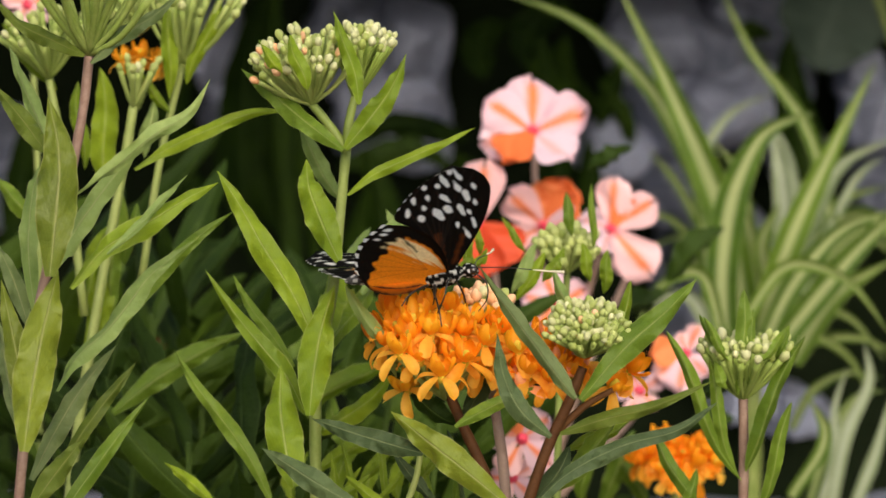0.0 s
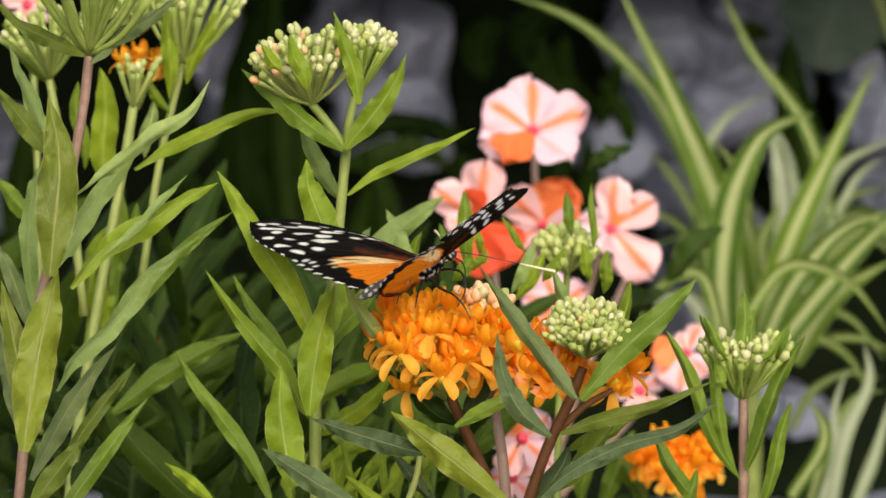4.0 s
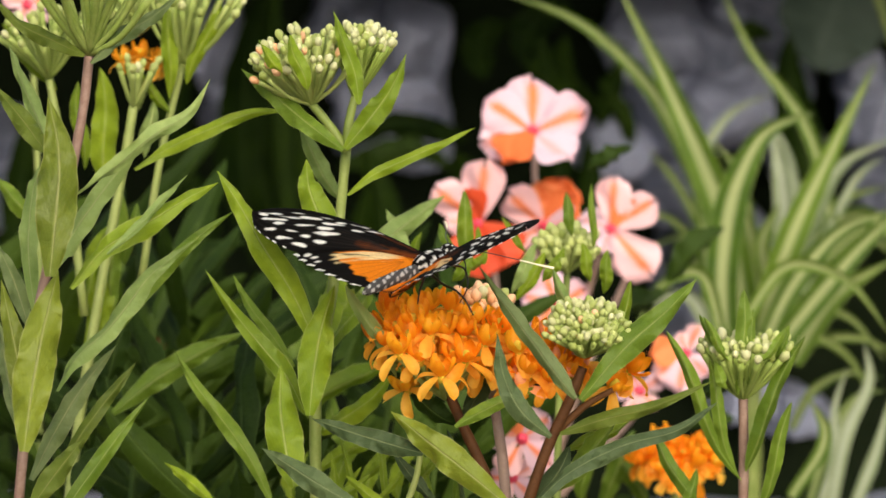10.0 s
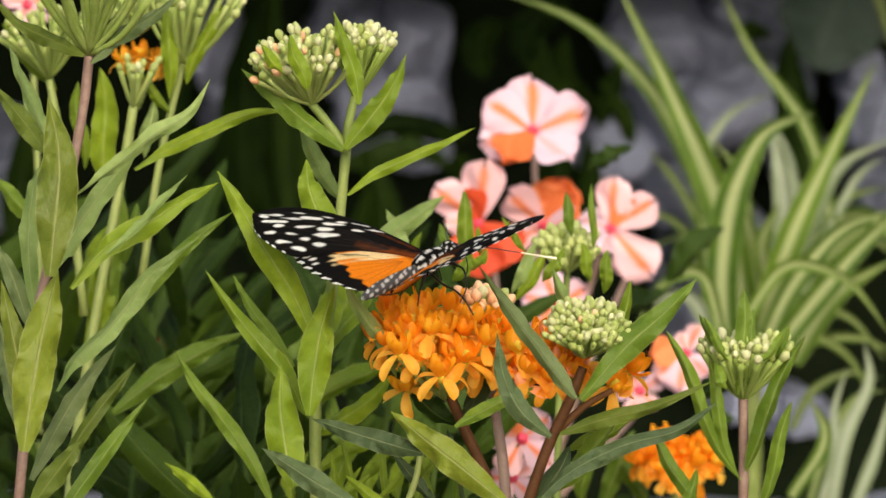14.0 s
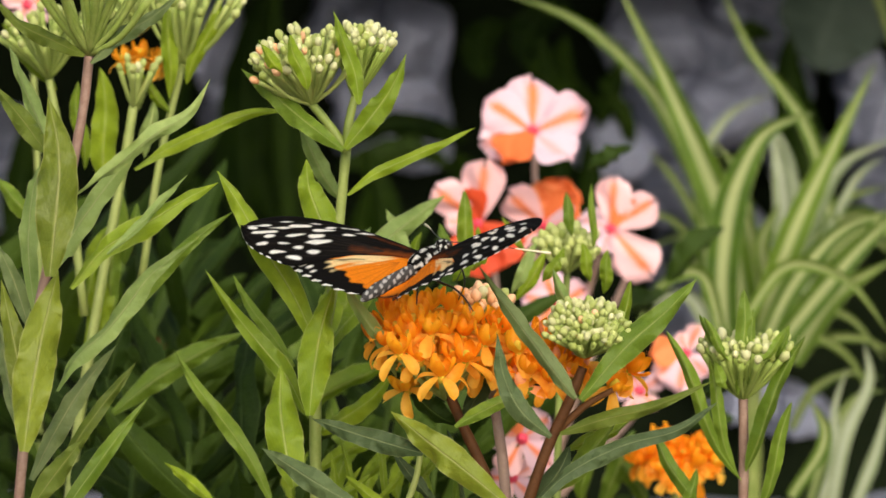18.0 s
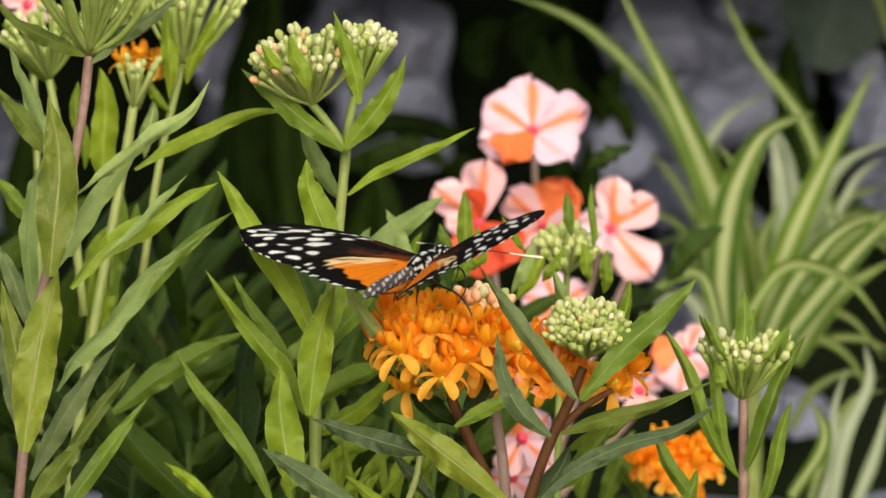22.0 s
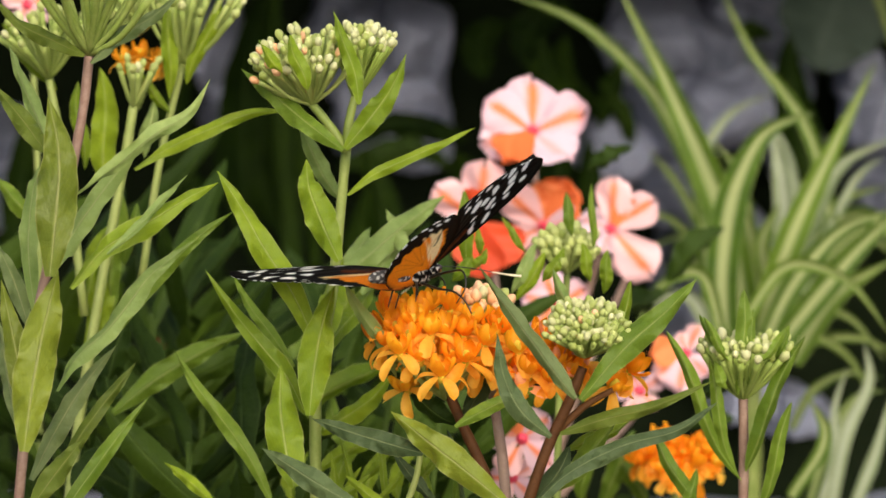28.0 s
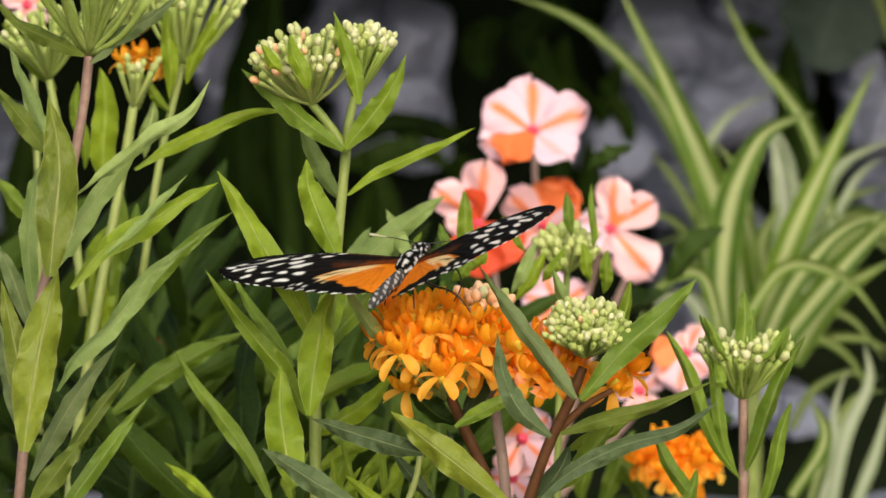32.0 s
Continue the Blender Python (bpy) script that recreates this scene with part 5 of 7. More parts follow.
PETALS = [petal_mesh("petal", 1.0, 0.88, PETAL_PINK, notch=0.6, seed=k) for k in range(3)]
PETAL_FOUR = petal_mesh("petal_white", 1.0, 0.86, PETAL_WHITE, notch=0.3, seed=9)
PETAL_ONE = petal_mesh("petal_red", 1.0, 0.86, PETAL_RED, seed=5)
PETAL_THREE = petal_mesh("petal_flame", 1.0, 0.86, PETAL_FLAME, seed=7)
PETAL_TWO = petal_mesh("petal_coral", 1.0, 0.70, PETAL_CORAL, notch=0.45, seed=6)


def impatiens_flower(plant, at, aim, size, petals, seed):
    """Open flower facing aim; petals are (direction in degrees from its right, share of size, kind)."""
    rnd = random.Random(seed)
    o = base_of(plant)
    q = Vector(aim).normalized().to_track_quat("Z", "Y").to_matrix().to_4x4()
    m0 = Matrix.Translation(Vector(at) - o) @ q
    v, f = tube_data([(0, 0, -0.010), (0, 0, -0.001), (0, 0, 0.0025), (0, 0, 0.0035)], [0.0008, 0.0016, 0.0018, 0.0007], 8)
    core = child("flower", to_mesh("flower", v, f, (PETAL_CORAL,)), plant, m0)
    for i, (a, part, kind) in enumerate(petals):
        me = {"p": PETALS[i % 3], "r": PETAL_ONE, "o": PETAL_THREE, "c": PETAL_TWO, "w": PETAL_FOUR}[kind]
        m = pose(0, 0, 0.0007 * (i % 4), rnd.uniform(-4, 24), rnd.uniform(-14, 14), a - 90) @ Matrix.Scale(size * part, 4)
        child("petal", me, core, m)
    return core



impatiens = plant_at("impatiens", 0.035, 1.087, 0.0, "bushy impatiens with coral-orange and pink-white flowers", "flower")
impatiens
stem(impatiens, [(0.035, 1.087, 0.0), (0.0343, 1.0926, 0.1822), (0.0336, 1.0965, 0.3312), (0.0336, 1.1072, 0.3921), (0.0332, 1.1143, 0.4320), (0.0326, 1.1201, 0.4649)], 0.0036, 0.0024, STEM_MAUVE)
stem(impatiens, [(0.035, 1.087, 0.0), (0.0319, 1.0926, 0.1822), (0.0296, 1.0965, 0.3312), (0.0215, 1.1072, 0.3921), (0.0164, 1.1139, 0.4300)], 0.0036, 0.0024, STEM_MAUVE)
stem(impatiens, [(0.035, 1.087, 0.0), (0.0355, 1.0926, 0.1822), (0.0357, 1.0965, 0.3312), (0.0478, 1.1072, 0.3921), (0.0600, 1.1150, 0.4359)], 0.0036, 0.0024, STEM_MAUVE)
stem(impatiens, [(0.035, 1.087, 0.0), (0.0367, 1.0926, 0.1822), (0.0377, 1.0965, 0.3312), (0.0640, 1.1016, 0.3601), (0.0822, 1.1055, 0.3821)], 0.0036, 0.0024, STEM_MAUVE)
stem(impatiens, [(0.035, 1.087, 0.0), (0.0331, 1.0926, 0.1822), (0.0316, 1.0965, 0.3312), (0.0306, 1.0984, 0.3422), (0.0296, 1.1006, 0.3542)], 0.0036, 0.0024, STEM_MAUVE)
stem(impatiens, [(0.035, 1.087, 0.0), (0.0355, 1.0926, 0.1822), (0.0357, 1.0965, 0.3312), (0.0559, 1.1072, 0.3921), (0.0721, 1.1132, 0.4260)], 0.0036, 0.0024, STEM_MAUVE)
stem(impatiens, [(0.035, 1.087, 0.0), (0.0343, 1.0926, 0.1822), (0.0336, 1.0965, 0.3312), (0.0357, 1.1072, 0.3921), (0.0346, 1.1159, 0.4409)], 0.0036, 0.0024, STEM_MAUVE)
impatiens_flower(impatiens, (0.0311, 1.0883, 0.4691), (0.05, -1, 0.72), 0.0212, [(88, 1.08, 'p'), (14, 1.05, 'p'), (146, 0.98, 'p'), (232, 0.92, 'o'), (190, 0.92, 'w'), (-52, 0.98, 'w')], 1)
impatiens_flower(impatiens, (0.0122, 1.0849, 0.4379), (-0.1, -1, 0.1), 0.02, [(-75, 1.05, 'r'), (-38, 1.0, 'r'), (-110, 0.8, 'r'), (100, 0.7, 'r'), (180, 0.6, 'c'), (136, 1.05, 'c'), (82, 1.2, 'c')], 2)
impatiens_flower(impatiens, (0.0357, 1.1044, 0.4336), (0, -1, 0.1), 0.0185, [(62, 1.05, 'o'), (95, 0.9, 'o'), (40, 0.9, 'o'), (-60, 0.6, 'c'), (205, 0.9, 'c'), (135, 1.12, 'c'), (8, 0.85, 'w')], 3)
impatiens_flower(impatiens, (0.0586, 1.0895, 0.4353), (0.1, -1, 0.1), 0.0192, [(84, 1.0, 'c'), (30, 1.02, 'c'), (52, 0.7, 'o'), (-48, 1.25, 'c'), (158, 0.7, 'w'), (-112, 0.5, 'w')], 4)
impatiens_flower(impatiens, (0.0636, 1.1139, 0.4296), (0.2, -1, -0.1), 0.0186, [(-78, 0.9, 'c'), (-40, 1.0, 'c')], 5)
impatiens_flower(impatiens, (0.0844, 1.0770, 0.3933), (0.1, -1, 0.2), 0.0158, [(180, 0.9, 'o'), (60, 0.75, 'c'), (105, 0.5, 'c'), (-100, 0.95, 'p'), (-140, 0.9, 'c'), (-40, 0.75, 'p')], 6)
impatiens_flower(impatiens, (0.0235, 0.9062, 0.4037), (-0.1, -1, 0.1), 0.0147, [(110, 0.8, 'o'), (40, 0.8, 'p'), (-40, 0.9, 'p'), (-120, 0.9, 'c'), (170, 0.8, 'p')], 7)
impatiens_flower(impatiens, (0.0206, 0.9236, 0.3873), (0.1, -1, 0.2), 0.0106, [(110, 0.8, 'p'), (30, 0.8, 'c'), (-40, 0.9, 'p'), (-120, 0.9, 'c'), (180, 0.8, 'p')], 10)
impatiens_flower(impatiens, (0.0389, 1.0603, 0.4136), (-0.2, -1, 0.3), 0.0128, [(110, 1.0, 'p'), (30, 1.0, 'p'), (-50, 1.0, 'p'), (-130, 1.0, 'p'), (170, 1.0, 'p')], 8)
impatiens_flower(impatiens, (0.0682, 1.0748, 0.3806), (0.2, -1, 0), 0.0099, [(110, 1.0, 'c'), (30, 1.0, 'p'), (-50, 1.0, 'c'), (-130, 1.0, 'c'), (170, 1.0, 'p')], 9)
# inner leaves in the same deep green, darkened for shade
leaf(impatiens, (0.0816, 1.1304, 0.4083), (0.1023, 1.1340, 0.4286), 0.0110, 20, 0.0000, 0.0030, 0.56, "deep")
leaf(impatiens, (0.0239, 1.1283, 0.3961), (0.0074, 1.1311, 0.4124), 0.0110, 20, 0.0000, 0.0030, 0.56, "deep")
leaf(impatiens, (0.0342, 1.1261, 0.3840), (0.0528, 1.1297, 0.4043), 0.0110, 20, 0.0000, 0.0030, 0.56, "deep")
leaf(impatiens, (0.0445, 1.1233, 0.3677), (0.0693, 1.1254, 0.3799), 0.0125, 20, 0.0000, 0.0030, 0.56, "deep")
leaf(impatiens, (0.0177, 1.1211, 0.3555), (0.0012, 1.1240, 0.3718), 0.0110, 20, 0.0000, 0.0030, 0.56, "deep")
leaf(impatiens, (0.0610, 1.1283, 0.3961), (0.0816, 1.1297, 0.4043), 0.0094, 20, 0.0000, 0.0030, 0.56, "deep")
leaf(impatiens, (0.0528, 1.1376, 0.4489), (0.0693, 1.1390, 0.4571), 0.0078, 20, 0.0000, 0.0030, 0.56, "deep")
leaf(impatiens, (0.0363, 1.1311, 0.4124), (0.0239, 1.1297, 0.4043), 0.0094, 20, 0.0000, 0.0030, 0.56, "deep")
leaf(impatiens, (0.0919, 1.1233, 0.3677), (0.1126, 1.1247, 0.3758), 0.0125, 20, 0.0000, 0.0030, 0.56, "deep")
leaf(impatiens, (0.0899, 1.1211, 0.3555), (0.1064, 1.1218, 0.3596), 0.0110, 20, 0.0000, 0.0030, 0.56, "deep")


corner_impatiens = plant_at("impatiens", -0.137, 1.019, 0.0, "impatiens with a coral flower seen over the milkweeds", "flower")
stem(corner_impatiens, [(-0.137, 1.019, 0.0), (-0.1355, 1.0189, 0.1934), (-0.1344, 1.0189, 0.3517), (-0.1344, 1.0354, 0.4453), (-0.1372, 1.0475, 0.5139)], 0.0026, 0.0019, STEM_GREEN)
impatiens_flower(corner_impatiens, (-0.1382, 1.0481, 0.5176), (0, -1, 0.2), 0.0094, [(160, 1.0, "c"), (90, 1.0, "c"), (20, 1.0, "p"), (-50, 1.0, "c"), (-120, 1.0, "c")], 12)
stem(corner_impatiens, [(-0.137, 1.019, 0.0), (-0.1409, 1.0596, 0.1836), (-0.1434, 1.0868, 0.3338), (-0.1173, 1.0919, 0.3624), (-0.1006, 1.0968, 0.3905)], 0.0020, 0.0016, STEM_GREEN)
impatiens_flower(corner_impatiens, (-0.1004, 1.0970, 0.3917), (0, -1, 0.2), 0.0040, [(200, 1.0, "r"), (80, 0.9, "r"), (-40, 0.8, "o")], 13)


# ---- striped spider plants ----
BLADES = [0]


def blade(plant, pts, width, mat, seed=None):
    """A long strap leaf through pts, channelled along its middle, tapering to its tip."""
    BLADES[0] += 1
    rnd = random.Random(BLADES[0])
    o = base_of(plant)
    n = 22
    line = [p - o for p in smooth_line(pts, n)]
    verts, uvs, faces = [], [], []
    for i, p in enumerate(line):
        s = i / n
        t = (line[min(i + 1, n)] - line[max(i - 1, 0)]).normalized()
        sd = t.cross(Vector((0.1, 1, 0.15))).normalized()
        nm = sd.cross(t)
        w = width * 0.5 * (0.75 + 0.25 * math.sin(s * 3)) * (1 - max(0, s - 0.35) / 0.65 * 0.97) ** 0.8
        for j in range(5):
            u = j / 2 - 1
            verts.append(p + sd * (w * u) + nm * (abs(u) * w * -0.35))
            uvs.append((j / 4, s))
    for i in range(n):
        for j in range(4):
            a = i * 5 + j
            faces.append((a, a + 1, a + 6, a + 5))
    return child("leaf", to_mesh("leaf", verts, faces, (mat,), uvs), plant)


def spider_fan(plant, x, y, z, seed, count, reach, rise):
    """Arching leaves all round a crown."""
    rnd = random.Random(seed)
    for i in range(count):
        a = i * 2.4 + rnd.uniform(-0.4, 0.4)
        r = reach * rnd.uniform(0.6, 1.15)
        h = rise * rnd.uniform(0.5, 1.15)
        dx, dy = math.cos(a) * r, math.sin(a) * r * 0.45
        pts = [(x, y, z), (x + dx * 0.35, y + dy * 0.35, z + h * 0.75), (x + dx * 0.75, y + dy * 0.75, z + h), (x + dx * 1.25, y + dy * 1.2, z + h * rnd.uniform(0.45, 0.8))]
        blade(plant, pts, rnd.uniform(0.012, 0.019), STRIPED if rnd.random() < 0.75 else WHITISH)



spider_plant = plant_at("spider_plant", 0.135, 1.339, 0.0, "spider plant with long arching green leaves striped cream", "plant", "spider plants")
blade(spider_plant, [(0.1331, 1.3309, 0.3361), (0.1221, 1.3411, 0.3937), (0.1014, 1.3500, 0.4441), (0.0758, 1.3591, 0.4957)], 0.0168, STRIPED)
blade(spider_plant, [(0.1301, 1.3505, 0.3319), (0.1128, 1.3638, 0.4074), (0.0856, 1.3724, 0.4561), (0.0559, 1.3767, 0.4805), (0.0287, 1.3784, 0.4902)], 0.0089, STRIPED)
blade(spider_plant, [(0.1168, 1.2718, 0.3463), (0.1156, 1.2799, 0.3922), (0.1226, 1.2856, 0.4243), (0.1342, 1.2888, 0.4427), (0.1529, 1.2900, 0.4496)], 0.0149, STRIPED)
blade(spider_plant, [(0.1292, 1.2918, 0.3444), (0.1458, 1.3008, 0.3957), (0.1623, 1.3070, 0.4306), (0.1808, 1.3133, 0.4668)], 0.0128, STRIPED)
blade(spider_plant, [(0.1336, 1.3113, 0.3402), (0.1552, 1.3214, 0.3970), (0.1696, 1.3259, 0.4230), (0.1912, 1.3278, 0.4337)], 0.0095, WHITISH)
blade(spider_plant, [(0.1772, 1.3994, 0.3787), (0.1619, 1.4086, 0.4313), (0.1390, 1.4139, 0.4614), (0.1250, 1.4188, 0.4890)], 0.0071, STRIPED)
blade(spider_plant, [(0.1177, 1.4191, 0.3753), (0.1190, 1.4258, 0.4134), (0.1332, 1.4292, 0.4325), (0.1513, 1.4305, 0.4401)], 0.0055, WHITISH)
blade(spider_plant, [(0.1499, 1.3556, 0.3611), (0.1487, 1.3638, 0.4074), (0.1437, 1.3685, 0.4342)], 0.0105, WHITISH)
blade(spider_plant, [(0.1211, 1.2362, 0.3747), (0.1391, 1.2398, 0.3952), (0.1595, 1.2389, 0.3903), (0.1787, 1.2350, 0.3681)], 0.0063, STRIPED)
blade(spider_plant, [(0.1272, 1.2714, 0.3440), (0.1482, 1.2787, 0.3853), (0.1669, 1.2819, 0.4037), (0.1878, 1.2831, 0.4106)], 0.0103, STRIPED)
blade(spider_plant, [(0.1296, 1.2714, 0.3440), (0.1552, 1.2771, 0.3761), (0.1762, 1.2811, 0.3991), (0.1925, 1.2835, 0.4128)], 0.0115, STRIPED)
blade(spider_plant, [(0.1295, 1.3692, 0.3228), (0.1395, 1.3753, 0.3574), (0.1370, 1.3796, 0.3821), (0.1308, 1.3836, 0.4043)], 0.0103, STRIPED)
blade(spider_plant, [(0.1195, 1.3701, 0.3277), (0.1182, 1.3770, 0.3673), (0.1144, 1.3823, 0.3969), (0.1082, 1.3871, 0.4241)], 0.0099, STRIPED)
blade(spider_plant, [(0.1469, 1.3016, 0.3423), (0.1659, 1.3065, 0.3705), (0.1898, 1.3090, 0.3846)], 0.0117, STRIPED)
blade(spider_plant, [(0.1085, 1.1954, 0.3739), (0.0975, 1.2000, 0.3997), (0.0855, 1.1992, 0.3954), (0.0735, 1.1958, 0.3761)], 0.0061, STRIPED)
blade(spider_plant, [(0.1089, 1.2240, 0.3634), (0.0955, 1.2279, 0.3855), (0.0820, 1.2272, 0.3811)], 0.0066, WHITISH)
blade(spider_plant, [(0.1282, 1.3305, 0.3337), (0.1429, 1.3343, 0.3553), (0.1380, 1.3402, 0.3889), (0.1453, 1.3428, 0.4033)], 0.0120, STRIPED)
blade(spider_plant, [(0.1537, 1.2131, 0.3017), (0.1604, 1.2186, 0.3325), (0.1694, 1.2225, 0.3546), (0.1672, 1.2244, 0.3656)], 0.0062, WHITISH)
blade(spider_plant, [(0.1627, 1.2131, 0.3017), (0.1716, 1.2170, 0.3237), (0.1784, 1.2213, 0.3480)], 0.0059, WHITISH)
blade(spider_plant, [(0.1552, 1.2617, 0.2889), (0.1622, 1.2657, 0.3119), (0.1617, 1.2690, 0.3302), (0.1669, 1.2718, 0.3463)], 0.0050, WHITISH)
blade(spider_plant, [(0.1563, 1.3102, 0.2762), (0.1660, 1.3152, 0.3048), (0.1781, 1.3186, 0.3238), (0.1897, 1.3190, 0.3262)], 0.0052, STRIPED)
blade(spider_plant, [(0.1546, 1.3648, 0.2981), (0.1646, 1.3679, 0.3154), (0.1797, 1.3692, 0.3228), (0.1947, 1.3688, 0.3203)], 0.0049, STRIPED)
blade(spider_plant, [(0.1358, 1.4421, 0.3446), (0.1200, 1.4476, 0.3757), (0.1042, 1.4521, 0.4016), (0.0963, 1.4535, 0.4094)], 0.0052, STRIPED)
blade(spider_plant, [(0.1373, 1.4303, 0.3469), (0.1321, 1.4357, 0.3777), (0.1347, 1.4403, 0.4034), (0.1451, 1.4420, 0.4132)], 0.0051, STRIPED)
blade(spider_plant, [(0.1502, 1.4539, 0.3424), (0.1634, 1.4594, 0.3737), (0.1740, 1.4640, 0.3998), (0.1767, 1.4663, 0.4129)], 0.0052, STRIPED)
blade(spider_plant, [(0.1479, 1.4067, 0.3514), (0.1658, 1.4112, 0.3766), (0.1838, 1.4143, 0.3943), (0.2013, 1.4152, 0.3994)], 0.0069, STRIPED)
blade(spider_plant, [(0.1487, 1.4657, 0.3401), (0.1541, 1.4703, 0.3664), (0.1648, 1.4740, 0.3875), (0.1808, 1.4759, 0.3981)], 0.0053, STRIPED)
blade(spider_plant, [(0.1342, 1.4539, 0.3424), (0.1183, 1.4580, 0.3659), (0.1024, 1.4603, 0.3789), (0.0891, 1.4599, 0.3763)], 0.0052, STRIPED)
blade(spider_plant, [(0.1413, 1.4185, 0.3491), (0.1413, 1.4239, 0.3797), (0.1310, 1.4293, 0.4103), (0.1206, 1.4311, 0.4205)], 0.0051, STRIPED)
blade(spider_plant, [(0.1581, 1.4530, 0.3371), (0.1820, 1.4571, 0.3606), (0.2006, 1.4594, 0.3737), (0.2165, 1.4599, 0.3763)], 0.0052, STRIPED)
blade(spider_plant, [(0.1380, 1.4647, 0.3348), (0.1273, 1.4685, 0.3559), (0.1113, 1.4703, 0.3664), (0.0979, 1.4694, 0.3612)], 0.0053, STRIPED)
blade(spider_plant, [(0.1619, 1.3949, 0.3536), (0.1772, 1.4011, 0.3887), (0.1899, 1.4047, 0.4088), (0.1975, 1.4055, 0.4138)], 0.0050, WHITISH)
blade(spider_plant, [(0.1595, 1.4421, 0.3446), (0.1647, 1.4485, 0.3809), (0.1595, 1.4540, 0.4120), (0.1489, 1.4567, 0.4275)], 0.0052, WHITISH)
blade(spider_plant, [(0.1312, 1.3138, 0.3544), (0.1528, 1.3155, 0.3639), (0.1720, 1.3147, 0.3592), (0.1883, 1.3113, 0.3402)], 0.0059, STRIPED)
blade(spider_plant, [(0.1356, 1.3326, 0.3457), (0.1575, 1.3330, 0.3481), (0.1746, 1.3313, 0.3385), (0.1843, 1.3284, 0.3217)], 0.0052, STRIPED)
blade(spider_plant, [(0.1474, 1.3513, 0.3368), (0.1648, 1.3522, 0.3416), (0.1845, 1.3522, 0.3416), (0.1994, 1.3509, 0.3343)], 0.0057, STRIPED)
blade(spider_plant, [(0.1325, 1.1654, 0.3186), (0.1454, 1.1699, 0.3440), (0.1390, 1.1721, 0.3568)], 0.0060, STRIPED)
spider_fan(spider_plant, 0.147, 1.467, 0.302, 200, 4, 0.100, 0.080)
stem(spider_plant, [(0.135, 1.339, 0.0), (0.1362, 1.3519, 0.1503), (0.1370, 1.3605, 0.2733), (0.1370, 1.3674, 0.3129), (0.1370, 1.3701, 0.3277)], 0.0075, 0.0100, STEM_GREEN)


broad_leaf_plant = plant_at("broad_leaf_plant", 0.225, 1.698, 0.0, "shade plant with broad dull grey-green leaves by the stones", "plant")
stem(broad_leaf_plant, [(0.225, 1.698, 0.0), (0.2547, 1.7048, 0.1299), (0.2748, 1.7093, 0.2361), (0.2685, 1.7311, 0.3597), (0.2340, 1.7518, 0.4771)], 0.0050, 0.0038, STEM_GREEN)
child("leaf", blade_mesh("leaf", (0.2421, 1.8625, 0.4714), (0.2137, 1.8304, 0.4048), 0.0634, 20, 0.0, 0.01, 0.2, (BROAD,), base_of(broad_leaf_plant), blunt=0.55, foot=0.5), broad_leaf_plant)
child("leaf", blade_mesh("leaf", (0.2367, 1.8708, 0.4607), (0.2706, 1.8435, 0.4212), 0.0402, -20, 0.0, 0.01, 0.2, (BROAD,), base_of(broad_leaf_plant), blunt=0.55, foot=0.5), broad_leaf_plant)

shade_plant = plant_at("shade_plant", -0.093, 1.650, 0.0, "foliage before the stones, coloured near-black for its shade", "plant")
# these leaves take the near-black tones that paint shade around the stones
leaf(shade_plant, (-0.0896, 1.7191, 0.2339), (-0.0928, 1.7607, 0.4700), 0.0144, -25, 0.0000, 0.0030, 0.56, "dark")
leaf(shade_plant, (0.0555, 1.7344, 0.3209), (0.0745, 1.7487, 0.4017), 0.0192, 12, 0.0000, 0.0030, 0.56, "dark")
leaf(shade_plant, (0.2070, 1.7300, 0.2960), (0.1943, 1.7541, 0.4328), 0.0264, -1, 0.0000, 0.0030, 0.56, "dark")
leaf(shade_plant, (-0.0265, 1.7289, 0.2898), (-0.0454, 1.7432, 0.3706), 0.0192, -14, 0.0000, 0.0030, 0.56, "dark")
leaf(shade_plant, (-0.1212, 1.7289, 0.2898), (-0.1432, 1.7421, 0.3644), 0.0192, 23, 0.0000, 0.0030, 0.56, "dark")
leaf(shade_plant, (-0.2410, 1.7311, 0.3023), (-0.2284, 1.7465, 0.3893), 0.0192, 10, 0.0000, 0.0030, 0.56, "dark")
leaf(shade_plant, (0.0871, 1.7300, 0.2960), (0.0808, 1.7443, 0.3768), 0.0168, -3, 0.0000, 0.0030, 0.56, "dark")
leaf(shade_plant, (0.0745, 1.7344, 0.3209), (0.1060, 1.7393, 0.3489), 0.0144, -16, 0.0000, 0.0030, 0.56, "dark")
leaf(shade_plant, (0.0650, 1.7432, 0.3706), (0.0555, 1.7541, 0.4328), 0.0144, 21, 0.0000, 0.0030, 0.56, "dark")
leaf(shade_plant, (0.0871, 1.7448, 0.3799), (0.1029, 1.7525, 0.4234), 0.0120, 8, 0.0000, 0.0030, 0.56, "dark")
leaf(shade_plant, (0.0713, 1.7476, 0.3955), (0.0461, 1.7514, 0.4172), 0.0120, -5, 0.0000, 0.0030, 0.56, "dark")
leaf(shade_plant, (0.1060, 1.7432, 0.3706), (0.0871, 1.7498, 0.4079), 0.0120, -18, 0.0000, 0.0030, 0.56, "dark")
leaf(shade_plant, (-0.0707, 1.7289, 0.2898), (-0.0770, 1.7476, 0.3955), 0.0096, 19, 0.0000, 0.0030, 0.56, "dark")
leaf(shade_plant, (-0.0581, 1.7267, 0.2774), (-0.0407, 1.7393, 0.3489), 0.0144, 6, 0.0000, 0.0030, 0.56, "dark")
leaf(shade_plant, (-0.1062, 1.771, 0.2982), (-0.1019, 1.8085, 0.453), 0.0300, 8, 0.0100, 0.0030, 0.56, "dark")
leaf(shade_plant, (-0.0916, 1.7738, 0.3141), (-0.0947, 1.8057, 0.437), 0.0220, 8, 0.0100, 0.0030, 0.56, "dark")
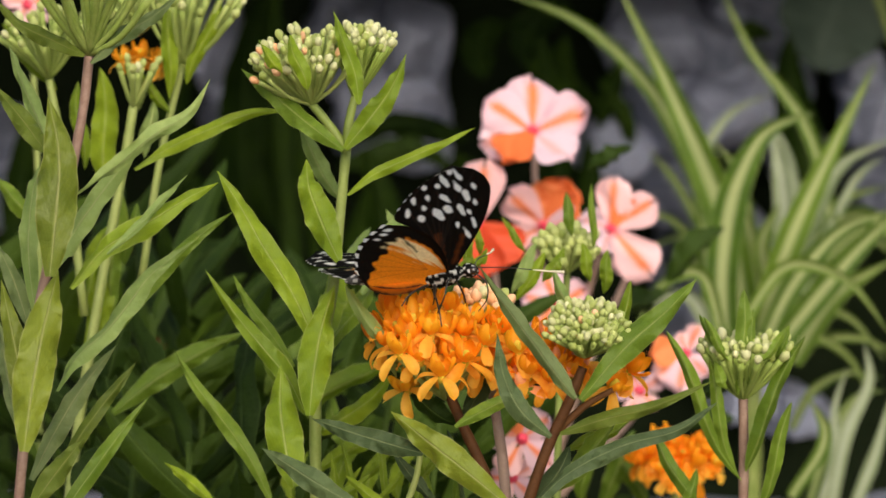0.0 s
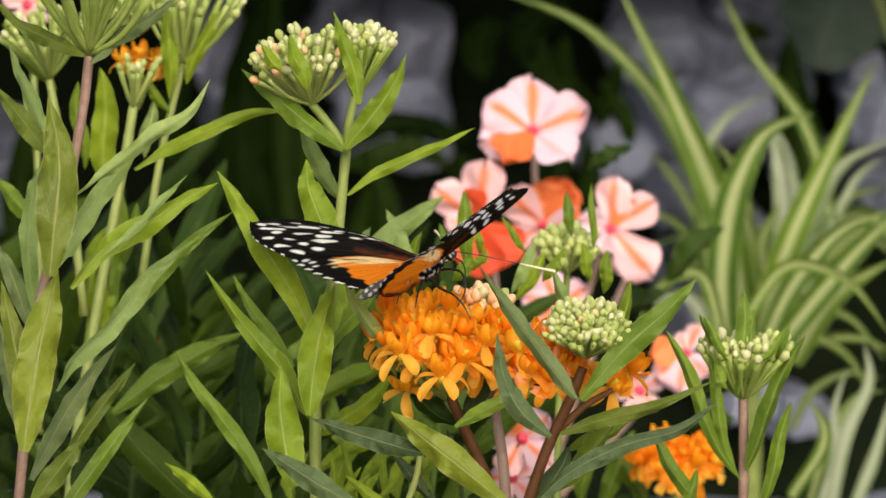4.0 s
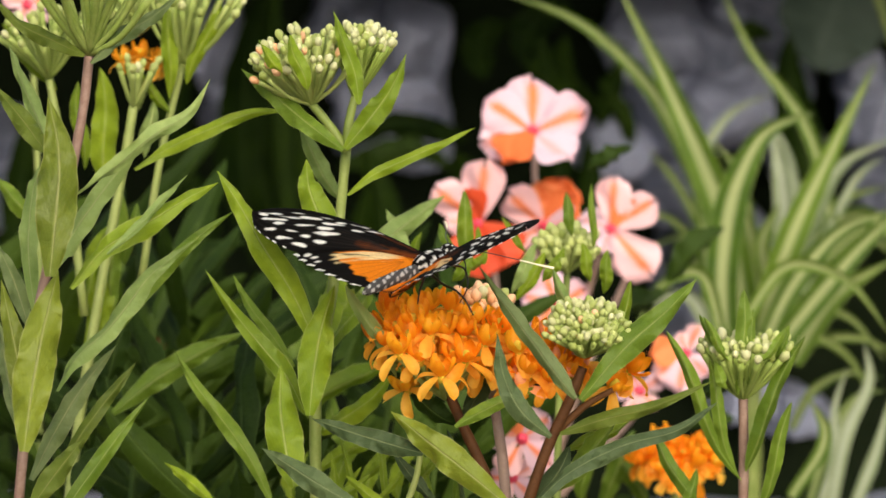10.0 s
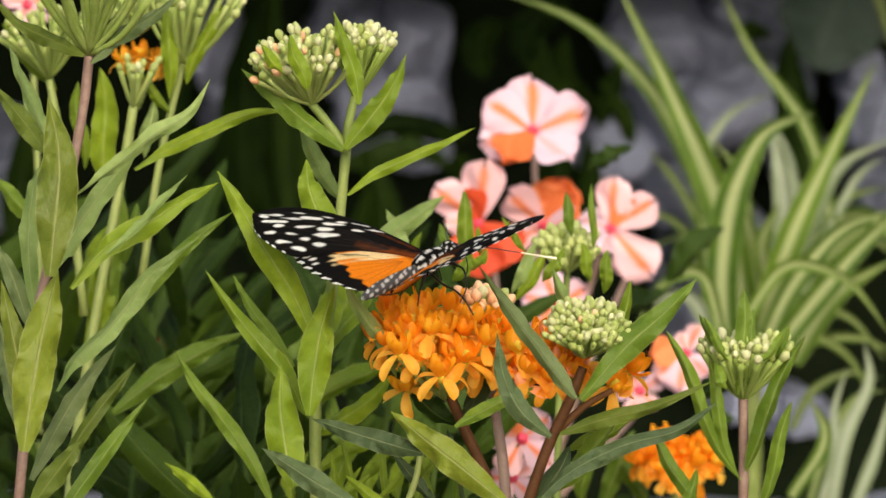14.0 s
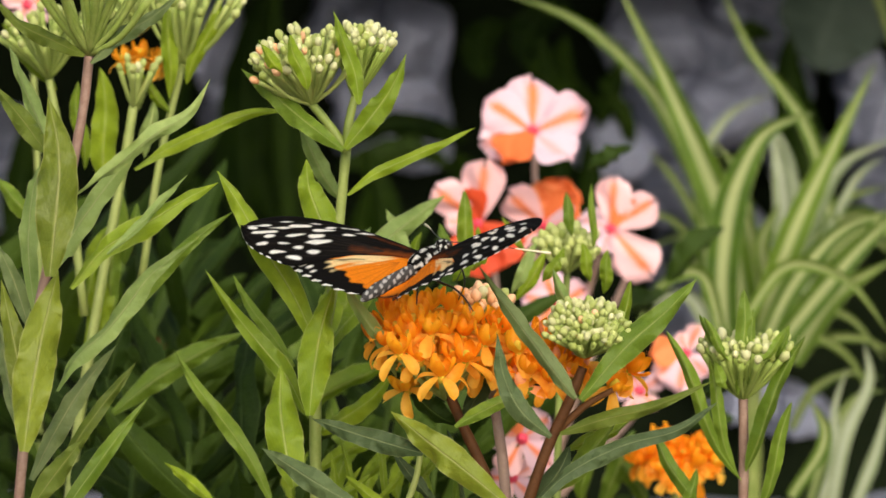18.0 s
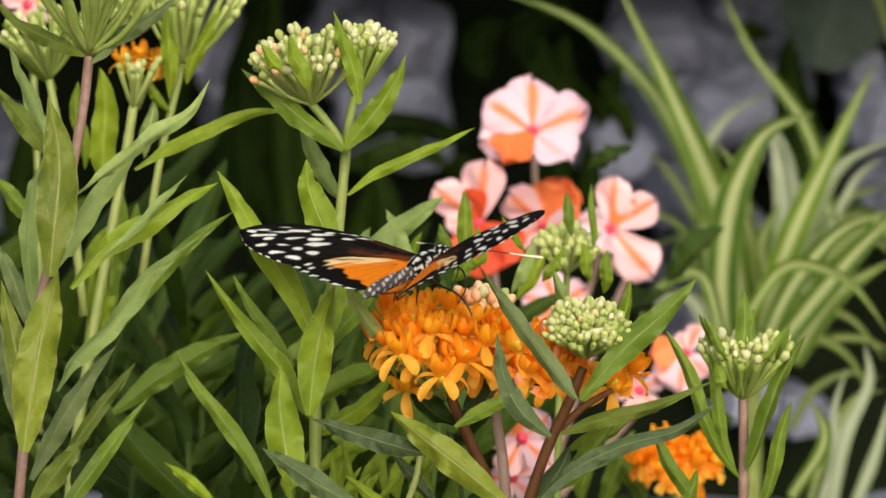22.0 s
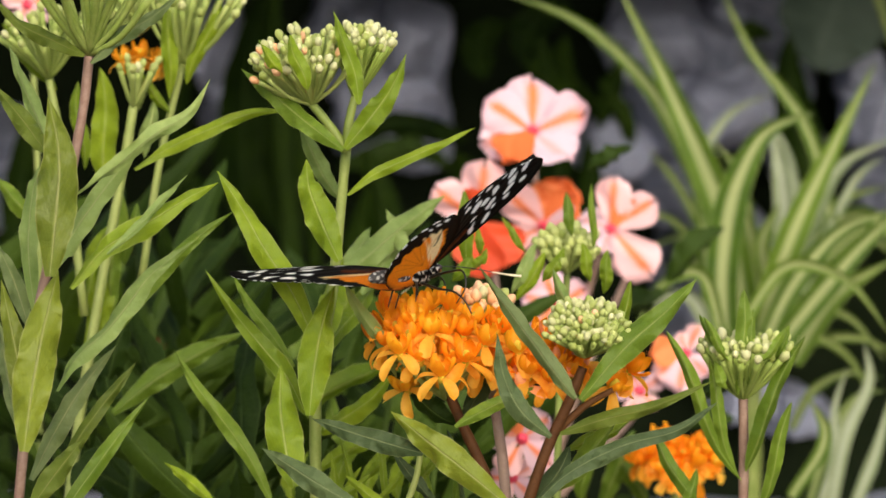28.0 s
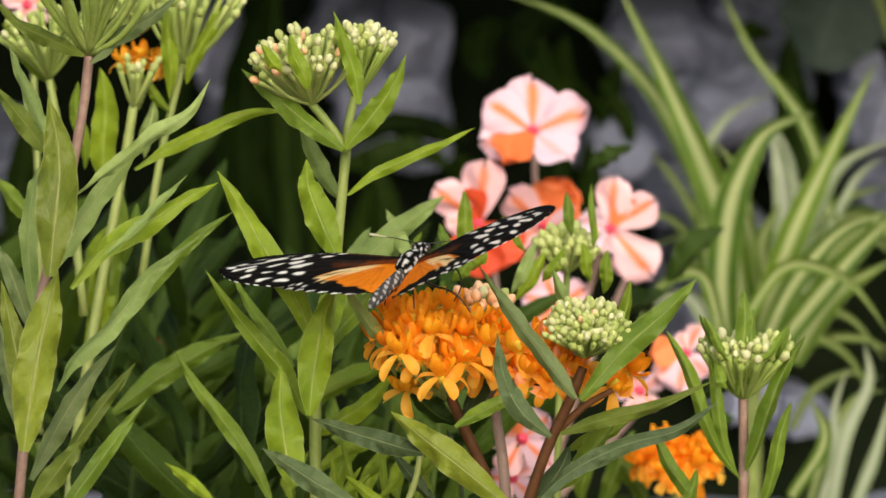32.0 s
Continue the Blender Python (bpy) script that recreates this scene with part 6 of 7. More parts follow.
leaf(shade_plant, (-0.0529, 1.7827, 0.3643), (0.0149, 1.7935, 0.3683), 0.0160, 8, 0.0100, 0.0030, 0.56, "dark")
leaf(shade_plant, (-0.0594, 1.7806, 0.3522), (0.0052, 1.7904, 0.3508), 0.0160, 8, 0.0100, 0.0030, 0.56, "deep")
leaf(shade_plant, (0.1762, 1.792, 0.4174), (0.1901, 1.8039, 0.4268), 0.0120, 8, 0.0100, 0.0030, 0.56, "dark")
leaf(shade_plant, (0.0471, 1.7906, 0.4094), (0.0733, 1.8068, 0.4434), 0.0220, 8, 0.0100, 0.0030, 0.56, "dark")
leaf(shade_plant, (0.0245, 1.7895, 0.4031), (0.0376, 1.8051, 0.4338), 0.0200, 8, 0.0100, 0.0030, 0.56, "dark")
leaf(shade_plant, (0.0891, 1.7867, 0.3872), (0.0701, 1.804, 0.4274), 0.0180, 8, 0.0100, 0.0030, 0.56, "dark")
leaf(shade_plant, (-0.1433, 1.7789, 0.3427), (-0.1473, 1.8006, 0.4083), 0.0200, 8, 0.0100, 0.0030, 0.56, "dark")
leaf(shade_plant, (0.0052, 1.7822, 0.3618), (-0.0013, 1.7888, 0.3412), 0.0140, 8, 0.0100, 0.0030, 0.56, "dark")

# ---- the butterfly (millimetres, x to its right, y ahead) ----
def wing_skin():
    m, nt, b = nodes_of("wing_scales", 0.7, 0.10)
    at = nt.nodes.new("ShaderNodeAttribute")
    at.attribute_name = "scales"
    pos = nt.nodes.new("ShaderNodeTexCoord")
    n = node(nt, "ShaderNodeTexNoise", Scale=1600.0, Detail=2.0, Roughness=0.6)
    nt.links.new(pos.outputs["Object"], n.inputs["Vector"])
    r = ramp(nt, n.outputs["Fac"], [(0.3, (0.88, 0.88, 0.88)), (0.7, (1.06, 1.06, 1.06))])
    col = blend(nt, 1.0, at.outputs["Color"], r.outputs["Color"], "MULTIPLY")
    nt.links.new(col, b.inputs["Base Color"])
    bn = node(nt, "ShaderNodeBump", Strength=0.2, Distance=0.0002)
    nt.links.new(n.outputs["Fac"], bn.inputs["Height"])
    nt.links.new(bn.outputs["Normal"], b.inputs["Normal"])
    t = nt.nodes.new("ShaderNodeBsdfTranslucent")
    nt.links.new(col, t.inputs["Color"])
    mixs = node(nt, "ShaderNodeMixShader", Fac=0.55)
    nt.links.new(b.outputs[0], mixs.inputs[1])
    nt.links.new(t.outputs[0], mixs.inputs[2])
    nt.links.new(mixs.outputs[0], nt.nodes["Material Output"].inputs["Surface"])
    return m


WING = wing_skin()
BODY = wing_skin()
BODY.name = "body_scales"
CHITIN = speckled("chitin", (0.004, 0.004, 0.004), (0.02, 0.018, 0.015), 900, 0.35)
EYE_DARK = speckled("eye_dark", (0.012, 0.008, 0.006), (0.03, 0.02, 0.015), 500, 0.15, spec=0.6)
CLUB = speckled("antenna_tip", (0.55, 0.50, 0.30), (0.75, 0.70, 0.50), 500, 0.5)
BLACK, WHITE, CREAM = (0.006, 0.005, 0.004), (0.94, 0.93, 0.86), (0.93, 0.72, 0.36)
ORANGE, RUFOUS = (0.83, 0.24, 0.010), (0.42, 0.10, 0.012)
# white spots of the forewing: place, half length, half width, slant
SPOTS = [(40.8, -5.5, 3.0, 0.62, 146), (38.2, -8.0, 2.2, 0.78, 147), (35.6, -4.3, 2.9, 0.7, 152), (32.2, -1.5, 2.6, 0.78, 155), (36.1, -0.6, 1.7, 0.47, 156), (29.1, 1.4, 1.9, 0.47, 163), (31.2, -6.6, 2.3, 0.78, 140),
         (36.7, -9.4, 1.5, 0.55, 149), (40.6, -9.4, 1.2, 0.47, 152), (42.2, -7.7, 1.2, 0.55, 155), (24.8, -6.9, 3.1, 1.07, 148), (26.2, -4.6, 2.0, 0.98, 149), (25.8, -1.3, 2.5, 0.7, 153),
         (24.6, 1.0, 1.7, 0.47, 149), (20.4, 3.1, 1.8, 0.55, 159), (19.0, -0.7, 1.3, 0.47, 161), (15.8, 2.4, 2.3, 0.55, 150), (32.0, -11.0, 1.5, 0.62, 160), (28.4, -11.3, 1.4, 0.55, 151),
         (32.2, -14.7, 1.6, 0.65, 160), (37.0, -13.0, 1.4, 0.60, 150), (27.6, -15.2, 1.6, 0.70, 165), (24.2, -11.0, 2.0, 0.75, 150)]
VEIN_ENDS = [(45.5, -4.5), (45, -8), (43, -11), (40, -14), (36, -16), (31, -17), (44, -2)]
HIND_VEINS = [(28, -17), (26, -21), (22, -24), (18, -25), (13, -26), (9, -25), (5, -22)]


def near_line(x, y, a, b):
    """Distance of points from the line a-b."""
    ax, ay, bx, by = *a, *b
    k = np.clip(((x - ax) * (bx - ax) + (y - ay) * (by - ay)) / ((bx - ax) ** 2 + (by - ay) ** 2), 0, 1)
    return np.hypot(x - ax - k * (bx - ax), y - ay - k * (by - ay))


def soft_edge(d, w=0.3):
    return np.clip(0.5 - d / w, 0, 1)[..., None]


def lay(col, tint, mask):
    return col * (1 - mask) + np.array(tint) * mask


def edge_curve(pts, n):
    return np.array([(p.x, p.y) for p in smooth_line([(a, b, 0) for a, b in pts], n)])


def wing_mesh(name, front, rear, paint, flip, camber, bulge=0.0, gutter=0.0, cells=(150, 84)):
    """A wing between its front and rear edges; colours are laid on by place on the wing."""
    nu, nv = cells
    f, r = edge_curve(front, nu), edge_curve(rear, nu)
    t = np.linspace(0, 1, nv + 1)[None, :, None]
    g = f[:, None, :] * (1 - t) + r[:, None, :] * t
    ss = np.linspace(0, 1, nu + 1)[:, None]
    tt = np.broadcast_to(t[..., 0], g.shape[:2])
    ss = np.broadcast_to(ss, tt.shape)
    chord = f[-1] - r[-1]
    out = np.array((chord[1], -chord[0])) / max(np.hypot(*chord), 1e-6)
    swell = bulge * np.sin(np.pi * tt) ** 0.8 * ss ** 2 + (0.25 * np.cos(tt * 44) * ss ** 30 if bulge else 0)
    g = g + out * swell[..., None]
    u, v = g[..., 0], g[..., 1]
    col = paint(u, v, tt, ss)
    ribs = 0.10 * np.sin(tt * 40) * np.minimum(1, u / 20)
    z = camber * np.sin(np.pi * tt) * np.clip(u / 15, 0, 1) + ribs - 0.0003 * np.clip(u, 0, 60) ** 2
    if gutter:
        z = z - gutter * np.clip((tt - 0.80) / 0.20, 0, 1) ** 1.5 * np.sin(np.pi * np.clip(ss * 1.1, 0, 1)) ** 0.6
    co = np.stack([u * (-1 if flip else 1), v, z], -1).reshape(-1, 3) * 0.001
    faces = []
    for i in range(nu):
        for j in range(nv):
            a = i * (nv + 1) + j
            faces.append((a, a + 1, a + nv + 2, a + nv + 1))
    me = to_mesh(name, co, faces, (WING,))
    ca = me.color_attributes.new("scales", "FLOAT_COLOR", "POINT")
    ca.data.foreach_set("color", np.concatenate([col.reshape(-1, 3), np.ones((co.shape[0], 1))], 1).astype(np.float32).ravel())
    return me


def paint_forewing(u, v, t, s):
    col = np.ones(u.shape + (3,)) * np.array(BLACK)
    wob = 0.25 * np.sin(u * 2.1) + 0.2 * np.sin(v * 2.7 + u)
    # a rust-coloured ray from the base, and a second, duller one behind it
    ray = near_line(u, v, (1, -1.4), (16, -5.4)) - 1.3 + u * 0.04
    col = lay(col, RUFOUS, soft_edge(ray + wob * 0.6, 1.6) * 0.35)
    ray = near_line(u, v, (4, 1.2), (15, 1.6)) - 0.5
    col = lay(col, RUFOUS, soft_edge(ray + wob * 0.5, 1.0) * 0.2)
    for a, b in VEIN_ENDS:
        col = lay(col, (0.020, 0.016, 0.013), soft_edge(near_line(u, v, (9, -3.0), (a, b)) - 0.16, 0.3) * 0.8)
    for a, b, ra, rb, ang in SPOTS:
        ca, sa = math.cos(radians(ang)), math.sin(radians(ang))
        p, q = (u - a) * ca + (v - b) * sa, -(u - a) * sa + (v - b) * ca
        d = (np.hypot(p / ra, q / rb) - 1.0) * min(ra, rb) + 0.10 * np.sin(p * 1.6 + a) + 0.08 * np.sin(q * 2.1 + b)
        col = lay(col, WHITE, soft_edge(d))
    # white dashes in pairs along the outer margin
    dash = (np.sin(s * 118 + 0.9 * np.sin(s * 59)) > 0.1) & (t > 0.968) & (s > 0.62)
    col = lay(col, WHITE, dash[..., None] * 0.9)
    return col


def paint_hindwing(u, v, t, s):
    col = np.ones(u.shape + (3,)) * np.array(BLACK)
    wob = 0.35 * np.sin(u * 1.7 + v) + 0.2 * np.sin(v * 3.1)
    # orange field, rounded, inside a black border
    border = 0.76 - 0.05 * np.cos(t * 3.2) + 0.02 * np.sin(t * 23)
    inside = np.maximum.reduce([(s - border) * 26, (0.16 - t) * 20, (t - 0.985) * 20, (0.05 - s) * 20])
    fingers = 0.5 * np.sin(t * 46) * np.clip(s * 2 - 1, 0, 1)
    col = lay(col, ORANGE, soft_edge(inside + wob * 0.5 + fingers, 0.6))
    # cream rays along the front of the field
    cream = np.maximum.reduce([(t - 0.37 - 0.03 * s + 0.05 * np.sin(s * 11)) * 16, (0.20 - t) * 22, (s - border - 0.03) * 22, (0.14 - s) * 20])
    col = lay(col, CREAM, soft_edge(cream + wob * 0.4 + 0.5 * np.sin(t * 70 + s * 3), 1.2) * 0.97)
    for a, b in HIND_VEINS:
        col = lay(col, RUFOUS, soft_edge(near_line(u, v, (4, -5.0), (a, b)) - 0.10, 0.22) * 0.6 * (s < border)[..., None])
    split = near_line(u, v, (10, -6.6), (24, -14.5)) - 0.30
    col = lay(col, BLACK, soft_edge(split + wob * 0.4, 0.5) * (s > 0.5)[..., None] * 0.85)
    # white dashes on the scalloped margin and a short row inside it
    dash = (np.sin(t * 44) > -0.15) & (s > 0.966)
    col = lay(col, WHITE, dash[..., None] * 0.95)
    for a, b, r in ((0.10, 0.90, 0.035), (0.19, 0.885, 0.032), (0.28, 0.90, 0.026)):
        col = lay(col, WHITE, soft_edge((np.hypot((t - a) * 1.3, (s - b)) - r) * 20, 0.5) * 0.95)
    # the inner edge darkens
    col = lay(col, (0.05, 0.02, 0.01), (np.clip((t - 0.93) * 16, 0, 1) * 0.7)[..., None])
    return col


def body_mesh(name, rings, stripe, sides=28, n=40, dark=BLACK):
    """A body part along y from rings of (y, z, half width, half height); stripe(angle, k) gives the share of white."""
    verts, faces, cols = [], [], []
    line = [smooth_line([(a, b, 0) for a, b in zip([r[0] for r in rings], [r[k] for r in rings])], n) for k in (1, 2, 3)]
    for i in range(n + 1):
        y = line[0][i].x
        z, w, h = line[0][i].y, max(line[1][i].y, 0.02), max(line[2][i].y, 0.02)
        for j in range(sides):
            a = 2 * math.pi * j / sides
            rough = 1 + 0.07 * noise.noise(Vector((math.sin(a) * 2, y * 1.3, math.cos(a) * 2)))
            verts.append(Vector((w * math.sin(a) * rough, y, z + h * math.cos(a) * rough)) * 0.001)
            k = stripe(a, i / n, y)
            cols.append([dark[c] * (1 - k) + WHITE[c] * 0.85 * k for c in range(3)] + [1.0])
    for i in range(n):
        for j in range(sides):
            k = (j + 1) % sides
            faces.append((i * sides + j, (i + 1) * sides + j, (i + 1) * sides + k, i * sides + k))
    faces.append(tuple(range(sides)))
    faces.append(tuple(range((n + 1) * sides - 1, n * sides - 1, -1)))
    me = to_mesh(name, verts, faces, (BODY,))
    ca = me.color_attributes.new("scales", "FLOAT_COLOR", "POINT")
    ca.data.foreach_set("color", np.array(cols, dtype=np.float32).ravel())
    return me


def fine_tube(name, pts, radii, mat, parent, sides=7, label=""):
    line = smooth_line([Vector(p) * 0.001 for p in pts], 6 * (len(pts) - 1))
    n = len(line) - 1
    rr = [0.001 * float(np.interp(i / n, np.linspace(0, 1, len(radii)), radii)) for i in range(n + 1)]
    v, f = tube_data(line, rr, sides)
    return child(name, to_mesh(name, v, f, (mat,)), parent, None, label)


def build_butterfly():
    bf = new("butterfly")
    bf.empty_display_size = 0.01
    tagged(bf, "black, orange and white longwing butterfly feeding on the orange flower head", "butterfly")
    # flanks carry slanting white stripes, the back white spots in rows
    child("thorax", body_mesh("thorax", [(-4.5, 0.0, 1.0, 1.2), (-3, 0.2, 2.1, 2.5), (1, 0.4, 2.6, 3.1), (4.5, 0.6, 2.1, 2.5), (6.8, 1.0, 1.0, 1.2)],
          lambda a, s, y: 0.95 if math.sin(a * 7 + 0.7 * math.sin(y)) > 0.35 and math.sin(y * 1.9 + a) > -0.55 else 0.0), bf)
    child("abdomen", body_mesh("abdomen", [(-3.5, 0.2, 1.2, 1.4), (-7, 0.1, 1.55, 1.7), (-13, 0.4, 1.6, 1.7), (-19, 0.5, 1.4, 1.5), (-22.0, 0.4, 0.9, 1.0), (-23.2, 0.3, 0.3, 0.4)],
          lambda a, s, y: 0.80 if math.sin(y * 2.9 + 0.5 * math.sin(a * 3)) > 0.1 and math.sin(a * 5 + 0.9 * y) > 0.0 else 0.07, dark=(0.03, 0.027, 0.028)), bf)
    head = child("head", body_mesh("head", [(6.2, 1.0, 0.8, 0.8), (7.2, 1.2, 1.7, 1.7), (8.8, 1.3, 1.8, 1.8), (10.2, 1.2, 1.1, 1.2), (10.8, 1.0, 0.3, 0.4)],
                 lambda a, s, y: 0.95 if math.sin(a * 5 + 0.8) * math.sin(y * 2.6) > 0.45 else 0.0, n=24), bf)
    eye = bmesh.new()
    bmesh.ops.create_uvsphere(eye, u_segments=14, v_segments=10, radius=0.0011)
    eye_me = bpy.data.meshes.new("eye")
    eye.to_mesh(eye_me)
    eye.free()
    eye_me.materials.append(EYE_DARK)
    eye_me.polygons.foreach_set("use_smooth", [True] * len(eye_me.polygons))
    for sx in (-1, 1):
        child("eye", eye_me, head, pose(sx * 0.0014, 0.0090, 0.0015))
    feelers = {}
    for side, bend in (("right", 0.6), ("left", -0.6)):
        a = fine_tube("antenna", [(0, 0, 0), (bend, 8, 0.5), (0, 17, 0.2)], (0.15, 0.13, 0.13), CHITIN, bf)
        fine_tube("antenna_tip", [(0, 17, 0.2), (-bend * 0.3, 21.5, 0), (0, 26, 0)], (0.14, 0.22, 0.36), CLUB, a, label="pale cream tip of an antenna")
        feelers[side] = a
    fine_tube("proboscis", [(0, 10.2, 0.4), (1.2, 12.5, -2.0), (1.6, 12.4, -6.0), (0.8, 10.5, -9.0)], (0.22, 0.18, 0.15, 0.12), CHITIN, bf)
    fine_tube("leg", [(2.0, -1.0, -1.6), (7.6, -2.6, -2.8), (12.4, -3.3, -3.4), (15.2, -3.5, -5.2), (17.4, -3.5, -8.6)], (0.42, 0.34, 0.26, 0.22, 0.15), CHITIN, bf)
    fine_tube("leg", [(2.0, 3.0, -0.6), (8.8, 1.2, 1.2), (14.0, -1.2, 1.2), (15.1, -2.2, -1.8), (13.2, -3.4, -6.2)], (0.40, 0.32, 0.26, 0.20, 0.14), CHITIN, bf)
    fine_tube("leg", [(1.6, -2.6, -1.5), (3.6, -6.0, -2.2), (4.9, -8.6, -3.4), (5.7, -10.4, -5.6)], (0.40, 0.30, 0.22, 0.15), CHITIN, bf)
    for pts in ([(-1.0, 4.0, -1.2), (-3.0, 6.5, -2.8), (-3.8, 8, -5.5), (-4.2, 8.8, -8.5)], [(-1.2, 1.0, -1.5), (-4.5, 1.5, -2.6), (-5.5, 1.2, -5.4), (-6.2, 0.8, -8.2)], [(-1.2, -2.0, -1.5), (-3.2, -5.0, -2.6), (-3.6, -6.0, -5.0), (-4.0, -6.8, -7.5)]):
        fine_tube("leg", pts, (0.38, 0.28, 0.2, 0.14), CHITIN, bf)
    fore_front = [(0, 1.5), (10, 3.6), (20, 5.0), (29.5, 4.8), (37.5, 2.9), (42.2, -0.2), (44.9, -3.8), (45.4, -7.6)]
    fore_rear = [(0, -2.0), (8, -4.2), (16, -8.2), (21.6, -13.2), (26.2, -18.4), (33.6, -17.4), (41.0, -13.6), (45.4, -7.8)]
    hind_front = [(0.2, 0.5), (7, -0.4), (14, -2.6), (21, -6.8), (25.6, -11.6), (28.2, -17.2)]
    hind_rear = [(0.0, 0.0), (-0.9, -5), (-1.2, -10), (-0.6, -15), (2.0, -19.5), (6.4, -22.4)]
    pairs = {}
    for side, flip in (("left", True), ("right", False)):
        hind = child("hindwing", wing_mesh("hindwing", hind_front, hind_rear, paint_hindwing, flip, 0.9, 3.4, 2.3), bf)
        fore = child("forewing", wing_mesh("forewing", fore_front, fore_rear, paint_forewing, flip, 1.2), bf)
        pairs[side] = (fore, hind)
    return bf, pairs, feelers


butterfly, wings, antennae = build_butterfly()


# ---- what moves ----
def motions():
    walk(butterfly, [
        (0.0, pose(-0.0016, 0.7625, 0.4785, 0.2, 0.6, -74.5)),
        (0.5, pose(-0.0025, 0.7625, 0.4786, 1.6, -1.0, -76.9)),
        (1.0, pose(-0.0030, 0.7625, 0.4787, -0.4, -2.4, -72.9)),
        (1.5, pose(-0.0028, 0.7626, 0.4791, 2.3, -0.2, -66.9)),
        (2.0, pose(-0.0027, 0.7627, 0.4795, 4.3, 2.1, -54.5)),
        (2.5, pose(-0.0034, 0.7627, 0.4796, 3.5, 2.8, -50.9)),
        (3.0, pose(-0.0042, 0.7628, 0.4799, 2.3, 3.7, -43.1)),
        (3.5, pose(-0.0045, 0.7628, 0.4801, 6.1, 3.1, -42.4)),
        (5.5, pose(-0.0043, 0.7630, 0.4811, 14.1, 1.9, -41.3)),
        (6.0, pose(-0.0040, 0.7630, 0.4813, 15.1, 1.5, -43.2)),
        (6.5, pose(-0.0042, 0.7630, 0.4813, 15.0, 1.6, -42.8)),
        (7.0, pose(-0.0041, 0.7630, 0.4813, 13.3, 1.9, -43.1)),
        (8.0, pose(-0.0040, 0.7630, 0.4813, 10.7, 2.4, -42.5)),
        (9.0, pose(-0.0036, 0.7630, 0.4812, 6.5, 2.8, -42.7)),
        (10.0, pose(-0.0041, 0.7630, 0.4813, 9.7, 2.9, -40.9)),
        (12.0, pose(-0.0043, 0.7630, 0.4814, 12.8, 2.9, -41.1)),
        (13.0, pose(-0.0044, 0.7630, 0.4814, 14.1, 2.9, -40.8)),
        (14.0, pose(-0.0041, 0.7630, 0.4815, 14.0, 3.1, -42.6)),
        (17.0, pose(-0.0043, 0.7631, 0.4819, 14.4, 0.5, -45.8)),
        (18.0, pose(-0.0052, 0.7631, 0.4817, 15.2, 0.8, -40.0)),
        (19.0, pose(-0.0054, 0.7631, 0.4816, 13.8, 1.3, -39.9)),
        (20.0, pose(-0.0056, 0.7630, 0.4814, 12.6, 1.8, -37.6)),
        (21.0, pose(-0.0055, 0.7630, 0.4813, 9.9, 2.1, -36.4)),
        (22.0, pose(-0.0054, 0.7630, 0.4810, 10.5, 3.0, -36.1)),
        (23.0, pose(-0.0050, 0.7629, 0.4808, 9.6, 3.7, -36.3)),
        (24.0, pose(-0.0056, 0.7630, 0.4810, 9.3, 3.1, -32.7)),
        (25.0, pose(-0.0052, 0.7630, 0.4811, 5.7, 2.5, -32.3)),
        (25.5, pose(-0.0056, 0.7629, 0.4808, 3.7, 1.5, -29.7)),
        (27.5, pose(-0.0063, 0.7626, 0.4793, -4.8, -2.7, -31.6)),
        (28.0, pose(-0.0067, 0.7626, 0.4788, -6.7, -3.6, -28.1)),
        (29.0, pose(-0.0067, 0.7627, 0.4795, -6.8, -2.4, -25.8)),
        (30.0, pose(-0.0067, 0.7627, 0.4794, -6.5, -2.4, -26.0)),
        (30.3, pose(-0.0072, 0.7627, 0.4793, -5.8, -2.4, -26.6)),
        (30.6, pose(-0.0083, 0.7628, 0.4802, 14.3, 1.9, -12.9)),
        (30.8, pose(-0.0089, 0.7629, 0.4807, 5.4, -0.2, -18.2)),
        (31.0, pose(-0.0091, 0.7629, 0.4809, 4.3, -0.3, -19.1)),
        (31.1, pose(-0.0089, 0.7629, 0.4809, 12.5, 0.6, -12.7)),
        (31.2, pose(-0.0089, 0.7629, 0.4805, 16.6, 0.5, -12.7)),
        (31.4, pose(-0.0092, 0.7628, 0.4804, 17.7, 0.4, -17.1)),
        (31.6, pose(-0.0093, 0.7628, 0.4804, 18.4, 0.3, -21.0)),
        (31.8, pose(-0.0091, 0.7629, 0.4805, 17.8, 0.8, -24.7)),
        (32.0, pose(-0.0087, 0.7629, 0.4808, 15.4, 1.6, -22.9)),
    ])
    fore, hind = wings["left"]
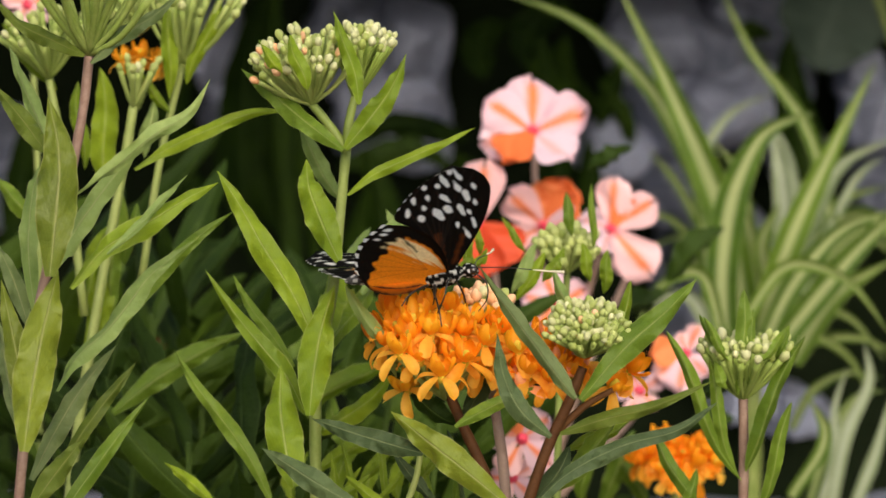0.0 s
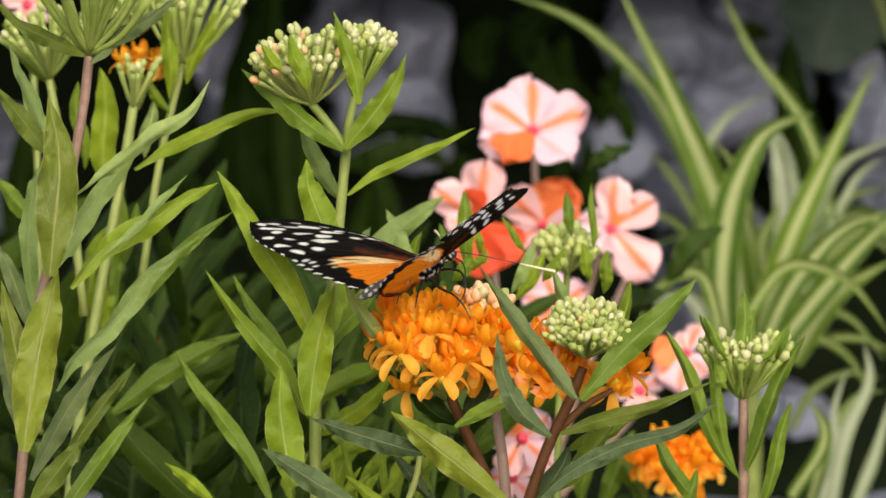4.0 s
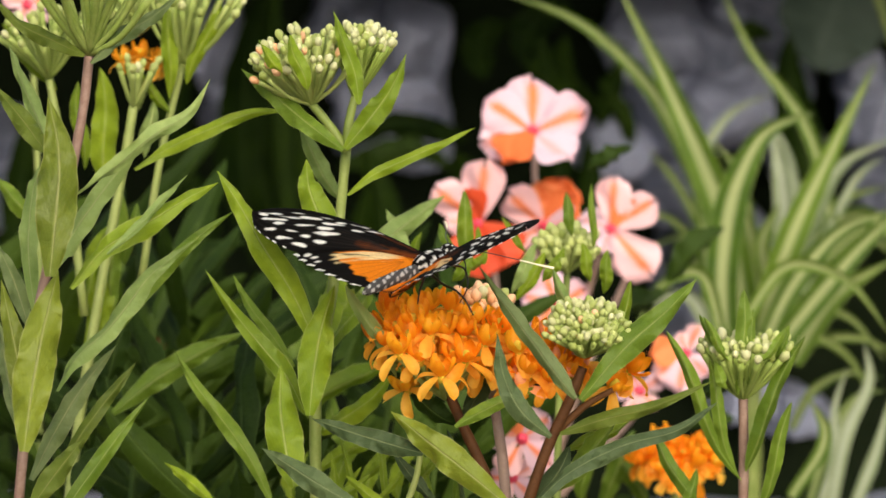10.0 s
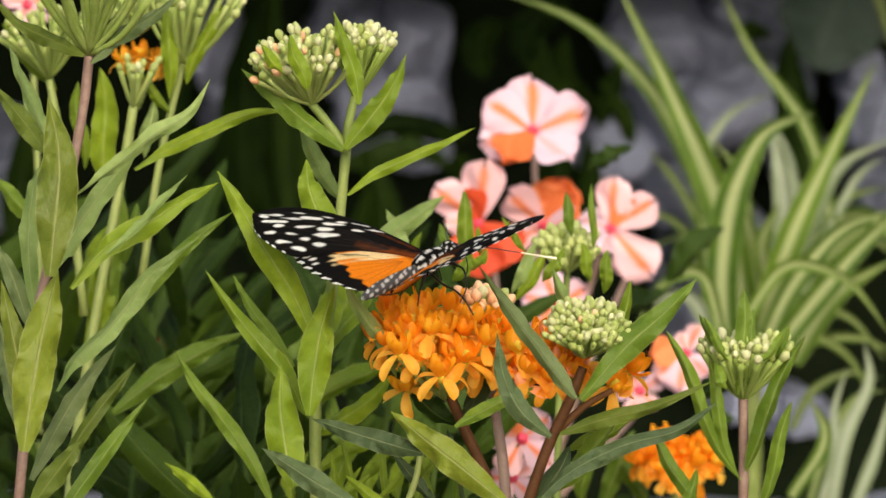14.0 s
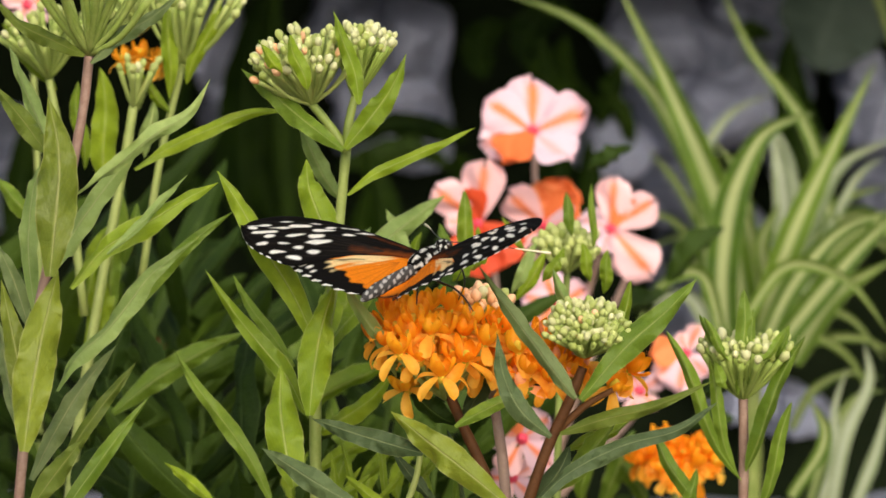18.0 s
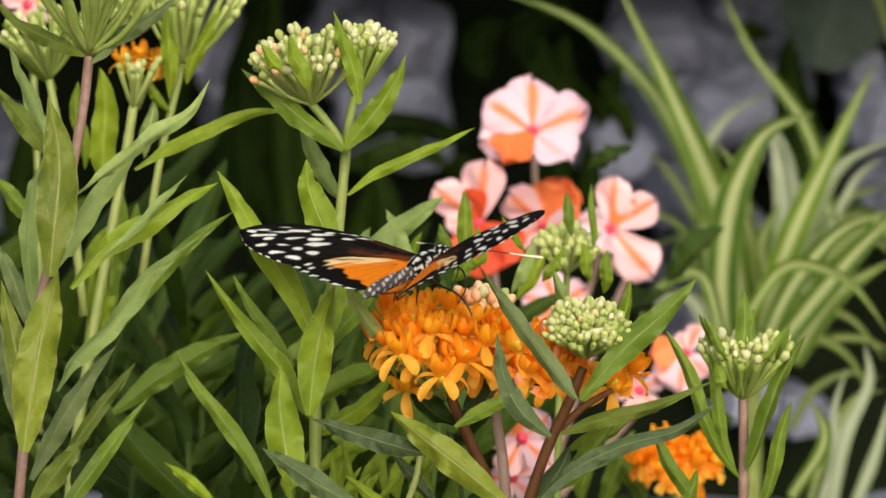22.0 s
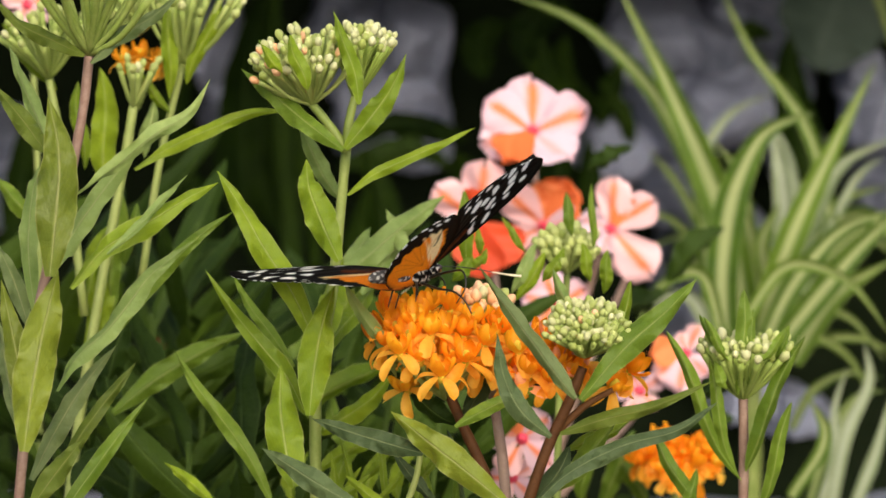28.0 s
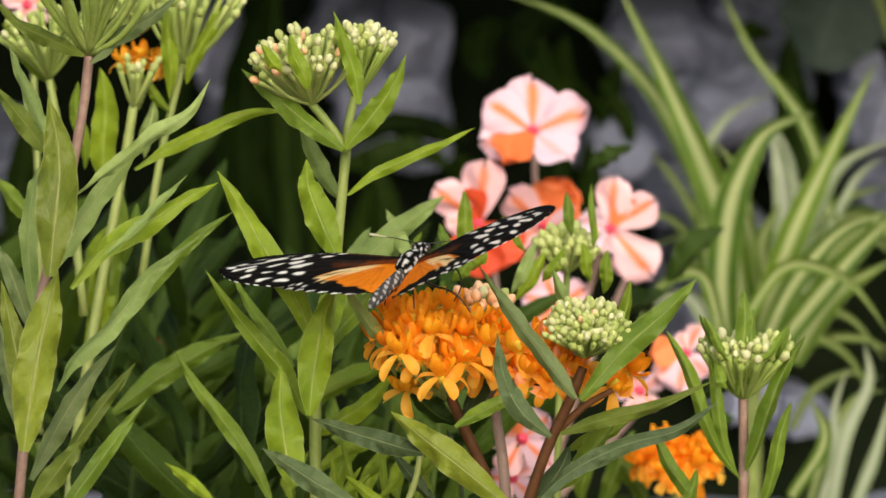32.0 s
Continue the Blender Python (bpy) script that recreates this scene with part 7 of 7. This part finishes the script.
    walk(fore, [
        (0.0, pose(-0.0016, 0.0020, 0.0012, 0.3, -2.2, 19.5)),
        (0.5, pose(-0.0016, 0.0020, 0.0012, 2.1, -1.2, 21.3)),
        (1.0, pose(-0.0016, 0.0020, 0.0012, 3.3, -1.9, 21.5)),
        (1.5, pose(-0.0016, 0.0020, 0.0012, 2.7, -1.2, 17.5)),
        (2.0, pose(-0.0016, 0.0020, 0.0012, 4.0, 7.5, 15.3)),
        (2.5, pose(-0.0016, 0.0020, 0.0012, -0.1, 2.8, 14.5)),
        (3.0, pose(-0.0016, 0.0020, 0.0012, -1.7, 7.8, 14.9)),
        (3.5, pose(-0.0016, 0.0020, 0.0012, -0.1, 11.8, 15.5)),
        (5.5, pose(-0.0016, 0.0020, 0.0012, 0.5, 11.5, 10.1)),
        (6.0, pose(-0.0016, 0.0020, 0.0012, 0.2, 11.5, 6.7)),
        (6.5, pose(-0.0016, 0.0020, 0.0012, 1.3, 15.6, 9.4)),
        (7.0, pose(-0.0016, 0.0020, 0.0012, 1.4, 15.7, 9.8)),
        (8.0, pose(-0.0016, 0.0020, 0.0012, 1.8, 15.4, 11.6)),
        (9.0, pose(-0.0016, 0.0020, 0.0012, 0.9, 11.0, 11.2)),
        (10.0, pose(-0.0016, 0.0020, 0.0012, 2.3, 13.8, 14.3)),
        (12.0, pose(-0.0016, 0.0020, 0.0012, 3.4, 16.0, 15.4)),
        (13.0, pose(-0.0016, 0.0020, 0.0012, 3.0, 13.4, 15.7)),
        (14.0, pose(-0.0016, 0.0020, 0.0012, 2.9, 14.3, 14.1)),
        (17.0, pose(-0.0016, 0.0020, 0.0012, 3.4, 16.1, 14.3)),
        (18.0, pose(-0.0016, 0.0020, 0.0012, 4.3, 14.7, 17.4)),
        (19.0, pose(-0.0016, 0.0020, 0.0012, 4.6, 14.8, 16.5)),
        (20.0, pose(-0.0016, 0.0020, 0.0012, 4.5, 13.3, 16.1)),
        (21.0, pose(-0.0016, 0.0020, 0.0012, 3.4, 9.0, 13.8)),
        (22.0, pose(-0.0016, 0.0020, 0.0012, 2.6, 9.3, 14.9)),
        (23.0, pose(-0.0016, 0.0020, 0.0012, 1.4, 9.2, 14.3)),
        (24.0, pose(-0.0016, 0.0020, 0.0012, 3.3, 11.2, 16.6)),
        (25.0, pose(-0.0016, 0.0020, 0.0012, 2.9, 7.2, 14.9)),
        (25.5, pose(-0.0016, 0.0020, 0.0012, 4.1, 8.4, 15.0)),
        (27.5, pose(-0.0016, 0.0020, 0.0012, 7.1, 7.9, 12.1)),
        (28.0, pose(-0.0016, 0.0020, 0.0012, 6.3, -0.2, 12.3)),
        (29.0, pose(-0.0016, 0.0020, 0.0012, 0.5, 1.3, 17.6)),
        (30.0, pose(-0.0016, 0.0020, 0.0012, -0.3, -1.4, 17.6)),
        (30.3, pose(-0.0016, 0.0020, 0.0012, -0.5, -1.8, 18.0)),
        (30.6, pose(-0.0016, 0.0020, 0.0012, -7.0, -7.3, 1.4)),
        (30.8, pose(-0.0016, 0.0020, 0.0012, -0.4, -5.1, 12.5)),
        (31.0, pose(-0.0016, 0.0020, 0.0012, -0.2, -6.3, 12.3)),
        (31.1, pose(-0.0016, 0.0020, 0.0012, -2.8, -0.4, 9.9)),
        (31.2, pose(-0.0016, 0.0020, 0.0012, -4.2, 3.5, 8.1)),
        (31.4, pose(-0.0016, 0.0020, 0.0012, -5.4, -4.3, 10.1)),
        (31.6, pose(-0.0016, 0.0020, 0.0012, -6.0, -6.7, 12.0)),
        (31.8, pose(-0.0016, 0.0020, 0.0012, -6.2, -6.9, 12.6)),
        (32.0, pose(-0.0016, 0.0020, 0.0012, -5.0, -0.7, 11.8)),
    ])
    walk(hind, [
        (0.0, pose(-0.0016, 0.0020, 0.0007, 0.3, -2.2, 21.5)),
        (0.5, pose(-0.0016, 0.0020, 0.0007, 2.0, -1.3, 23.1)),
        (1.0, pose(-0.0016, 0.0020, 0.0007, 3.2, -2.0, 23.2)),
        (1.5, pose(-0.0016, 0.0020, 0.0007, 2.6, -1.3, 20.2)),
        (2.0, pose(-0.0016, 0.0020, 0.0007, 4.5, 7.3, 18.8)),
        (2.5, pose(-0.0016, 0.0020, 0.0007, 0.1, 2.8, 17.6)),
        (3.0, pose(-0.0016, 0.0020, 0.0007, -1.3, 7.9, 17.4)),
        (3.5, pose(-0.0016, 0.0020, 0.0007, 0.4, 11.8, 17.9)),
        (5.5, pose(-0.0016, 0.0020, 0.0007, 0.8, 11.5, 11.9)),
        (6.0, pose(-0.0016, 0.0020, 0.0007, 0.6, 11.5, 8.4)),
        (6.5, pose(-0.0016, 0.0020, 0.0007, 1.9, 15.6, 11.5)),
        (7.0, pose(-0.0016, 0.0020, 0.0007, 2.1, 15.6, 12.3)),
        (8.0, pose(-0.0016, 0.0020, 0.0007, 2.7, 15.3, 14.9)),
        (9.0, pose(-0.0016, 0.0020, 0.0007, 1.6, 10.9, 15.3)),
        (10.0, pose(-0.0016, 0.0020, 0.0007, 3.1, 13.6, 17.7)),
        (12.0, pose(-0.0016, 0.0020, 0.0007, 4.0, 15.9, 17.4)),
        (13.0, pose(-0.0016, 0.0020, 0.0007, 3.3, 13.4, 16.9)),
        (14.0, pose(-0.0016, 0.0020, 0.0007, 3.1, 14.3, 14.6)),
        (17.0, pose(-0.0016, 0.0020, 0.0007, 3.6, 16.0, 15.2)),
        (18.0, pose(-0.0016, 0.0020, 0.0007, 4.4, 14.7, 17.6)),
        (19.0, pose(-0.0016, 0.0020, 0.0007, 4.5, 14.9, 16.1)),
        (20.0, pose(-0.0016, 0.0020, 0.0007, 4.3, 13.3, 15.2)),
        (21.0, pose(-0.0016, 0.0020, 0.0007, 3.2, 9.1, 12.2)),
        (22.0, pose(-0.0016, 0.0020, 0.0007, 2.4, 9.4, 13.5)),
        (23.0, pose(-0.0016, 0.0020, 0.0007, 1.2, 9.2, 13.1)),
        (24.0, pose(-0.0016, 0.0020, 0.0007, 3.3, 11.2, 16.5)),
        (25.0, pose(-0.0016, 0.0020, 0.0007, 3.0, 7.2, 16.0)),
        (25.5, pose(-0.0016, 0.0020, 0.0007, 4.2, 8.4, 15.5)),
        (27.5, pose(-0.0016, 0.0020, 0.0007, 6.8, 8.2, 10.0)),
        (28.0, pose(-0.0016, 0.0020, 0.0007, 6.3, 0.1, 9.5)),
        (29.0, pose(-0.0016, 0.0020, 0.0007, 0.5, 1.3, 17.6)),
        (30.0, pose(-0.0016, 0.0020, 0.0007, -0.3, -1.4, 17.6)),
        (30.3, pose(-0.0016, 0.0020, 0.0007, -0.5, -1.8, 18.0)),
        (30.6, pose(-0.0016, 0.0020, 0.0007, -7.4, -6.8, 5.1)),
        (30.8, pose(-0.0016, 0.0020, 0.0007, -0.4, -5.1, 12.4)),
        (31.0, pose(-0.0016, 0.0020, 0.0007, -0.2, -6.3, 12.3)),
        (31.1, pose(-0.0016, 0.0020, 0.0007, -2.8, -0.4, 8.9)),
        (31.2, pose(-0.0016, 0.0020, 0.0007, -4.1, 3.5, 9.1)),
        (31.4, pose(-0.0016, 0.0020, 0.0007, -5.4, -4.2, 10.9)),
        (31.6, pose(-0.0016, 0.0020, 0.0007, -6.1, -6.6, 12.7)),
        (31.8, pose(-0.0016, 0.0020, 0.0007, -6.3, -6.9, 13.1)),
        (32.0, pose(-0.0016, 0.0020, 0.0007, -5.0, -0.7, 12.1)),
    ])
    fore, hind = wings["right"]
    walk(fore, [
        (0.0, pose(0.0016, 0.0020, 0.0012, 4.0, -45.4, 0.6)),
        (0.5, pose(0.0016, 0.0020, 0.0012, 3.6, -41.6, 1.9)),
        (1.0, pose(0.0016, 0.0020, 0.0012, 0.5, -33.0, 8.9)),
        (1.5, pose(0.0016, 0.0020, 0.0012, 1.6, -33.3, 4.4)),
        (2.0, pose(0.0016, 0.0020, 0.0012, 2.2, -39.7, 0.8)),
        (2.5, pose(0.0016, 0.0020, 0.0012, 1.4, -33.9, 1.7)),
        (3.0, pose(0.0016, 0.0020, 0.0012, 0.0, -35.4, 3.6)),
        (3.5, pose(0.0016, 0.0020, 0.0012, 0.8, -39.6, 0.2)),
        (5.5, pose(0.0016, 0.0020, 0.0012, -2.7, -21.9, -2.0)),
        (6.0, pose(0.0016, 0.0020, 0.0012, -4.2, -20.3, -1.0)),
        (6.5, pose(0.0016, 0.0020, 0.0012, -0.9, -27.0, -3.9)),
        (7.0, pose(0.0016, 0.0020, 0.0012, 1.1, -26.2, -4.2)),
        (8.0, pose(0.0016, 0.0020, 0.0012, 5.7, -27.2, -5.8)),
        (9.0, pose(0.0016, 0.0020, 0.0012, 9.1, -25.9, -5.0)),
        (10.0, pose(0.0016, 0.0020, 0.0012, 8.8, -26.0, -6.3)),
        (12.0, pose(0.0016, 0.0020, 0.0012, 6.2, -29.6, -4.4)),
        (13.0, pose(0.0016, 0.0020, 0.0012, 4.5, -28.5, -3.0)),
        (14.0, pose(0.0016, 0.0020, 0.0012, 2.1, -26.4, 0.2)),
        (17.0, pose(0.0016, 0.0020, 0.0012, 5.5, -18.2, 1.1)),
        (18.0, pose(0.0016, 0.0020, 0.0012, 7.6, -22.9, -2.4)),
        (19.0, pose(0.0016, 0.0020, 0.0012, 9.0, -26.1, -3.5)),
        (20.0, pose(0.0016, 0.0020, 0.0012, 10.4, -26.1, -4.6)),
        (21.0, pose(0.0016, 0.0020, 0.0012, 10.9, -30.6, -3.3)),
        (22.0, pose(0.0016, 0.0020, 0.0012, 10.3, -28.8, -4.1)),
        (23.0, pose(0.0016, 0.0020, 0.0012, 8.7, -32.9, -2.6)),
        (24.0, pose(0.0016, 0.0020, 0.0012, 12.0, -33.3, -5.6)),
        (25.0, pose(0.0016, 0.0020, 0.0012, 12.5, -32.5, -3.6)),
        (25.5, pose(0.0016, 0.0020, 0.0012, 10.8, -34.2, -3.4)),
        (27.5, pose(0.0016, 0.0020, 0.0012, 4.7, -46.8, -3.5)),
        (28.0, pose(0.0016, 0.0020, 0.0012, 2.2, -39.5, -2.6)),
        (29.0, pose(0.0016, 0.0020, 0.0012, 11.2, -45.6, -8.1)),
        (30.0, pose(0.0016, 0.0020, 0.0012, 10.6, -41.4, -7.8)),
        (30.3, pose(0.0016, 0.0020, 0.0012, 11.2, -39.5, -9.1)),
        (30.6, pose(0.0016, 0.0020, 0.0012, 7.9, -45.0, -10.6)),
        (30.8, pose(0.0016, 0.0020, 0.0012, 5.1, -38.3, -10.2)),
        (31.0, pose(0.0016, 0.0020, 0.0012, 6.7, -38.2, -8.7)),
        (31.1, pose(0.0016, 0.0020, 0.0012, 0.4, -36.8, -6.5)),
        (31.2, pose(0.0016, 0.0020, 0.0012, -2.3, -34.1, -4.7)),
        (31.4, pose(0.0016, 0.0020, 0.0012, 0.3, -34.7, -6.7)),
        (31.6, pose(0.0016, 0.0020, 0.0012, 3.1, -38.2, -8.5)),
        (31.8, pose(0.0016, 0.0020, 0.0012, 3.1, -32.6, -7.1)),
        (32.0, pose(0.0016, 0.0020, 0.0012, 1.5, -27.8, -1.6)),
    ])
    walk(hind, [
        (0.0, pose(0.0016, 0.0020, 0.0007, 11.9, -44.3, -10.6)),
        (0.5, pose(0.0016, 0.0020, 0.0007, 10.5, -40.7, -8.7)),
        (1.0, pose(0.0016, 0.0020, 0.0007, 5.6, -32.5, -0.6)),
        (1.5, pose(0.0016, 0.0020, 0.0007, 6.7, -32.7, -5.1)),
        (2.0, pose(0.0016, 0.0020, 0.0007, 8.7, -39.0, -9.5)),
        (2.5, pose(0.0016, 0.0020, 0.0007, 6.7, -33.3, -7.9)),
        (3.0, pose(0.0016, 0.0020, 0.0007, 5.7, -35.0, -6.2)),
        (3.5, pose(0.0016, 0.0020, 0.0007, 7.4, -39.1, -10.2)),
        (5.5, pose(0.0016, 0.0020, 0.0007, -1.8, -22.0, -4.3)),
        (6.0, pose(0.0016, 0.0020, 0.0007, -4.2, -20.3, -1.0)),
        (6.5, pose(0.0016, 0.0020, 0.0007, -1.0, -27.0, -3.8)),
        (7.0, pose(0.0016, 0.0020, 0.0007, 1.0, -26.2, -4.1)),
        (8.0, pose(0.0016, 0.0020, 0.0007, 5.6, -27.2, -5.5)),
        (9.0, pose(0.0016, 0.0020, 0.0007, 8.9, -26.0, -4.6)),
        (10.0, pose(0.0016, 0.0020, 0.0007, 8.6, -26.0, -6.0)),
        (12.0, pose(0.0016, 0.0020, 0.0007, 6.1, -29.7, -4.2)),
        (13.0, pose(0.0016, 0.0020, 0.0007, 4.5, -28.5, -2.9)),
        (14.0, pose(0.0016, 0.0020, 0.0007, 2.1, -26.4, 0.2)),
        (17.0, pose(0.0016, 0.0020, 0.0007, 5.1, -18.3, 2.2)),
        (18.0, pose(0.0016, 0.0020, 0.0007, 6.9, -23.1, -0.7)),
        (19.0, pose(0.0016, 0.0020, 0.0007, 8.0, -26.4, -1.1)),
        (20.0, pose(0.0016, 0.0020, 0.0007, 9.0, -26.5, -1.5)),
        (21.0, pose(0.0016, 0.0020, 0.0007, 8.9, -31.2, 0.6)),
        (22.0, pose(0.0016, 0.0020, 0.0007, 8.9, -29.2, -1.3)),
        (23.0, pose(0.0016, 0.0020, 0.0007, 7.7, -33.1, -0.7)),
        (24.0, pose(0.0016, 0.0020, 0.0007, 11.3, -33.5, -4.4)),
        (25.0, pose(0.0016, 0.0020, 0.0007, 12.3, -32.5, -3.3)),
        (25.5, pose(0.0016, 0.0020, 0.0007, 11.9, -33.8, -5.4)),
        (27.5, pose(0.0016, 0.0020, 0.0007, 13.0, -45.6, -14.9)),
        (28.0, pose(0.0016, 0.0020, 0.0007, 8.7, -38.8, -12.8)),
        (29.0, pose(0.0016, 0.0020, 0.0007, 18.8, -43.5, -19.0)),
        (30.0, pose(0.0016, 0.0020, 0.0007, 17.2, -39.5, -18.0)),
        (30.3, pose(0.0016, 0.0020, 0.0007, 17.4, -37.5, -19.0)),
        (30.6, pose(0.0016, 0.0020, 0.0007, 7.9, -45.0, -10.6)),
        (30.8, pose(0.0016, 0.0020, 0.0007, 6.3, -38.1, -12.2)),
        (31.0, pose(0.0016, 0.0020, 0.0007, 8.5, -37.9, -11.5)),
        (31.1, pose(0.0016, 0.0020, 0.0007, 3.6, -36.6, -11.7)),
        (31.2, pose(0.0016, 0.0020, 0.0007, 1.9, -34.1, -12.2)),
        (31.4, pose(0.0016, 0.0020, 0.0007, 3.9, -34.5, -13.1)),
        (31.6, pose(0.0016, 0.0020, 0.0007, 6.4, -37.8, -13.9)),
        (31.8, pose(0.0016, 0.0020, 0.0007, 5.3, -32.3, -11.1)),
        (32.0, pose(0.0016, 0.0020, 0.0007, 2.8, -27.7, -4.3)),
    ])
    walk(antennae["right"], [
        (0.0, pose(0.0006, 0.0098, 0.0020, 3.9, -0.0, -50.5)),
        (1.0, pose(0.0006, 0.0098, 0.0020, 3.9, -0.0, -50.5)),
        (2.0, pose(0.0006, 0.0098, 0.0020, -1.7, -0.0, -37.8)),
        (3.0, pose(0.0006, 0.0098, 0.0020, -13.6, -0.0, -52.9)),
        (6.0, pose(0.0006, 0.0098, 0.0020, -15.8, -0.0, -52.8)),
        (9.0, pose(0.0006, 0.0098, 0.0020, -19.0, -0.0, -43.2)),
        (14.0, pose(0.0006, 0.0098, 0.0020, -16.8, -0.0, -46.2)),
        (17.0, pose(0.0006, 0.0098, 0.0020, -16.9, -0.0, -50.1)),
        (21.0, pose(0.0006, 0.0098, 0.0020, -14.9, -0.0, -41.1)),
        (23.0, pose(0.0006, 0.0098, 0.0020, -17.1, -0.0, -34.0)),
        (25.0, pose(0.0006, 0.0098, 0.0020, -16.5, -0.0, -33.2)),
        (28.0, pose(0.0006, 0.0098, 0.0020, -7.1, -0.0, -27.1)),
        (29.0, pose(0.0006, 0.0098, 0.0020, -4.8, -0.0, -22.2)),
        (30.0, pose(0.0006, 0.0098, 0.0020, -5.4, -0.0, -19.8)),
        (30.6, pose(0.0006, 0.0098, 0.0020, -10.8, -0.0, -40.8)),
        (32.0, pose(0.0006, 0.0098, 0.0020, -10.8, -0.0, -40.8)),
    ])
    walk(antennae["left"], [
        (0.0, pose(-0.0006, 0.0098, 0.0020, -1.0, 0.0, 63.2)),
        (1.0, pose(-0.0006, 0.0098, 0.0020, -1.0, 0.0, 63.2)),
        (6.0, pose(-0.0006, 0.0098, 0.0020, -10.9, 0.0, 43.0)),
        (9.0, pose(-0.0006, 0.0098, 0.0020, -4.9, 0.0, 43.5)),
        (14.0, pose(-0.0006, 0.0098, 0.0020, -11.7, 0.0, 45.6)),
        (17.0, pose(-0.0006, 0.0098, 0.0020, -10.0, 0.0, 50.6)),
        (21.0, pose(-0.0006, 0.0098, 0.0020, -15.8, 0.0, 52.3)),
        (23.0, pose(-0.0006, 0.0098, 0.0020, -16.8, 0.0, 52.0)),
        (25.0, pose(-0.0006, 0.0098, 0.0020, -13.5, 0.0, 47.1)),
        (30.6, pose(-0.0006, 0.0098, 0.0020, -25.9, 0.0, 46.5)),
        (31.2, pose(-0.0006, 0.0098, 0.0020, -26.4, 0.0, 36.2)),
        (32.0, pose(-0.0006, 0.0098, 0.0020, -13.7, 0.0, 54.9)),
    ])


motions()
